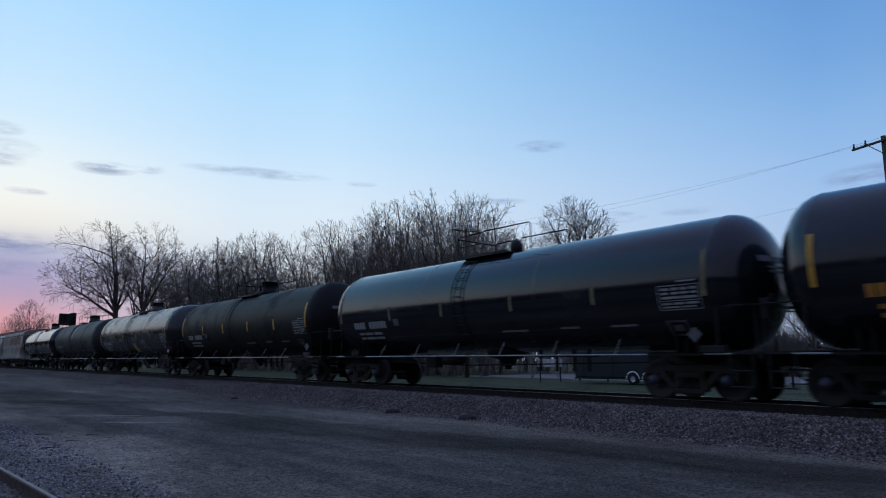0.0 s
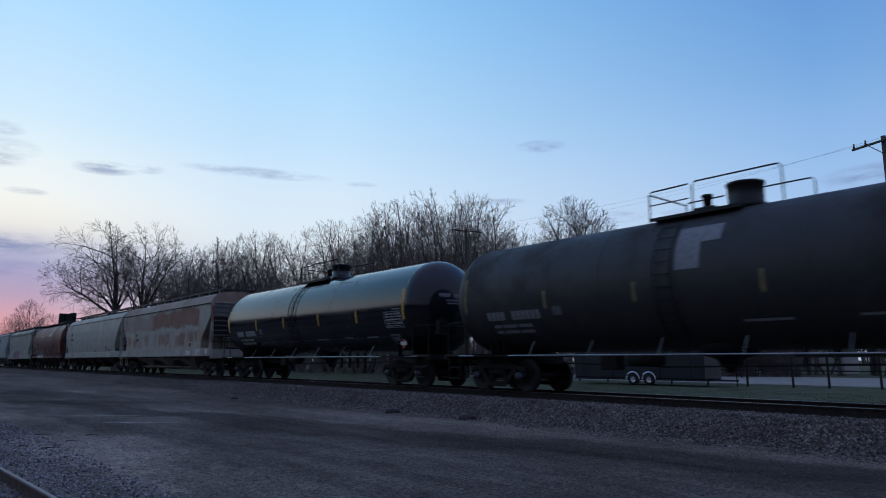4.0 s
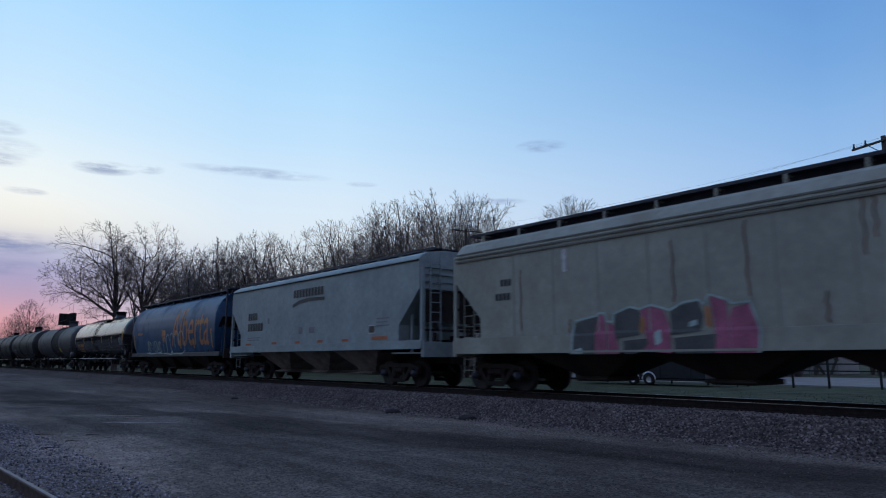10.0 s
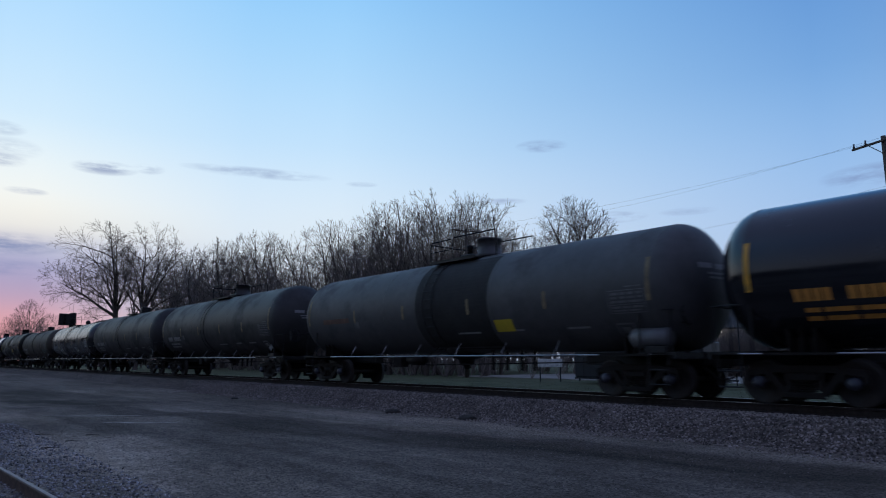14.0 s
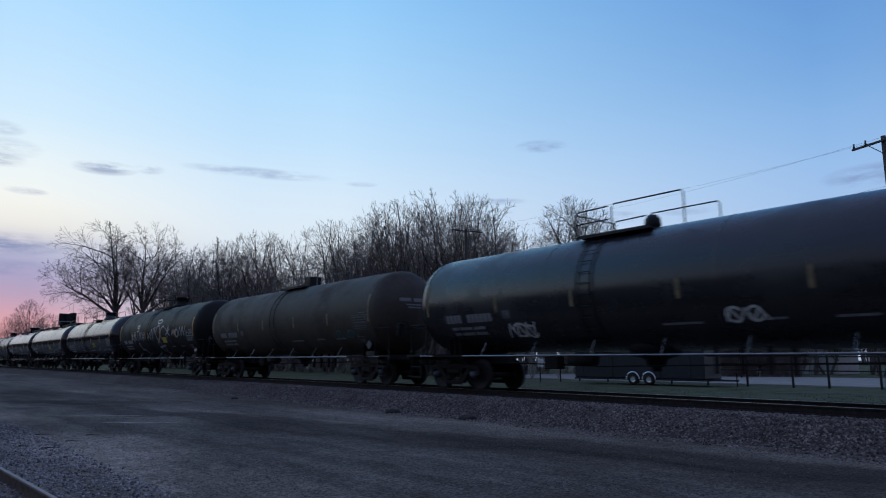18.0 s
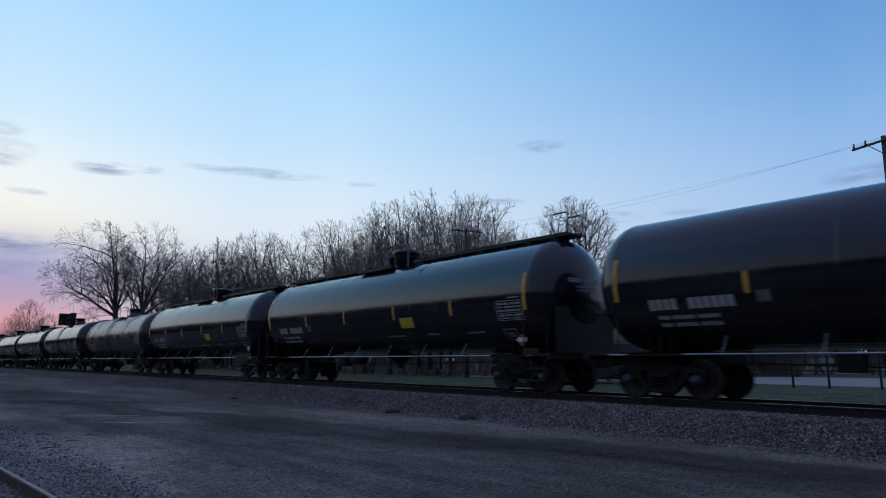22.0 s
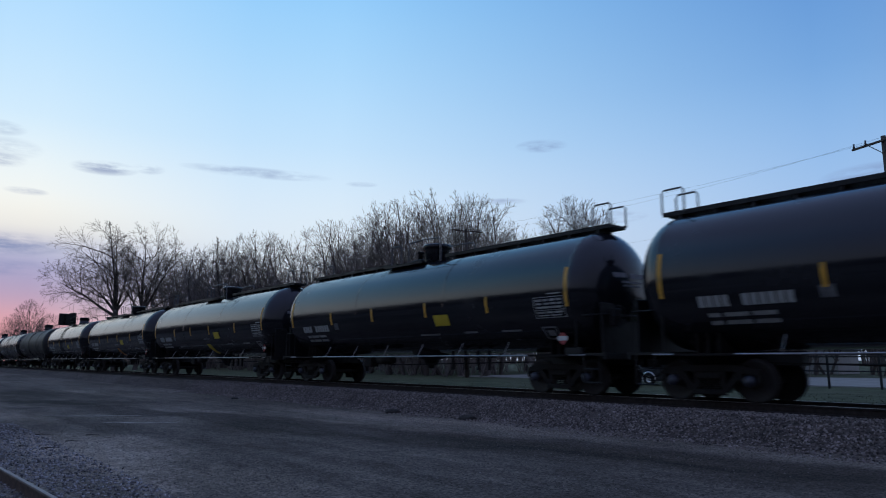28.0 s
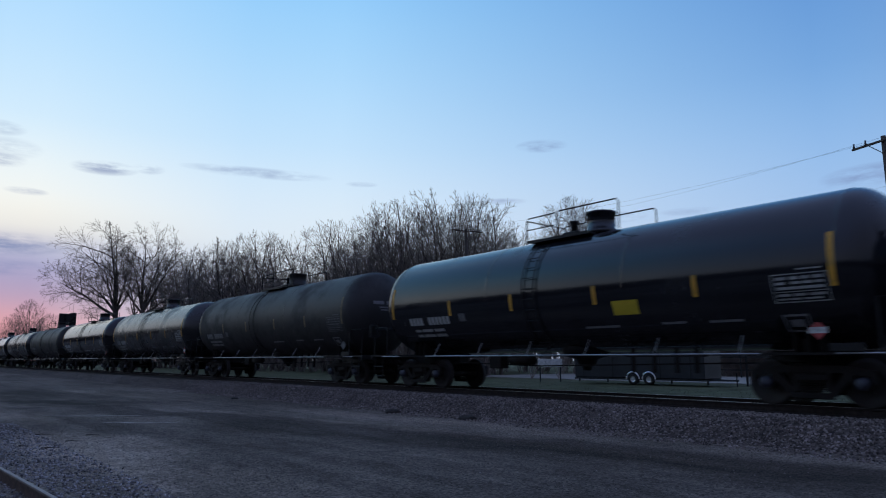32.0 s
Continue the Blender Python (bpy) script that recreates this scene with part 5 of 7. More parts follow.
def panels(name, key, rows, mat, label="", lift=0.016):
    """Each (x0, x1, z0, z1) becomes a part of its own."""
    def add(car, half, fy):
        for i, (x0, x1, z0, z1) in enumerate(rows):
            part(name, ("panel", key, i), lambda bm: rect(bm, lambda z: skin(fy, z), x0, x1, z0, z1, lift), M[mat], car, label=label)
    return add


def bar_text(key, x, z, h, count, mat):
    def add(car, half, fy):
        for i in range(count):
            part("letter_bar", ("bar_text", key), lambda bm: rect(bm, lambda q: fy(q) + 0.012, 0, h * 0.62, z, z + h), M[mat], car, (x + i * h * 0.76, 0, 0))
    return add


def word_on(text, x, z, width, height, slant, mat, label):
    """A painted word laid on the curved side."""
    def add(car, half, fy):
        cu = bpy.data.curves.new("word", "FONT")
        cu.body, cu.size, cu.shear = text, 1.0, slant
        cu.offset = 0.004
        tmp = new("word", cu)
        me = bpy.data.meshes.new_from_object(tmp.evaluated_get(bpy.context.evaluated_depsgraph_get()))
        bpy.data.objects.remove(tmp)
        bm = bmesh.new()
        bm.from_mesh(me)
        xs = [v.co.x for v in bm.verts]
        ys = [v.co.y for v in bm.verts]
        for k in range(1, 16):
            y = min(ys) + (max(ys) - min(ys)) * k / 16
            bmesh.ops.bisect_plane(bm, geom=bm.verts[:] + bm.edges[:] + bm.faces[:], plane_co=(0, y, 0), plane_no=(0, 1, 0))
        for v in bm.verts:
            px = x + (v.co.x - min(xs)) / (max(xs) - min(xs)) * width
            pz = z + (v.co.y - min(ys)) / (max(ys) - min(ys)) * height
            v.co = (px, -(fy(pz) + 0.012), pz)
        bm.to_mesh(me)
        bm.free()
        me.materials.clear()
        me.materials.append(M[mat])
        ob = new("lettering", me)
        ob.parent = car
        tagged(ob, label)
    return add


def long_pipes(car, half, fy):
    for z, y in ((0.98, -1.25), (0.50, -0.95)):
        part("outlet_pipe", ("long_pipe", z), lambda bm: tube(bm, [(-5.2, y, z), (4.2, y, z)], 0.045, 8), M["grey_bottom"], car, label="long pale pipe below the sill")


def capsule(cx, z0, z1, w):
    r = w / 2
    return arc(cx, z1 - r, r, r, 0, 180, 8) + arc(cx, z0 + r, r, r, 180, 360, 8)


M["mauve"] = material("pink_spray_paint", (0.42, 0.115, 0.20), 0.6, vary=0.3, scale=2)
M["charcoal"] = material("charcoal_spray_paint", (0.085, 0.09, 0.09), 0.6, vary=0.3, scale=2)
M["ash"] = material("grey_spray_paint", (0.20, 0.205, 0.21), 0.6, vary=0.25, scale=2)
M["mint"] = material("pale_mint_spray_paint", (0.42, 0.55, 0.52), 0.6, vary=0.3, scale=2)
M["ochre"] = material("ochre_letter_paint", (0.50, 0.215, 0.085), 0.6, vary=0.25, scale=1.5, dirt=(0.32, 0.19, 0.09), dirt_amount=0.4, dirt_scale=1.2)
M["safety_orange"] = material("orange_reflective_tape", (0.48, 0.14, 0.05), 0.55, vary=0.2, scale=5)
M["rust"] = material("rust_stain", (0.20, 0.085, 0.040), 0.8, vary=0.4, scale=3)
M["dark_ink"] = material("dark_grey_lettering", (0.045, 0.045, 0.05), 0.6, vary=0.2, scale=6)
M["faint_gold"] = material("worn_gold_paint", (0.120, 0.040, 0.022), 0.6, vary=0.5, scale=3, dirt=(0.105, 0.016, 0.018), dirt_amount=0.6, dirt_scale=2.5)
M["window"] = material("black_tag_frame", (0.012, 0.012, 0.014), 0.4, vary=0.2)

def gx(q):
    return -3.75 + (q + 3.6) * 0.86


def gz(z):
    return 1.14 + (z - 1.2) * 0.92


def sheet(rows):
    return [[(gx(x), gz(z)) for x, z in r] for r in rows]


# block letters: dark and pink faces with notches
LETTER = sheet([[(-3.58, 1.10), (-3.50, 1.72), (-3.40, 1.98), (-2.62, 2.10), (-2.72, 1.10)], [(-2.08, 1.50), (-2.05, 2.12), (-1.55, 2.27), (-1.22, 2.18), (-1.28, 1.52)], [(-1.80, 1.10), (-1.78, 1.48), (-0.75, 1.50), (-1.10, 1.22), (-1.40, 1.10)],
                [(-0.30, 1.55), (-0.32, 2.12), (0.05, 2.28), (0.48, 2.32), (0.62, 2.0), (0.50, 1.58)], [(-0.22, 1.10), (-0.25, 1.52), (1.02, 1.55), (0.80, 1.10)]])
LETTER2 = sheet([[(-2.80, 1.10), (-2.74, 1.75), (-2.58, 2.16), (-2.40, 2.14), (-2.34, 1.10)], [(-2.32, 1.10), (-2.30, 1.92), (-2.10, 1.90), (-2.0, 1.45), (-1.92, 1.10)], [(-1.35, 1.12), (-1.02, 1.30), (-1.22, 2.20), (-0.90, 2.28), (-0.52, 2.18), (-0.36, 1.80), (-0.32, 1.10)],
                 [(0.85, 1.10), (0.90, 1.60), (0.80, 2.44), (1.22, 2.28), (1.28, 1.10)], [(1.29, 1.10), (1.26, 1.85), (1.38, 2.18), (1.78, 2.20), (1.98, 1.60), (1.92, 1.10)]])
ACCENT = sheet([[(-1.30, 1.62), (-1.20, 2.05), (-1.06, 2.02), (-1.12, 1.60)], [(0.66, 1.70), (0.64, 2.22), (0.80, 2.20), (0.82, 1.68)]])
GLINT = sheet([[(-0.78, 1.30), (-0.82, 1.62), (-0.62, 1.70), (-0.58, 1.38)], [(0.20, 1.72), (0.22, 1.88), (0.42, 1.90), (0.44, 1.76)], [(-3.55, 1.12), (-3.50, 1.26), (-3.22, 1.28), (-3.22, 1.12)]])
OUTLINE = sheet([[(-3.62, 1.10), (-3.54, 1.74), (-3.43, 2.02), (-2.66, 2.13), (-2.58, 2.20), (-2.38, 2.18), (-2.34, 1.96), (-2.10, 1.94)], [(-2.09, 1.94), (-2.08, 2.15), (-1.55, 2.31), (-1.22, 2.23), (-0.90, 2.32), (-0.50, 2.22), (-0.33, 2.15)],
                 [(-0.33, 2.15), (0.05, 2.32), (0.48, 2.36), (0.64, 2.25), (0.78, 2.47), (1.24, 2.32), (1.38, 2.22), (1.80, 2.24), (2.02, 1.60), (1.96, 1.10)]])


def red_x(q):
    return -5.05 + (q + 4.9) * 0.84


def zag(x, z0, z1):
    n = 6
    return [(x + 0.03 * math.sin(i * 2.1 + x), z0 + (z1 - z0) * i / n) for i in range(n + 1)]


H = {
    "rust": dict(kind="flat", coaming=4.68, lift=-0.04, length=17.8, paint="rust_hopper", label="grey covered hopper with broad rust patches and yellow strips", ribs=0, outlets=3, bottom="grey_bottom", inset=1.7,
                 strips=(-6.5, -4.5, -2.17, 0.78, 2.93, 5.16, 7.1), strip_h=0.48,
                 extra=(panels("white_panel", "r1", [(4.95, 5.65, 1.18, 1.46), (6.6, 7.15, 1.18, 1.48), (7.9, 8.25, 1.25, 1.5)], "white"), panels("tag_frame", "r2", [(5.34, 5.78, 1.62, 1.92)], "white"), panels("dark_tag", "r3", [(5.38, 5.74, 1.655, 1.885)], "window", lift=0.02), bar_text("r", -5.2, 2.5, 0.2, 4, "dark_ink"), bar_text("r5", -5.0, 2.15, 0.22, 4, "dark_ink"), panels("red_tag", "r4", [(6.85, 7.0, 1.2, 1.32)], "red", lift=0.02), long_pipes)),
    "pale": dict(kind="round", length=19.4, paint="pale_hopper", label="pale grey round-sided covered hopper with roof walkway", outlets=4, inset=2.0, chord="rust",
                 extra=(bar_text("p1", -6.95, 3.05, 0.24, 4, "dark_ink"), bar_text("p2", -7.05, 2.60, 0.24, 7, "dark_ink"), panels("stencil_line", "p5", [(-7.0, -6.3, 2.28, 2.34), (-6.95, -6.2, 2.16, 2.21), (-3.6, -3.5, 2.9, 3.1)], "grey_ink"), panels("orange_dash", "p3", [(-6.15, -5.65, 1.62, 1.70), (-2.65, -2.15, 1.62, 1.70), (1.75, 2.2, 1.62, 1.70), (5.9, 6.6, 1.62, 1.72)], "rust"), panels("tag_frame", "p4", [(5.3, 5.62, 1.72, 1.98)], "window"),
                        panels("jacking_plate", "p6", [(-8.2, -7.9, 1.2, 1.95), (7.75, 8.05, 1.2, 1.95)], "pale_hopper"))),
    "red": dict(kind="cylinder", length=17.9, paint="red_hopper", label="dark red cylindrical covered hopper with grey graffiti", outlets=4, inset=2.38, strips=(-6.82, -4.14, -1.72, 1.25, 4.5, 7.15), trim="red_hopper",
                extra=(add_blob("graffiti", "g1", [capsule(red_x(q), z0, z1, w) for q, z0, z1, w in ((-4.55, 1.3, 2.02, 0.66), (-3.45, 1.3, 1.97, 0.62), (-2.75, 1.3, 2.05, 0.6), (-1.95, 1.3, 2.0, 0.66), (-1.15, 1.3, 1.95, 0.74), (-4.6, 1.9, 2.36, 0.26), (-3.25, 1.95, 2.44, 0.26), (-2.7, 2.0, 2.52, 0.28), (-1.75, 1.98, 2.54, 0.30))], "ash", "grey bubble graffiti"),
                       add_blob("graffiti", "g2", [[(red_x(q), z) for q, z in r] for r in ([(-4.85, 1.17), (-4.9, 1.46), (-3.85, 1.48), (-3.95, 1.19)], [(-3.7, 1.17), (-3.75, 1.44), (-2.3, 1.46), (-2.4, 1.17)], [(-1.9, 1.17), (-2.0, 1.46), (-0.75, 1.48), (-0.9, 1.17)])], "white", "white lower half of the bubble graffiti"),
                       panels("flag_sign", "g3", [(1.5, 1.75, 3.3, 3.62), (2.2, 2.45, 3.36, 3.66), (1.9, 2.05, 3.42, 3.55)], "white"), lines_on("faded_emblem", "g9", [arc(3.75, 2.75, 0.34, 0.62, -70, 80), arc(4.25, 2.75, 0.34, 0.62, 100, 250), arc(3.6, 3.2, 0.28, 0.40, -60, 60), arc(4.4, 3.2, 0.28, 0.40, 120, 240), [(4.0, 1.9), (4.0, 2.9), (3.95, 3.5)], [(4.9, 3.1), (5.3, 2.9), (5.7, 3.05)]], 0.16, "faint_gold", "faint worn plant emblem"), lines_on("emblem", "g4", [arc(-2.1, 3.2, 0.36, 0.22, 10, 160)], 0.09, "white", "faded pale arc"),
                       bar_text("g5", -6.65, 2.28, 0.17, 2, "white"), bar_text("g6", -5.65, 2.3, 0.17, 6, "white"), panels("stencil_line", "g7", [(-6.3, -6.0, 1.8, 1.86), (-6.3, -6.0, 1.70, 1.75), (-5.65, -5.25, 1.82, 1.88)], "white"), panels("white_tag", "g8", [(6.2, 6.5, 1.75, 1.9)], "white"))),
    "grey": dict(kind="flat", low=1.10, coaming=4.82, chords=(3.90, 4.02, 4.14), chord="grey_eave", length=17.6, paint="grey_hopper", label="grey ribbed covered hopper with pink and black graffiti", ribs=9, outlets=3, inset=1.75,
                 extra=(add_blob("graffiti", "h1", LETTER, "charcoal", "charcoal block graffiti"), add_blob("graffiti", "h2", LETTER2, "mauve", "pink block graffiti"), add_blob("graffiti", "h10", ACCENT, "ochre", "orange graffiti shading", 0.016), add_blob("graffiti", "h11", GLINT, "mint", "mint graffiti glint", 0.016), lines_on("graffiti", "h3", OUTLINE, 0.05, "mint", "mint graffiti outline"),
                        panels("tag_frame", "h4", [(4.55, 5.1, 1.78, 2.1)], "white"), lines_on("rust_streak", "h5", [zag(6.65, 1.6, 2.6), zag(-3.8, 1.6, 1.95), zag(2.36, 1.6, 2.2), zag(0.9, 2.2, 3.8), zag(-0.8, 2.2, 3.6), zag(3.1, 2.8, 3.9), zag(3.3, 3.1, 3.9), zag(-5.5, 1.7, 3.4), zag(5.0, 2.9, 3.9)], 0.035, "rust", "thin rust streak"), panels("white_streak", "h6", [(-4.0, -3.85, 3.2, 3.8)], "white"), bar_text("h7", -6.3, 3.0, 0.2, 3, "dark_ink"), bar_text("h8", -6.5, 2.6, 0.2, 4, "dark_ink"))),
    "bluegrey": dict(kind="flat", low=1.28, shape="tall", chords=(4.24,), coaming=4.66, lift=-0.12, length=16.4, paint="blue_grey_hopper", label="light blue-grey covered hopper with orange dashes", outlets=3, bottom="grey_bottom", inset=2.3, ribs=0,
                     extra=(bar_text("b0", -1.15, 3.55, 0.34, 10, "dark_ink"), lines_on("emblem", "b1", [[(-1.2, 3.2), (-0.6, 3.36), (0.2, 3.42), (1.5, 3.38)]], 0.14, "dark_ink", "dark swoosh under the lettering"), bar_text("b2", -5.7, 2.78, 0.33, 4, "dark_ink"), bar_text("b3", -5.7, 2.26, 0.36, 6, "dark_ink"), panels("stencil_line", "b6", [(-5.7, -4.3, 1.92, 1.96), (-5.7, -4.4, 1.82, 1.86), (5.2, 6.0, 2.35, 2.40), (5.2, 5.9, 2.22, 2.27), (5.2, 6.0, 2.1, 2.14), (0.3, 0.75, 2.0, 2.25), (-0.6, -0.25, 2.0, 2.28), (-3.6, -3.4, 2.55, 2.8)], "grey_ink"),
                            panels("orange_dash", "b4", [(-5.9, -5.3, 1.6, 1.68), (-3.1, -2.6, 1.6, 1.7), (-0.9, -0.45, 1.6, 1.7), (1.0, 1.45, 1.6, 1.7), (2.9, 3.35, 1.6, 1.7), (4.9, 5.9, 1.62, 1.74)], "safety_orange"), panels("tag_frame", "b5", [(4.72, 5.12, 1.85, 2.16)], "white"), panels("dark_tag", "b7", [(4.75, 5.09, 1.885, 2.125)], "window", lift=0.02))),
    "blue": dict(kind="cylinder", length=17.7, paint="blue_hopper", label="blue cylindrical covered hopper lettered Alberta in ochre yellow", outlets=4, inset=2.38, strips=(-7.0, -3.9, -1.8, 2.0, 4.2, 6.9), trim="blue_hopper", sill="blue_sill",
                 extra=(word_on("Alberta", 0.5, 1.72, 6.0, 2.2, 0.22, "ochre", "large ochre word Alberta"),
                        lines_on("graffiti", "a1", zig(-4.3, -3.0, 1.5, 2.05, 5) + zig(-2.9, -1.7, 1.45, 2.0, 6) + [arc(-3.9, 1.75, 0.30, 0.36, 30, 330, 10), arc(-2.6, 1.75, 0.34, 0.34, 200, 520, 10), arc(-1.75, 1.7, 0.26, 0.36, 20, 350, 10), [(-4.4, 1.38), (-3.4, 1.30), (-2.2, 1.36), (-1.2, 1.30)],
                                                    arc(-0.75, 1.75, 0.34, 0.55, -60, 240, 12), arc(-0.1, 1.85, 0.36, 0.60, -30, 220, 12), arc(0.65, 1.9, 0.40, 0.62, -20, 260, 14), arc(1.45, 2.0, 0.42, 0.60, -20, 215, 14), arc(2.25, 1.95, 0.48, 0.66, -90, 200, 14), [(-0.9, 1.32), (0.3, 1.26), (1.5, 1.30), (2.4, 1.28)]], 0.055, "mint", "white outlined bubble graffiti"),
                        add_blob("grain_emblem", "a2", [[(-1.2, 2.1), (-1.25, 2.75), (-0.55, 2.75), (-0.5, 1.95)]], "ochre", "ochre grain emblem patch"), bar_text("a3", -6.2, 2.55, 0.16, 8, "ochre"))),
}
M["blue_sill"] = material("blue_grey_sill_paint", (0.055, 0.058, 0.066), 0.6, vary=0.3, scale=1.5)
for kind, x, style, more in TRAIN:
    if kind == "tank":
        tank(x, style, **more)
    else:
        hopper_car(x, dict(H[style], **more))


# ---------------------------------------------------------------- bare trees
def grow_tree(seed, crown, fork, stems, limbs_per_stem, counts, angle, rise, lean=0.0, droop=0.0, ratio=(0.55, 0.5, 0.5, 0.55), girth=0.30, wander=0.16, reach_span=(0.70, 1.02)):
    """A leafless tree: stems that fork into limbs, branches and twigs, all of them ending inside an egg-shaped crown.
    crown: centre x, centre z, half width, half depth, half height. counts: children per limb, branch, twig level."""
    rnd = random.Random(seed)
    cx, cz, rx, ry, rz = crown
    limbs, twigs = [], []

    def room(p, d):
        """Way left to the crown's uneven outline."""
        q = Vector(((p.x - cx) / rx, p.y / ry, (p.z - cz) / rz))
        v = Vector((d.x / rx, d.y / ry, d.z / rz))
        a_, b_, c_ = v.dot(v), q.dot(v), q.dot(q) - 1.0
        disc = b_ * b_ - a_ * c_
        if disc < 0:
            return 0.4
        hit = (-b_ + math.sqrt(disc)) / a_
        lobe = 0.94 + 0.20 * noise.noise(d * 2.3 + Vector((seed * 1.7, 0, 0)))
        return max(0.4, hit * lobe)

    def run(p, d, length, r0, r1, level, up):
        n = max(2, min(8 if r0 > 0.035 else 2, int(length / 0.55)))
        pts, rad = [p.copy()], [r0]
        w = wander * (0.7 if level == 0 else 1.0)
        for i in range(n):
            d = (d + Vector((rnd.uniform(-w, w), rnd.uniform(-w, w), rnd.uniform(-w, w) + up))).normalized()
            p = p + d * (length / n)
            pts.append(p.copy())
            rad.append(r0 + (r1 - r0) * (i + 1) / n)
        (limbs if r0 > 0.035 else twigs).append((pts, rad))
        return pts, rad

    def along(pts, rad, f):
        k = min(len(pts) - 2, int(f * (len(pts) - 1)))
        t = f * (len(pts) - 1) - k
        return pts[k].lerp(pts[k + 1], t), (pts[k + 1] - pts[k]).normalized(), rad[k] + (rad[k + 1] - rad[k]) * t

    def split(pts, rad, length, level, start):
        k = counts[level]
        az = rnd.uniform(0, 6.28)
        for j in range(k):
            f = min(1.0, start + (1.0 - start) * (j + rnd.uniform(0.35, 1.0)) / k)
            p, d, r = along(pts, rad, f)
            az += 2.4 + rnd.uniform(-0.5, 0.5)
            side = d.orthogonal().normalized()
            side = side * math.cos(az) + d.cross(side) * math.sin(az)
            ang = radians(angle[min(level + 1, len(angle) - 1)]) * rnd.uniform(0.75, 1.2)
            if j == k - 1 and f > 0.9:
                ang *= 0.3
            cd = (d * math.cos(ang) + side * math.sin(ang)).normalized()
            ln = min(room(p, cd) * rnd.uniform(0.85, 1.05), length * ratio[min(level, len(ratio) - 1)] * rnd.uniform(0.7, 1.2) * (1.2 - 0.45 * f))
            if ln < 0.12:
                continue
            r = max(0.006, min(r * 0.72, 0.012 + ln * 0.012))
            cp, cr = run(p, cd, ln, r, max(0.005, r * 0.35), level + 1, rise * 0.6)
            if level + 1 < len(counts):
                split(cp, cr, ln, level + 1, 0.22)

    for s_ in range(stems):
        a0 = 6.283 * s_ / stems + rnd.uniform(-0.5, 0.5)
        tilt = radians(angle[0]) * (0.45 if stems > 1 else 0.05)
        d = Vector((math.cos(a0) * math.sin(tilt) + lean, math.sin(a0) * math.sin(tilt), 1)).normalized()
        p = Vector((math.cos(a0) * 0.3 * (stems > 1), math.sin(a0) * 0.3 * (stems > 1), -0.3))
        g = girth / math.sqrt(stems)
        pts, rad = run(p, d, fork, g, g * 0.8, 0, 0.02)
        top_p, top_d, top_r = pts[-1], (pts[-1] - pts[-2]).normalized(), rad[-1]
        az = rnd.uniform(0, 6.28)
        for j in range(limbs_per_stem):
            low = j / max(1, limbs_per_stem - 1)             # 0: the leader, 1: the lowest limb
            f = 1.0 - 0.30 * low * rnd.uniform(0.6, 1.0)
            q, dd, r = along(pts, rad, f)
            az += 2.4 + rnd.uniform(-0.35, 0.35)
            ang = radians(angle[0]) * (0.12 + 0.95 * low) * rnd.uniform(0.85, 1.12)
            cd = Vector((math.cos(az) * math.sin(ang), math.sin(az) * math.sin(ang), math.cos(ang)))
            cd = (cd + top_d * 0.15).normalized()
            ln = room(q, cd) * rnd.uniform(*reach_span)
            lr = max(0.05, g * rnd.uniform(0.42, 0.60))
            cp, cr = run(q, cd, ln, lr, 0.028, 0, rise * (1 - low) - droop * low * 0.06)
            split(cp, cr, ln, 0, 0.16)
    return limbs, twigs


def limb_mesh(name, limbs, sides, thick, mat):
    verts, faces = [], []
    for pts, rad in limbs:
        base = len(verts)
        for i, p in enumerate(pts):
            d = (pts[min(i + 1, len(pts) - 1)] - pts[max(i - 1, 0)]).normalized()
            a = d.orthogonal().normalized()
            b = d.cross(a)
            r = max(rad[i], thick)
            for k in range(sides):
                t = 2 * math.pi * k / sides
                verts.append(tuple(p + r * (a * math.cos(t) + b * math.sin(t))))
        for i in range(len(pts) - 1):
            for k in range(sides):
                u, v = base + i * sides, base + (i + 1) * sides
                faces.append((u + k, u + (k + 1) % sides, v + (k + 1) % sides, v + k))
    me = bpy.data.meshes.new(name)
    me.from_pydata(verts, [], faces)
    me.materials.append(mat)
    me.polygons.foreach_set("use_smooth", [True] * len(me.polygons))
    me.update()
    return me


TREE_KINDS = {}


def tree_kind(name, *args, thick=0.010, **k):
    limbs, twigs = grow_tree(*args, **k)
    top = max(p.z for pts, _ in twigs for p in pts)
    TREE_KINDS[name] = (limb_mesh("trunk", limbs, 5, 0.02, M["bark"]), limb_mesh("twigs", twigs, 3, thick, M["twig"]), top)


# seed, crown, fork height, stems, limbs a stem, children per level, angles, rise
tree_kind("broad_a", 12, (-4.3, 14.4, 6.6, 5.8, 7.7), 9.2, 1, 21, (9, 7, 5, 2), (114, 48, 46, 44), 0.008, lean=-0.11, droop=0.5, thick=0.016, girth=0.46)
tree_kind("broad_b", 14, (1.6, 15.4, 5.7, 4.8, 6.8), 9.0, 1, 16, (9, 7, 5, 2), (104, 48, 46, 44), 0.005, lean=0.07, droop=0.3, thick=0.016, girth=0.38)
for nm, sd, hw, st, fk in (("upright_a", 21, 3.6, 2, 4.2), ("upright_b", 33, 4.4, 3, 3.6), ("upright_c", 47, 4.6, 1, 5.0), ("upright_d", 61, 3.4, 2, 4.6)):
    tree_kind(nm, sd, (0.0, 10.4, hw, hw, 5.9), fk, st, {1: 10, 2: 6, 3: 4}[st], (8, 6, 4), (56, 40, 42, 44), 0.05, ratio=(0.50, 0.5, 0.55), thick=0.0115, girth=0.30, wander=0.17, reach_span=(0.66, 1.04))
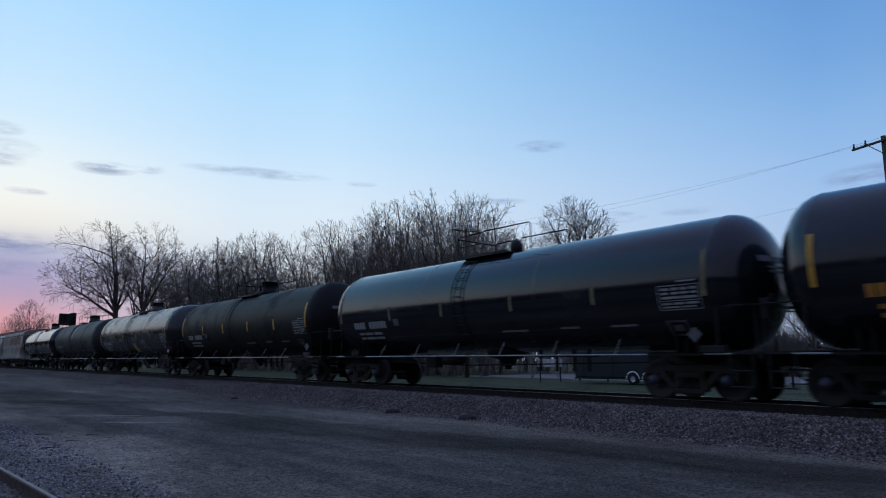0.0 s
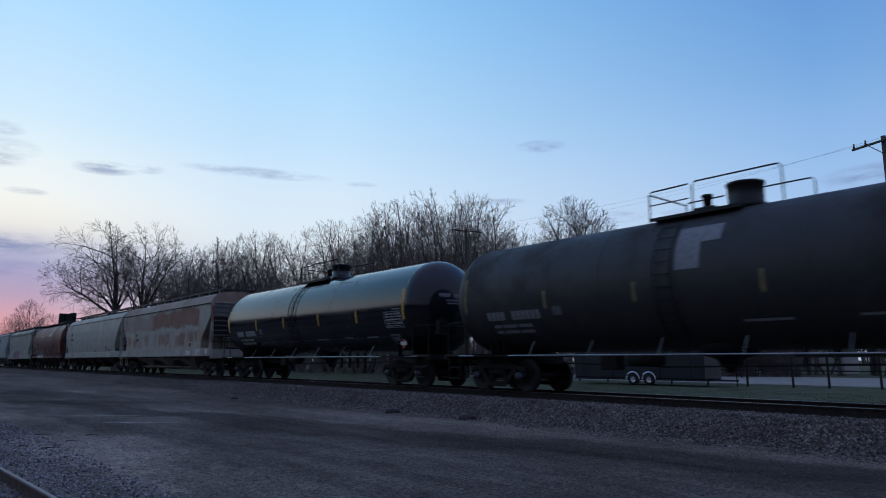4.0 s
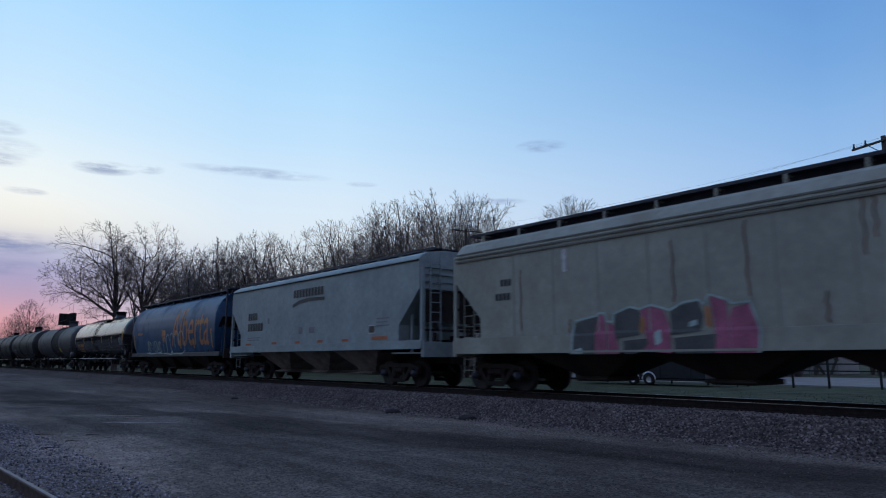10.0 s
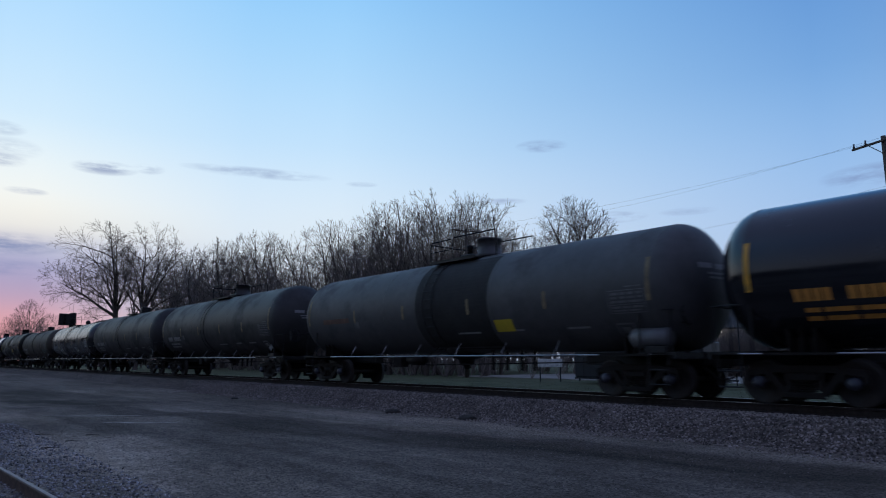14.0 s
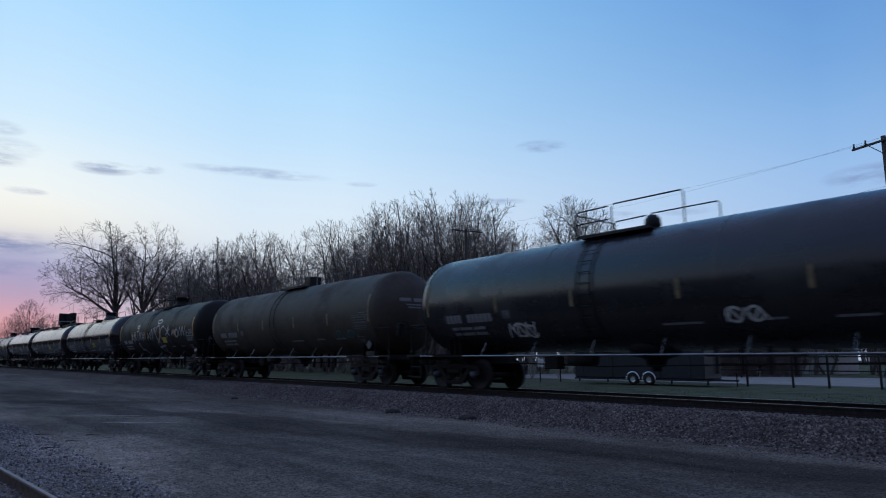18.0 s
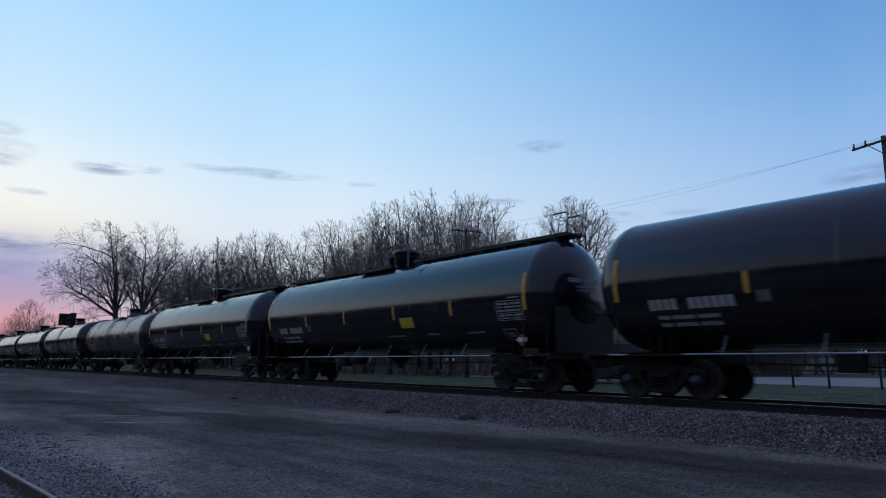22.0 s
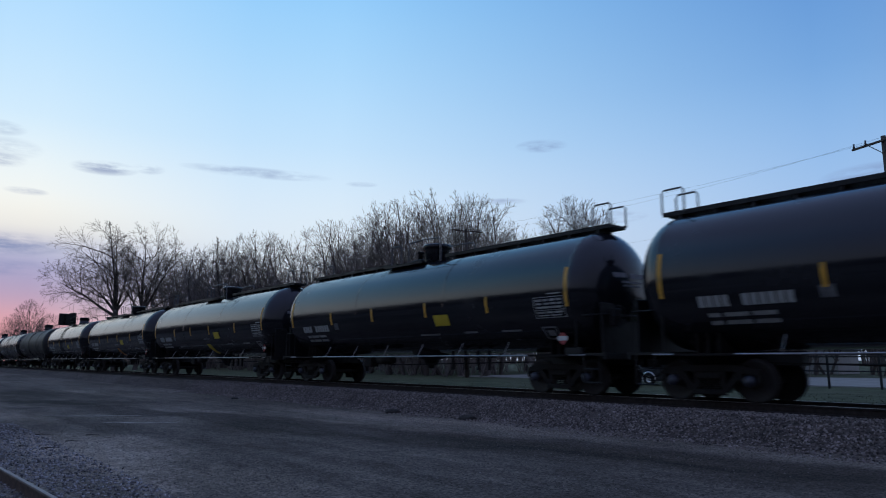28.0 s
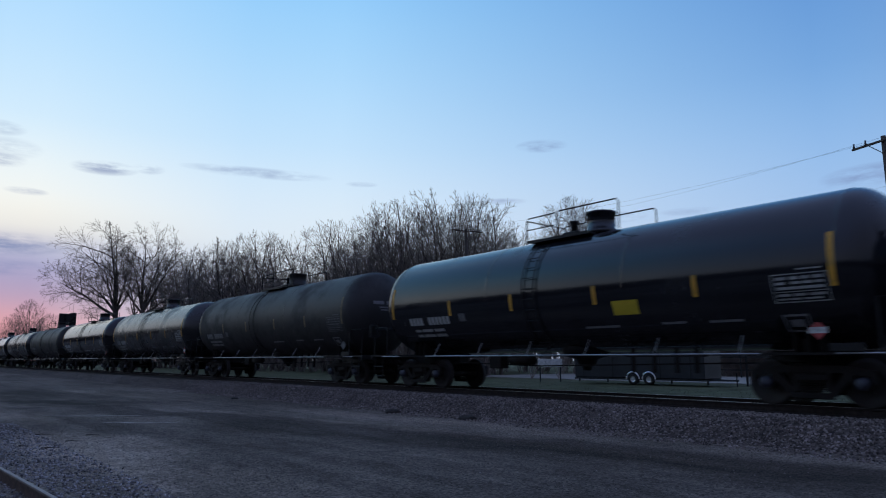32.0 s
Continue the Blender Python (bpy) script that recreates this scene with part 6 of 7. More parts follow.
tree_kind("round_a", 55, (0.0, 14.2, 5.6, 5.6, 5.9), 9.8, 1, 14, (9, 7, 5), (80, 44, 44, 42), 0.03, thick=0.014, girth=0.34)
tree_kind("round_b", 71, (0.0, 8.0, 4.4, 4.4, 6.0), 2.6, 2, 6, (8, 6, 5), (60, 40, 40, 40), 0.05, thick=0.014, girth=0.24)


def tree(kind, x, y, top, turn, label, wide=1.0):
    trunk, twigs, h = TREE_KINDS[kind]
    t = tagged(new("tree"), label, "tree", "bare trees behind the track")
    a = new("trunk", trunk)
    b = new("crown", twigs)
    a.parent = b.parent = t
    s = (top + 0.55) / h
    t.matrix_world = Matrix.LocRotScale((x, y, -0.55), Euler((0, 0, turn)), (s * wide, s * wide, s))
    return t


LB = "bare broad-crowned tree dark against the evening sky"
LU = "leafless upright young tree in a thicket behind the track"
tree("broad_a", -104.8, 26.3, 21.6, 1.31, LB, 1.0)
tree("broad_b", -103.7, 28.8, 22.0, 1.28, LB, 1.0)
tree("round_b", -197.8, 29.5, 16.8, 0.41, LU, 1.0)
tree("round_b", -187.3, 31.6, 12.7, 5.66, LU, 0.9)
tree("upright_c", -208.2, 27.0, 13.1, 3.94, LU, 1.2)
tree("upright_c", -176.9, 33.4, 9.2, 2.74, LU, 1.2)
tree("upright_a", -110.5, 41.4, 20.7, 1.14, LU, 1.1)
tree("upright_b", -101.1, 43.3, 21.5, 2.70, LU, 1.1)
tree("upright_c", -95.5, 43.6, 21.2, 3.65, LU, 1.05)
tree("upright_a", -96.8, 47.9, 20.1, 3.93, LU, 1.1)
tree("upright_b", -81.3, 43.1, 19.1, 1.23, LU, 1.05)
tree("upright_c", -74.0, 43.9, 19.3, 2.01, LU, 1.15)
tree("upright_b", -63.2, 42.2, 17.7, 5.20, LU, 1.0)
tree("upright_d", -62.1, 40.3, 19.1, 4.39, LU, 0.7)
tree("upright_c", -56.9, 40.7, 17.9, 1.72, LU, 1.0)
tree("upright_a", -52.6, 39.9, 17.6, 3.61, LU, 1.0)
tree("upright_b", -49.8, 40.2, 17.7, 5.35, LU, 1.0)
tree("upright_d", -50.3, 42.8, 17.2, 0.76, LU, 1.0)
tree("upright_a", -48.8, 44.4, 17.9, 5.79, LU, 0.9)
tree("upright_b", -49.5, 49.5, 18.0, 1.80, LU, 0.95)
tree("upright_c", -53.6, 52.5, 16.5, 0.16, LU, 1.0)
tree("upright_c", -61.1, 66.0, 18.4, 2.21, LU, 0.9)
tree("upright_d", -62.8, 71.3, 17.8, 0.51, LU, 0.9)
tree("round_a", -54.8, 68.9, 22.7, 5.98, LU, 1.0)
tree("upright_b", -70.0, 46.0, 18.6, 0.70, LU, 1.1)
tree("upright_d", -66.5, 44.6, 18.0, 2.90, LU, 1.1)
tree("upright_a", -59.5, 43.6, 18.2, 0.35, LU, 1.05)
tree("upright_b", -55.0, 43.4, 17.8, 4.40, LU, 1.0)
tree("upright_c", -46.4, 41.3, 17.0, 5.10, LU, 1.0)
tree("upright_a", -44.6, 42.6, 16.6, 2.20, LU, 0.95)
tree("upright_c", -58.0, 55.0, 18.8, 3.30, LU, 1.1)
tree("upright_b", -77.5, 45.6, 18.4, 4.90, LU, 1.1)
tree("upright_d", -86.5, 44.2, 18.8, 1.00, LU, 1.15)
tree("upright_c", -26.6, 70.1, 12.0, 1.77, LU, 1.0)
tree("round_b", -27.4, 75.2, 11.7, 4.19, LU, 1.0)
tree("upright_b", -21.5, 71.8, 9.9, 2.03, LU, 1.0)
tree("upright_a", -24.4, 78.3, 11.4, 2.00, LU, 1.0)
tree("upright_b", -121.1, 41.5, 19.6, 1.99, LU, 1.3)
tree("upright_d", -118.8, 47.8, 19.6, 0.95, LU, 1.3)
tree("upright_a", -116.8, 52.3, 20.7, 4.04, LU, 1.3)
tree("upright_d", -113.3, 59.5, 20.3, 5.34, LU, 1.3)
tree("upright_a", -110.6, 64.4, 19.9, 5.39, LU, 1.3)
tree("upright_c", -107.3, 69.8, 24.4, 4.22, LU, 1.3)
tree("upright_c", -103.3, 75.5, 25.1, 0.48, LU, 1.3)
tree("upright_c", -99.0, 81.2, 23.9, 3.83, LU, 1.3)
tree("upright_b", -94.4, 86.5, 23.2, 5.54, LU, 1.3)
tree("upright_c", -90.2, 90.8, 22.8, 1.81, LU, 1.3)
tree("upright_d", -131.1, 39.8, 21.6, 1.55, LU, 1.25)
tree("upright_b", -127.6, 40.9, 20.9, 3.71, LU, 1.25)
tree("upright_c", -142.4, 47.3, 23.1, 0.99, LU, 1.25)
tree("upright_c", -136.6, 48.6, 24.1, 3.55, LU, 1.25)
tree("upright_d", -135.8, 51.0, 22.8, 2.25, LU, 1.25)
tree("upright_d", -131.5, 50.9, 23.1, 2.82, LU, 1.25)
tree("upright_c", -123.3, 49.8, 24.1, 2.26, LU, 1.25)
tree("upright_d", -135.8, 58.9, 23.8, 4.99, LU, 1.25)
tree("upright_d", -125.9, 56.4, 24.3, 6.18, LU, 1.25)


# ---------------------------------------------------------------- undergrowth behind the track
def brush(name, n, spot, height, seed, label):
    """Leafless shrubs and saplings too many to count, as one object."""
    rnd = random.Random(seed)
    limbs = []
    for _ in range(n):
        x, y = spot(rnd)
        h = rnd.uniform(*height)
        for s in range(rnd.randint(3, 6)):
            d = Vector((rnd.uniform(-0.5, 0.5), rnd.uniform(-0.5, 0.5), 1)).normalized()
            p = Vector((x, y, ground_height(x, y) - 0.05))
            pts, rad = [p.copy()], [0.03]
            for i in range(3):
                d = (d + Vector((rnd.uniform(-0.3, 0.3), rnd.uniform(-0.3, 0.3), 0.15))).normalized()
                p = p + d * h / 3
                pts.append(p.copy())
                rad.append(0.034 - 0.008 * (i + 1))
                for q in range(3):
                    e = (d + Vector((rnd.uniform(-1, 1), rnd.uniform(-1, 1), rnd.uniform(-0.2, 0.8)))).normalized()
                    limbs.append(([p.copy(), p + e * h * 0.16, p + (e + Vector((0, 0, 0.25))) * h * 0.30], [0.020, 0.017, 0.013]))
            limbs.append((pts, rad))
    ob = new(name, limb_mesh(name, limbs, 3, 0.01, M["twig"]))
    return tagged(ob, label, "brush", kind="stuff")


brush("undergrowth", 130, lambda r: (-r.uniform(33, 160), r.uniform(37, 62)), (1.2, 4.5), 3, "tangled leafless shrubs and saplings below the trees")
brush("hedge", 90, lambda r: (-29.9 + 6.1 * (q := r.random()), 56.8 + 4.2 * q + r.uniform(-0.6, 0.6)), (2.5, 3.5), 6, "low leafless hedge before the white house")
brush("thicket", 260, lambda r: (-r.uniform(44, 132), r.uniform(38, 66)), (5.0, 10.5), 8, "dense leafless saplings under the trees")
brush("back_lot_brush", 150, lambda r: (-54.5 + 13.0 * (q := r.random()), 69.1 + 13.0 * q + r.uniform(-4, 4)), (4.5, 8.0), 9, "dense leafless brush behind the drive")
brush("far_scrub", 80, lambda r: (-r.uniform(165, 330), r.uniform(24, 60)), (2.0, 6.0), 4, "distant leafless scrub along the line")


def far_woods():
    """A distant wood on the horizon as one uneven dark mass of many thin stems."""
    rnd = random.Random(12)
    limbs = []
    for i in range(1900):
        a = radians(rnd.uniform(58, 190))
        d = rnd.uniform(230, 330)
        x, y = d * math.cos(a), d * math.sin(a)
        if y < 45:
            y = 45 + rnd.uniform(0, 20)
        h = rnd.uniform(5, 11)
        p = Vector((x, y, -0.6))
        top = p + Vector((rnd.uniform(-2, 2), rnd.uniform(-2, 2), h))
        limbs.append(([p, p.lerp(top, 0.5), top], [0.35, 0.28, 0.12]))
        for k in range(4):
            b = p.lerp(top, rnd.uniform(0.3, 0.9))
            limbs.append(([b, b + Vector((rnd.uniform(-2.5, 2.5), rnd.uniform(-2.5, 2.5), rnd.uniform(0.5, 3)))], [0.2, 0.1]))
    ob = new("far_woods", limb_mesh("far_woods", limbs, 3, 0.05, M["bark"]))
    tagged(ob, "distant leafless wood along the horizon", "woods", kind="stuff")


far_woods()


def yard_woods():
    """The unseen wood behind the camera, added to darken tank reflections and car ends."""
    rnd = random.Random(31)
    limbs = []
    for i in range(2500):
        a = radians(rnd.uniform(184, 428))
        far = 1.0 - smooth01(192, 206, math.degrees(a))
        d = rnd.uniform(62, 88) + 30 * far
        h = rnd.uniform(8, 12.5)
        p = Vector((d * math.cos(a), d * math.sin(a), -0.7))
        if p.x > 0 and 9 < p.y < 21:
            continue                    # the track runs on through the wood
        top = p + Vector((rnd.uniform(-1, 1), rnd.uniform(-1, 1), h))
        limbs.append(([p, p.lerp(top, 0.5), top], [0.30, 0.26, 0.06]))
        for k in range(4):
            b = p.lerp(top, rnd.uniform(0.2, 0.9))
            limbs.append(([b, b + Vector((rnd.uniform(-1.6, 1.6), rnd.uniform(-1.6, 1.6), rnd.uniform(0.5, 2.0)))], [0.2, 0.06]))
    for i in range(900):                # belt added unseen on the line's near side, outside the yard, darkening tank reflections
        p = Vector((rnd.uniform(-430, -115), rnd.uniform(-30, -9), -0.7))
        top = p + Vector((rnd.uniform(-1, 1), rnd.uniform(-1, 1), rnd.uniform(11, 17)))
        limbs.append(([p, p.lerp(top, 0.5), top], [0.30, 0.26, 0.06]))
        for k in range(5):
            b = p.lerp(top, rnd.uniform(0.2, 0.95))
            limbs.append(([b, b + Vector((rnd.uniform(-1.8, 1.8), rnd.uniform(-1.8, 1.8), rnd.uniform(0.5, 2.2)))], [0.2, 0.06]))
    ob = new("yard_woods", limb_mesh("yard_woods", limbs, 3, 0.05, M["bark"]))
    tagged(ob, "unseen leafless wood round the yard, added to darken reflections", "woods", kind="stuff")


yard_woods()


def grass_tufts():
    rnd = random.Random(9)
    verts, faces = [], []
    for _ in range(4500):
        x = rnd.uniform(-45, 4)
        y = 18.2 + 14 * rnd.random() ** 1.6
        z = ground_height(x, y)
        for b in range(3):
            a = rnd.uniform(0, 6.28)
            h, w = rnd.uniform(0.02, 0.06), 0.012
            dx, dy = math.cos(a), math.sin(a)
            k = len(verts)
            verts += [(x - dy * w, y + dx * w, z), (x + dy * w, y - dx * w, z), (x + dx * 0.06, y + dy * 0.06, z + h)]
            faces.append((k, k + 1, k + 2))
    ob = raw("grass_tufts", verts, faces, M["grass"])
    tagged(ob, "short winter grass blades on the verge", "grass", kind="stuff")


grass_tufts()

# pale concrete drive behind the lawn
solid("road", lambda bm: box(bm, -46, 60, 40.5, 60, -0.60, -0.50), M["concrete"], "pale concrete drive behind the lawn", "road", kind="structure")


# ---------------------------------------------------------------- fence, trailer, house, sign, poles
def fence_post(bm):
    box(bm, -0.05, 0.05, -0.05, 0.05, -0.62, 1.22, 0.008)


def fence_board(bm):
    box(bm, -1.12, 1.12, -0.022, 0.022, -0.035, 0.035)


M["fence"] = material("black_fence_paint", (0.012, 0.012, 0.012), 0.7, vary=0.3, scale=3)
fence = tagged(new("fence"), "black three-rail fence along the drive", "fence")
FENCE_X = [-30.2, -27.8, -25.4, -23.0, -20.6, -18.2, -15.7, -13.9, -11.5, -9.1, -6.7, -4.3]
for px, qx in zip(FENCE_X, FENCE_X[1:] + [-1.9]):
    part("post", ("fpost",), fence_post, M["fence"], fence, (px, 38.2, 0))
    for z in (0.34, 0.70, 1.08):
        bd = part("board", ("fboard",), fence_board, M["fence"], fence, ((px + qx) / 2, 38.15, z))
        bd.scale = ((qx - px) / 2.24, 1, 1)

M["trailer"] = material("dark_trailer_panel", (0.022, 0.025, 0.030), 0.35, vary=0.2, scale=1.5)
M["tyre"] = material("tyre_rubber", (0.012, 0.012, 0.012), 0.85, vary=0.2)
M["chrome"] = material("bright_trim_metal", (0.65, 0.66, 0.68), 0.3, 0.9, vary=0.1)
trailer = tagged(new("cargo_trailer"), "dark enclosed cargo trailer with bright fenders parked on the lawn", "trailer")
trailer.matrix_world = pose(-23.1, 36.0, -0.55, 0, 0, 4)
part("body", ("tr_body",), lambda bm: box(bm, -4.7, 3.9, -1.1, 1.1, 0.38, 2.5, 0.05), M["trailer"], trailer)
part("frame_rail", ("tr_frame",), lambda bm: box(bm, -4.7, 4.0, -1.12, 1.12, 0.28, 0.37), M["fence"], trailer)
for tx in (-4.0, -1.9, 1.25, 3.1):
    part("trim_strip", ("tr_trim",), lambda bm: box(bm, -0.02, 0.02, -1.125, -1.10, 0.4, 2.45), M["fence"], trailer, (tx, 0, 0))
for wx in (-0.52, 0.52):
    tw = part("tyre", ("tr_tyre",), lambda bm: (lathe(bm, [(-0.11, 0.18), (-0.11, 0.31), (-0.07, 0.34), (0.07, 0.34), (0.11, 0.31), (0.11, 0.18), (-0.11, 0.18)], "Y", 20)), M["tyre"], trailer, (wx, -1.06, 0.34))
    part("rim", ("tr_rim",), lambda bm: lathe(bm, [(-0.10, 0.0), (-0.10, 0.06), (-0.06, 0.17), (-0.11, 0.2), (0.05, 0.2), (0.05, 0)], "Y", 16), M["chrome"], tw)
    part("fender", ("tr_fender",), lambda bm: tube(bm, [(0.42 * math.cos(a), 0, 0.42 * math.sin(a)) for a in (i * math.pi / 10 for i in range(11))], 0.045, 6), M["chrome"], trailer, (wx, -1.14, 0.34))
part("tongue", ("tr_tongue",), lambda bm: (tube(bm, [(3.9, -0.7, 0.33), (5.3, 0, 0.33)], 0.05), tube(bm, [(3.9, 0.7, 0.33), (5.3, 0, 0.33)], 0.05), tube(bm, [(5.2, 0, 0.0), (5.2, 0, 0.75)], 0.035)), M["fence"], trailer)

M["siding"] = material("pale_siding", (0.42, 0.40, 0.37), 0.7, vary=0.12, scale=1.0, dirt=(0.32, 0.3, 0.27), dirt_amount=0.3)
M["roof"] = material("dark_shingle_roof", (0.05, 0.048, 0.047), 0.9, vary=0.3, scale=2, bump=0.4, bump_scale=8)
M["pane"] = material("dark_window_glass", (0.02, 0.022, 0.026), 0.08, vary=0.1)


def gable(bm, w, d, h, rise):
    prism(bm, [(-w / 2, 0), (w / 2, 0), (w / 2, h), (0, h + rise), (-w / 2, h)], -d / 2, d / 2)


def gable_roof(w, d, h, rise):
    def build(bm):
        for s in (-1, 1):
            a = [bm.verts.new(v) for v in ((s * (w / 2 + 0.35), -d / 2 - 0.3, h - 0.2), (s * (w / 2 + 0.35), d / 2 + 0.3, h - 0.2), (0, d / 2 + 0.3, h + rise + 0.03), (0, -d / 2 - 0.3, h + rise + 0.03))]
            b = [bm.verts.new(v.co + Vector((0, 0, 0.16))) for v in a]
            bm.faces.new(a)
            bm.faces.new(b[::-1])
            for i in range(4):
                bm.faces.new((a[i], a[(i + 1) % 4], b[(i + 1) % 4], b[i]))
    return build


def house(x, y, turn, w, d, h, rise, label):
    t = tagged(new("house"), label, "house")
    t.matrix_world = pose(x, y, -0.6, 0, 0, turn)
    part("wall", ("hwall", w, d), lambda bm: gable(bm, w, d, h, rise), M["siding"], t)
    part("roof", ("hroof", w, d), gable_roof(w, d, h, rise), M["roof"], t)
    for wx in (-w / 4, w / 4):
        for wz in (1.0, 3.6):
            if wz + 1.2 < h:
                win = part("window", ("hwin",), lambda bm: box(bm, -0.5, 0.5, -0.06, 0.04, 0, 1.3), M["siding"], t, (wx, -d / 2, wz))
                part("pane", ("hpane",), lambda bm: box(bm, -0.42, 0.42, -0.075, -0.062, 0.08, 1.22), M["pane"], win)
    return t


house(-30.9, 62.2, -64, 7.0, 3.8, 4.5, 2.0, "low white house with dark roof beyond the drive")
house(-34, 80, 0, 14, 6, 2.7, 1.0, "pale low house beyond the drive")

M["sign_glow"] = bpy.data.materials.new("lit_sign_face")
M["sign_glow"].use_nodes = True
sg = M["sign_glow"].node_tree.nodes["Principled BSDF"]
sg.inputs["Base Color"].default_value = (0.8, 0.62, 0.2, 1)
sg.inputs["Emission Color"].default_value = (1.0, 0.80, 0.30, 1)
sg.inputs["Emission Strength"].default_value = 0.9
sign = tagged(new("lit_sign"), "yellow lit sign box on a dark post", "sign")
sign.matrix_world = pose(-31.0, 68.3, 0, 0, 0, 24)
part("cabinet", ("sg_box",), lambda bm: box(bm, -1.45, 1.45, -0.15, 0.15, 3.8, 5.95, 0.03), M["fence"], sign)
part("face", ("sg_face",), lambda bm: box(bm, -1.32, 1.32, -0.17, -0.155, 3.92, 5.83), M["sign_glow"], sign, label="glowing yellow sign face")
for i, (a, b, c, d) in enumerate(((-0.8, -0.45, 4.4, 5.3), (-0.3, 0.15, 4.5, 5.1), (0.25, 0.7, 4.55, 5.15), (-0.2, 0.9, 4.2, 4.32))):
    part("bar", ("sg_bar", i), lambda bm: box(bm, a, b, -0.19, -0.175, c, d), M["fence"], sign)
part("post", ("sg_post",), lambda bm: box(bm, -0.12, 0.12, -0.12, 0.12, -0.7, 3.8), M["fence"], sign)

M["lamp_glow"] = bpy.data.materials.new("lamp_glow")
M["lamp_glow"].use_nodes = True
lg = M["lamp_glow"].node_tree.nodes["Principled BSDF"]
lg.inputs["Emission Color"].default_value = (1.0, 0.93, 0.78, 1)
lg.inputs["Emission Strength"].default_value = 6.0
lamp = tagged(new("street_lamp"), "lit street lamp on a thin dark pole", "lamp")
lamp.matrix_world = pose(-26.2, 54.0, -0.6)
part("pole", ("lamp_pole",), lambda bm: tube(bm, [(0, 0, 0), (0, 0, 6.6), (0.3, -0.3, 6.8)], 0.06), M["fence"], lamp)
part("head", ("lamp_head",), lambda bm: lathe(bm, [(6.62, 0.0), (6.62, 0.14), (6.75, 0.16), (6.85, 0.05), (6.85, 0)], "Z", 10), M["lamp_glow"], lamp, (0.3, -0.3, 0), label="glowing lamp head")

wall_lamp = tagged(new("wall_lamp"), "small lit lamp on the white house wall", "lamp")
wall_lamp.matrix_world = pose(-29.91, 58.16, 3.47, 0, 0, 26)
part("bracket", ("wl_arm",), lambda bm: tube(bm, [(0, 0.5, 0), (0, 0, 0.05)], 0.03), M["fence"], wall_lamp)
part("bulb", ("wl_bulb",), lambda bm: lathe(bm, [(-0.16, 0.0), (-0.12, 0.12), (0.0, 0.17), (0.12, 0.12), (0.16, 0)], "Z", 12), M["lamp_glow"], wall_lamp, label="glowing lamp bulb")

board = tagged(new("sign_board"), "small plain white sign board on two posts", "sign")
board.matrix_world = pose(-30.5, 35.4, 0, 0, 0, 30)
part("panel", ("wb",), lambda bm: box(bm, -0.85, 0.85, -0.03, 0.03, 0.45, 0.98, 0.01), M["white"], board)
for s in (-0.7, 0.7):
    part("post", ("wbp",), lambda bm: box(bm, -0.04, 0.04, 0.032, 0.10, -0.6, 1.0), M["fence"], board, (s, 0, 0))

def railway_signal(x, y):
    """Two dark signal heads back to back on one mast beside the line."""
    t = tagged(new("railway_signal"), "dark railway signal mast with two square-backed heads", "signal")
    t.matrix_world = pose(x, y, -0.6)
    part("mast", ("sig_mast",), lambda bm: tube(bm, [(0, 0, 0), (0, 0, 7.6)], 0.09, 8), M["fence"], t)
    part("bracket", ("sig_arm",), lambda bm: box(bm, -0.06, 0.06, -1.0, 0.6, 6.55, 6.65), M["fence"], t)
    for yy, w, z0, z1, dx in ((-0.72, 0.62, 5.98, 7.52, 0.12), (0.42, 0.32, 5.74, 7.68, -0.12)):
        h = part("signal_head", ("sig_head", yy), lambda bm: box(bm, -0.05 + dx, 0.05 + dx, yy - w, yy + w, z0, z1, 0.03), M["fence"], t)
        for k in range(3):
            part("hood", ("sig_hood", yy, k), lambda bm: (lathe(bm, [(0, 0.0), (0, 0.16), (0.34, 0.17), (0.34, 0.14), (0.02, 0.13), (0.02, 0)], "X", 10), shift(bm, 0, dx + 0.05, yy, z0 + 0.3 + k * 0.46)), M["fence"], h)
    return t


railway_signal(-98.2, 18.85)


M["pole"] = material("weathered_pole_wood", (0.075, 0.06, 0.05), 0.9, vary=0.35, scale=2, stretch=(1, 1, 0.2), bump=0.4)
M["insulator"] = material("grey_insulator", (0.12, 0.12, 0.13), 0.4, vary=0.1)
M["wire"] = material("line_wire", (0.05, 0.05, 0.055), 0.6, vary=0.1)


def utility_pole(x, y, top, turn, label):
    p = tagged(new("utility_pole"), label, "utility pole", "utility poles")
    p.matrix_world = pose(x, y, -0.6, 0, 0, turn)
    h = top + 0.6
    part("pole", ("upole", h), lambda bm: lathe(bm, [(0, 0), (0, 0.17), (h, 0.11), (h + 0.02, 0)], "Z", 12), M["pole"], p)
    arm = part("crossarm", ("uarm",), lambda bm: box(bm, -1.5, 1.5, -0.05, 0.05, -0.05, 0.05, 0.01), M["pole"], p, (0, -0.15, h - 0.25))
    for ix in (-1.4, -0.8, 0.8, 1.4):
        part("insulator", ("uins",), lambda bm: lathe(bm, [(0.07, 0), (0.07, 0.04), (0.14, 0.06), (0.18, 0.03), (0.26, 0.05), (0.28, 0)], "Z", 8), M["insulator"], arm, (ix, 0, 0))
    for s in (-1, 1):
        part("brace", ("ubrace", s), lambda bm: tube(bm, [(s * 0.7, 0, 0), (0, 0.03, -0.6)], 0.02, 5), M["pole"], arm)
    return p


utility_pole(-9.31, 34.77, 11.22, -21, "wooden utility pole with crossarm and wires")
utility_pole(-42.20, 38.32, 12.30, 75, "wooden utility pole among the bare trees")


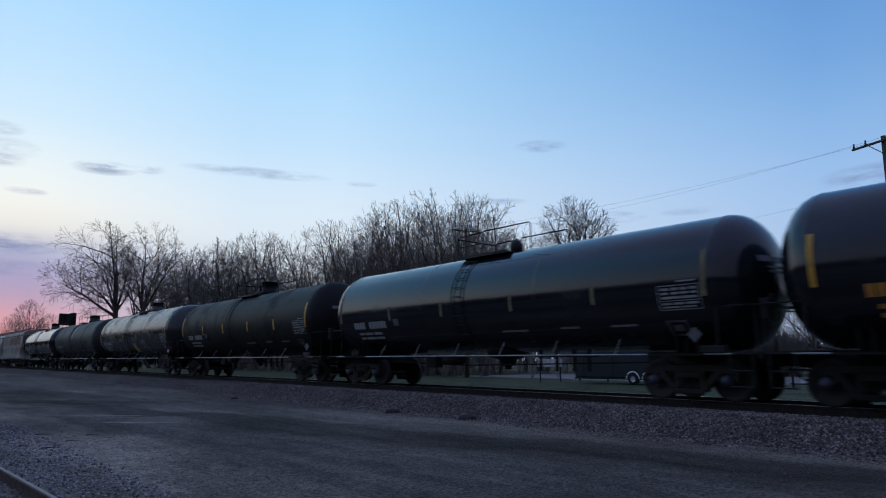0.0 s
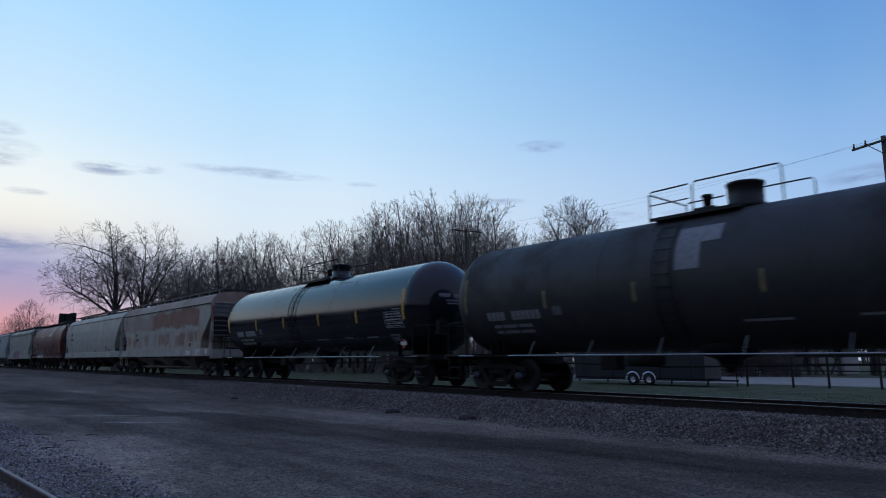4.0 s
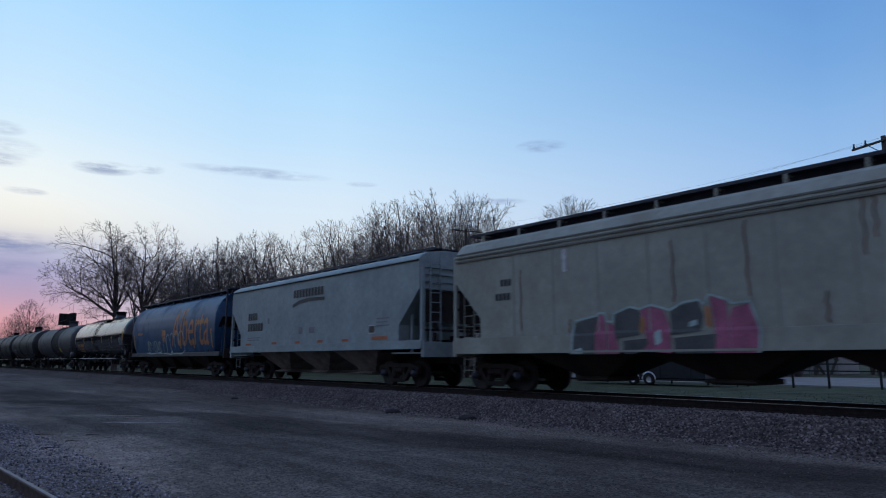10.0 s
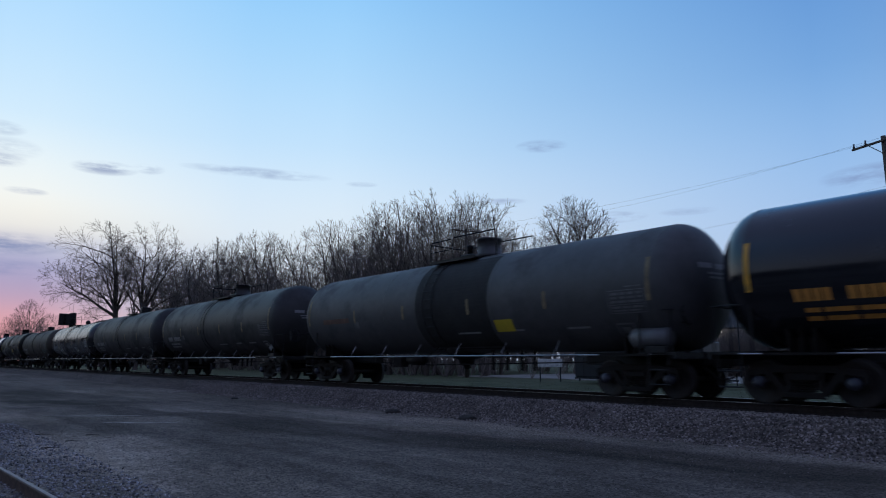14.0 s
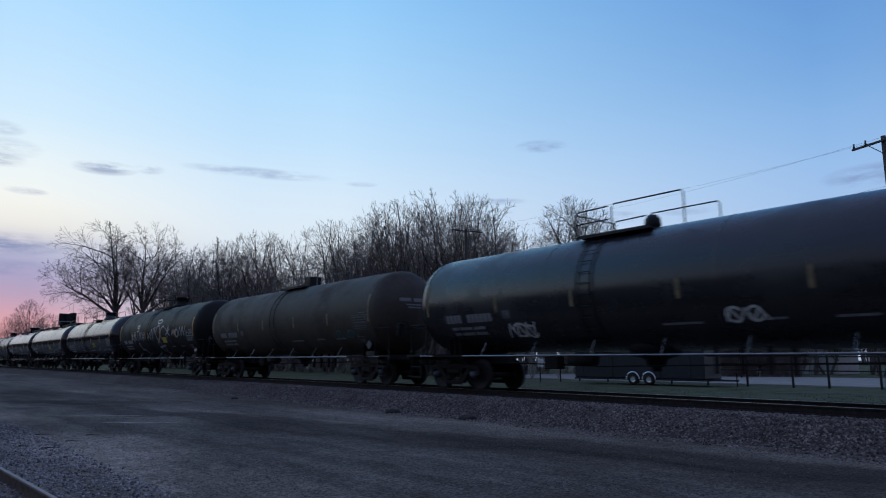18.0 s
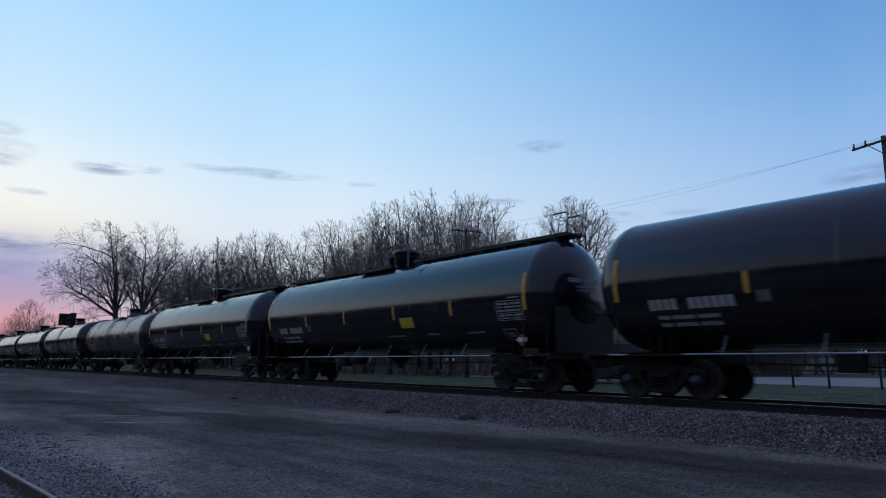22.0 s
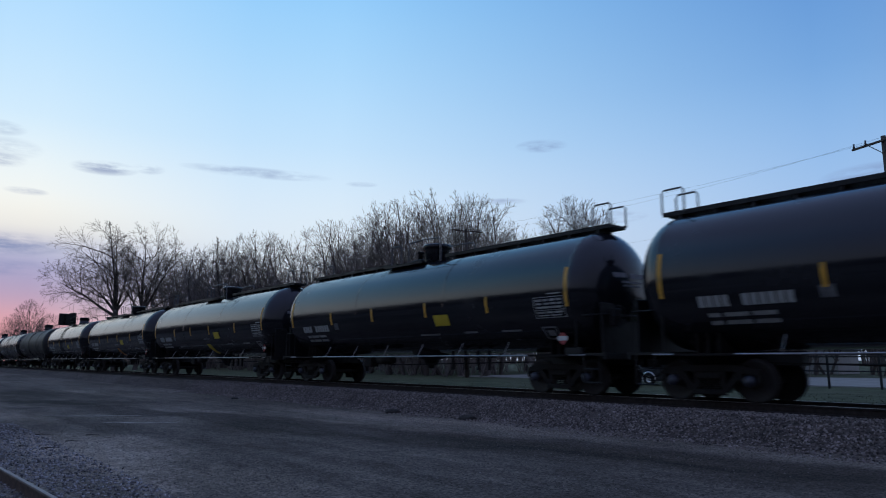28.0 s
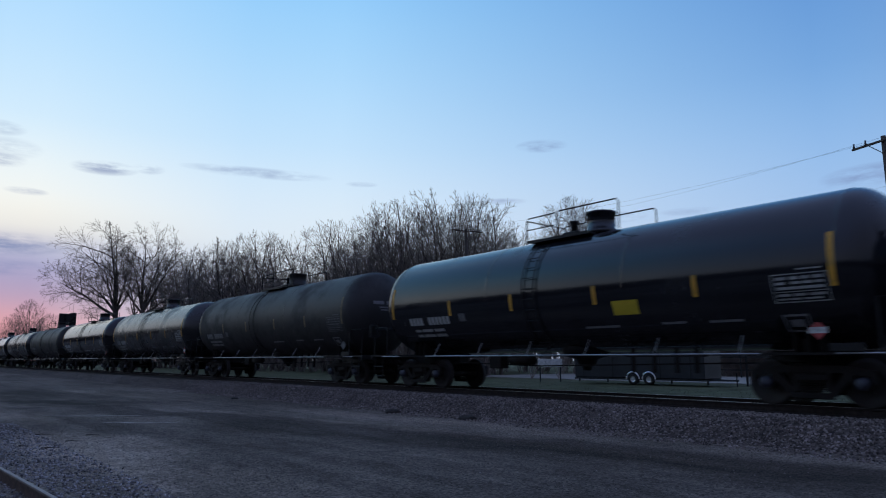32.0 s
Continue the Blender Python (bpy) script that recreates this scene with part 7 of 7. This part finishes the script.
def wire(a, b, sag):
    a, b = Vector(a), Vector(b)
    pts = [a.lerp(b, i / 18) + Vector((0, 0, -4 * sag * (i / 18) * (1 - i / 18))) for i in range(19)]
    ob = solid("wire", lambda bm: tube(bm, pts, 0.0045, 4), M["wire"], "thin overhead line between the poles", "wire", group="overhead wires")
    return ob


wire((-10.6, 35.3, 11.15), (-42.50, 37.32, 12.20), 0.5)
wire((-8.0, 34.3, 11.15), (-41.90, 39.32, 12.20), 0.7)
wire((-9.31, 34.67, 8.82), (-42.20, 38.22, 9.30), 0.7)
wire((-10.6, 35.3, 11.15), (26.0, 22.0, 11.6), 0.9)
wire((-8.0, 34.3, 11.15), (27.5, 23.3, 11.6), 0.9)
wire((-9.31, 34.67, 8.82), (26.8, 22.6, 9.2), 0.9)


# ---------------------------------------------------------------- small things on the yard
siding = tagged(new("siding_track"), "old siding rails half sunk in the gravel", "railway track", kind="structure")
for k, off in enumerate((0.0, -1.5)):
    r = part("rail", ("siding_rail",), lambda bm: rail_section(bm, -110, 16, 0), M["rusty_rail"], siding, (-7.97, 1.56 + off, -0.50), "rusty siding rail", turn=0.058)
    part("rail_head", ("siding_head",), lambda bm: box(bm, -110, 16, -0.022, 0.022, 0.0005, 0.003), M["dull_head"], r, (0, 0, 0))
    part("joint_bar", ("joint",), lambda bm: (box(bm, -0.35, 0.35, 0.014, 0.035, -0.13, -0.05, 0.006), [lathe_bolt(bm, x) for x in (-0.25, -0.08, 0.08, 0.25)]), M["rusty_rail"], r, (-0.9, 0, 0))

for a, b, w in (((-21.9, 3.6), (-19.9, 6.0), 0.10), ((-18.5, 4.5), (-17.3, 5.9), 0.12)):
    d = Vector((b[0] - a[0], b[1] - a[1], 0))
    n = Vector((-d.y, d.x, 0)).normalized() * w

    def strip(bm):
        vs = []
        for i in range(13):
            t = i / 12
            c = Vector((a[0], a[1], 0)) + d * t + n * 0.4 * math.sin(t * 9)
            ww = (0.35 + 0.65 * math.sin(math.pi * t)) * (1 + 0.25 * math.sin(t * 23))
            vs.append([bm.verts.new((c.x + s * n.x * ww, c.y + s * n.y * ww, ground_height(c.x, c.y) + 0.012)) for s in (-1, 1)])
        for u, v in zip(vs, vs[1:]):
            bm.faces.new((u[0], v[0], v[1], u[1]))
    ob = solid("gravel_strip", strip, M["pale_gravel"], "thin pale streak of washed stone on the yard", "gravel strip")


def stick(x, y, length, turn):
    ob = solid("stick", lambda bm: tube(bm, [(-length / 2, 0, 0.02), (-length * 0.1, 0.02, 0.03), (length * 0.2, -0.02, 0.025), (length / 2, 0.03, 0.02)], 0.011, 5, 0.005), M["bark"], "short dark broken stick lying on the gravel", "stick", group="sticks on the yard")
    ob.matrix_world = pose(x, y, ground_height(x, y), 0, 0, turn)


for x, y, l, t in ((-16.4, 2.84, 0.3, 60), (-14.7, 3.07, 0.3, 50), (-14.5, 2.21, 0.22, 30), (-13.8, 2.5, 0.25, 75), (-15.6, 3.6, 0.25, 55)):
    stick(x, y, l, t)


def clod(x, y, s, label):
    rnd = random.Random(int(x * 10))

    def build(bm):
        bmesh.ops.create_icosphere(bm, subdivisions=2, radius=1)
        for v in bm.verts:
            k = 1 + 0.28 * noise.noise(v.co * 2.1 + Vector((x, y, 0)))
            v.co = Vector((v.co.x * s * 1.5 * k, v.co.y * s * k, v.co.z * s * 0.55 * k))
    ob = solid("clod", build, M["tie"], label, "debris", group="dark lumps by the ballast")
    ob.matrix_world = pose(x, y, ground_height(x, y) + s * 0.25, 0, 0, 40)


clod(-16.4, 11.9, 0.17, "dark lump of earth at the ballast edge")
clod(-13.3, 12.1, 0.17, "dark lump of earth at the ballast edge")
clod(-26.5, 11.3, 0.10, "small dark stone beside the ballast")


# ---------------------------------------------------------------- motion
def motions():
    turn = SPEED / 0.457
    for car, x in CARS:
        walk(car, [(t, pose(x + SPEED * t, TRACK_Y, 0)) for t in (0, 8, 16, 24, 32)])
    first = WHEELSETS[0]
    walk(first, [(i / 30, Matrix.Rotation(turn * i / 30, 4, "Y")) for i in range(961)])
    for w in WHEELSETS[1:]:
        w.rotation_mode = "QUATERNION"
        w.animation_data_create()
        w.animation_data.action = first.animation_data.action
        w.animation_data.action_slot = first.animation_data.action_slot


motions()
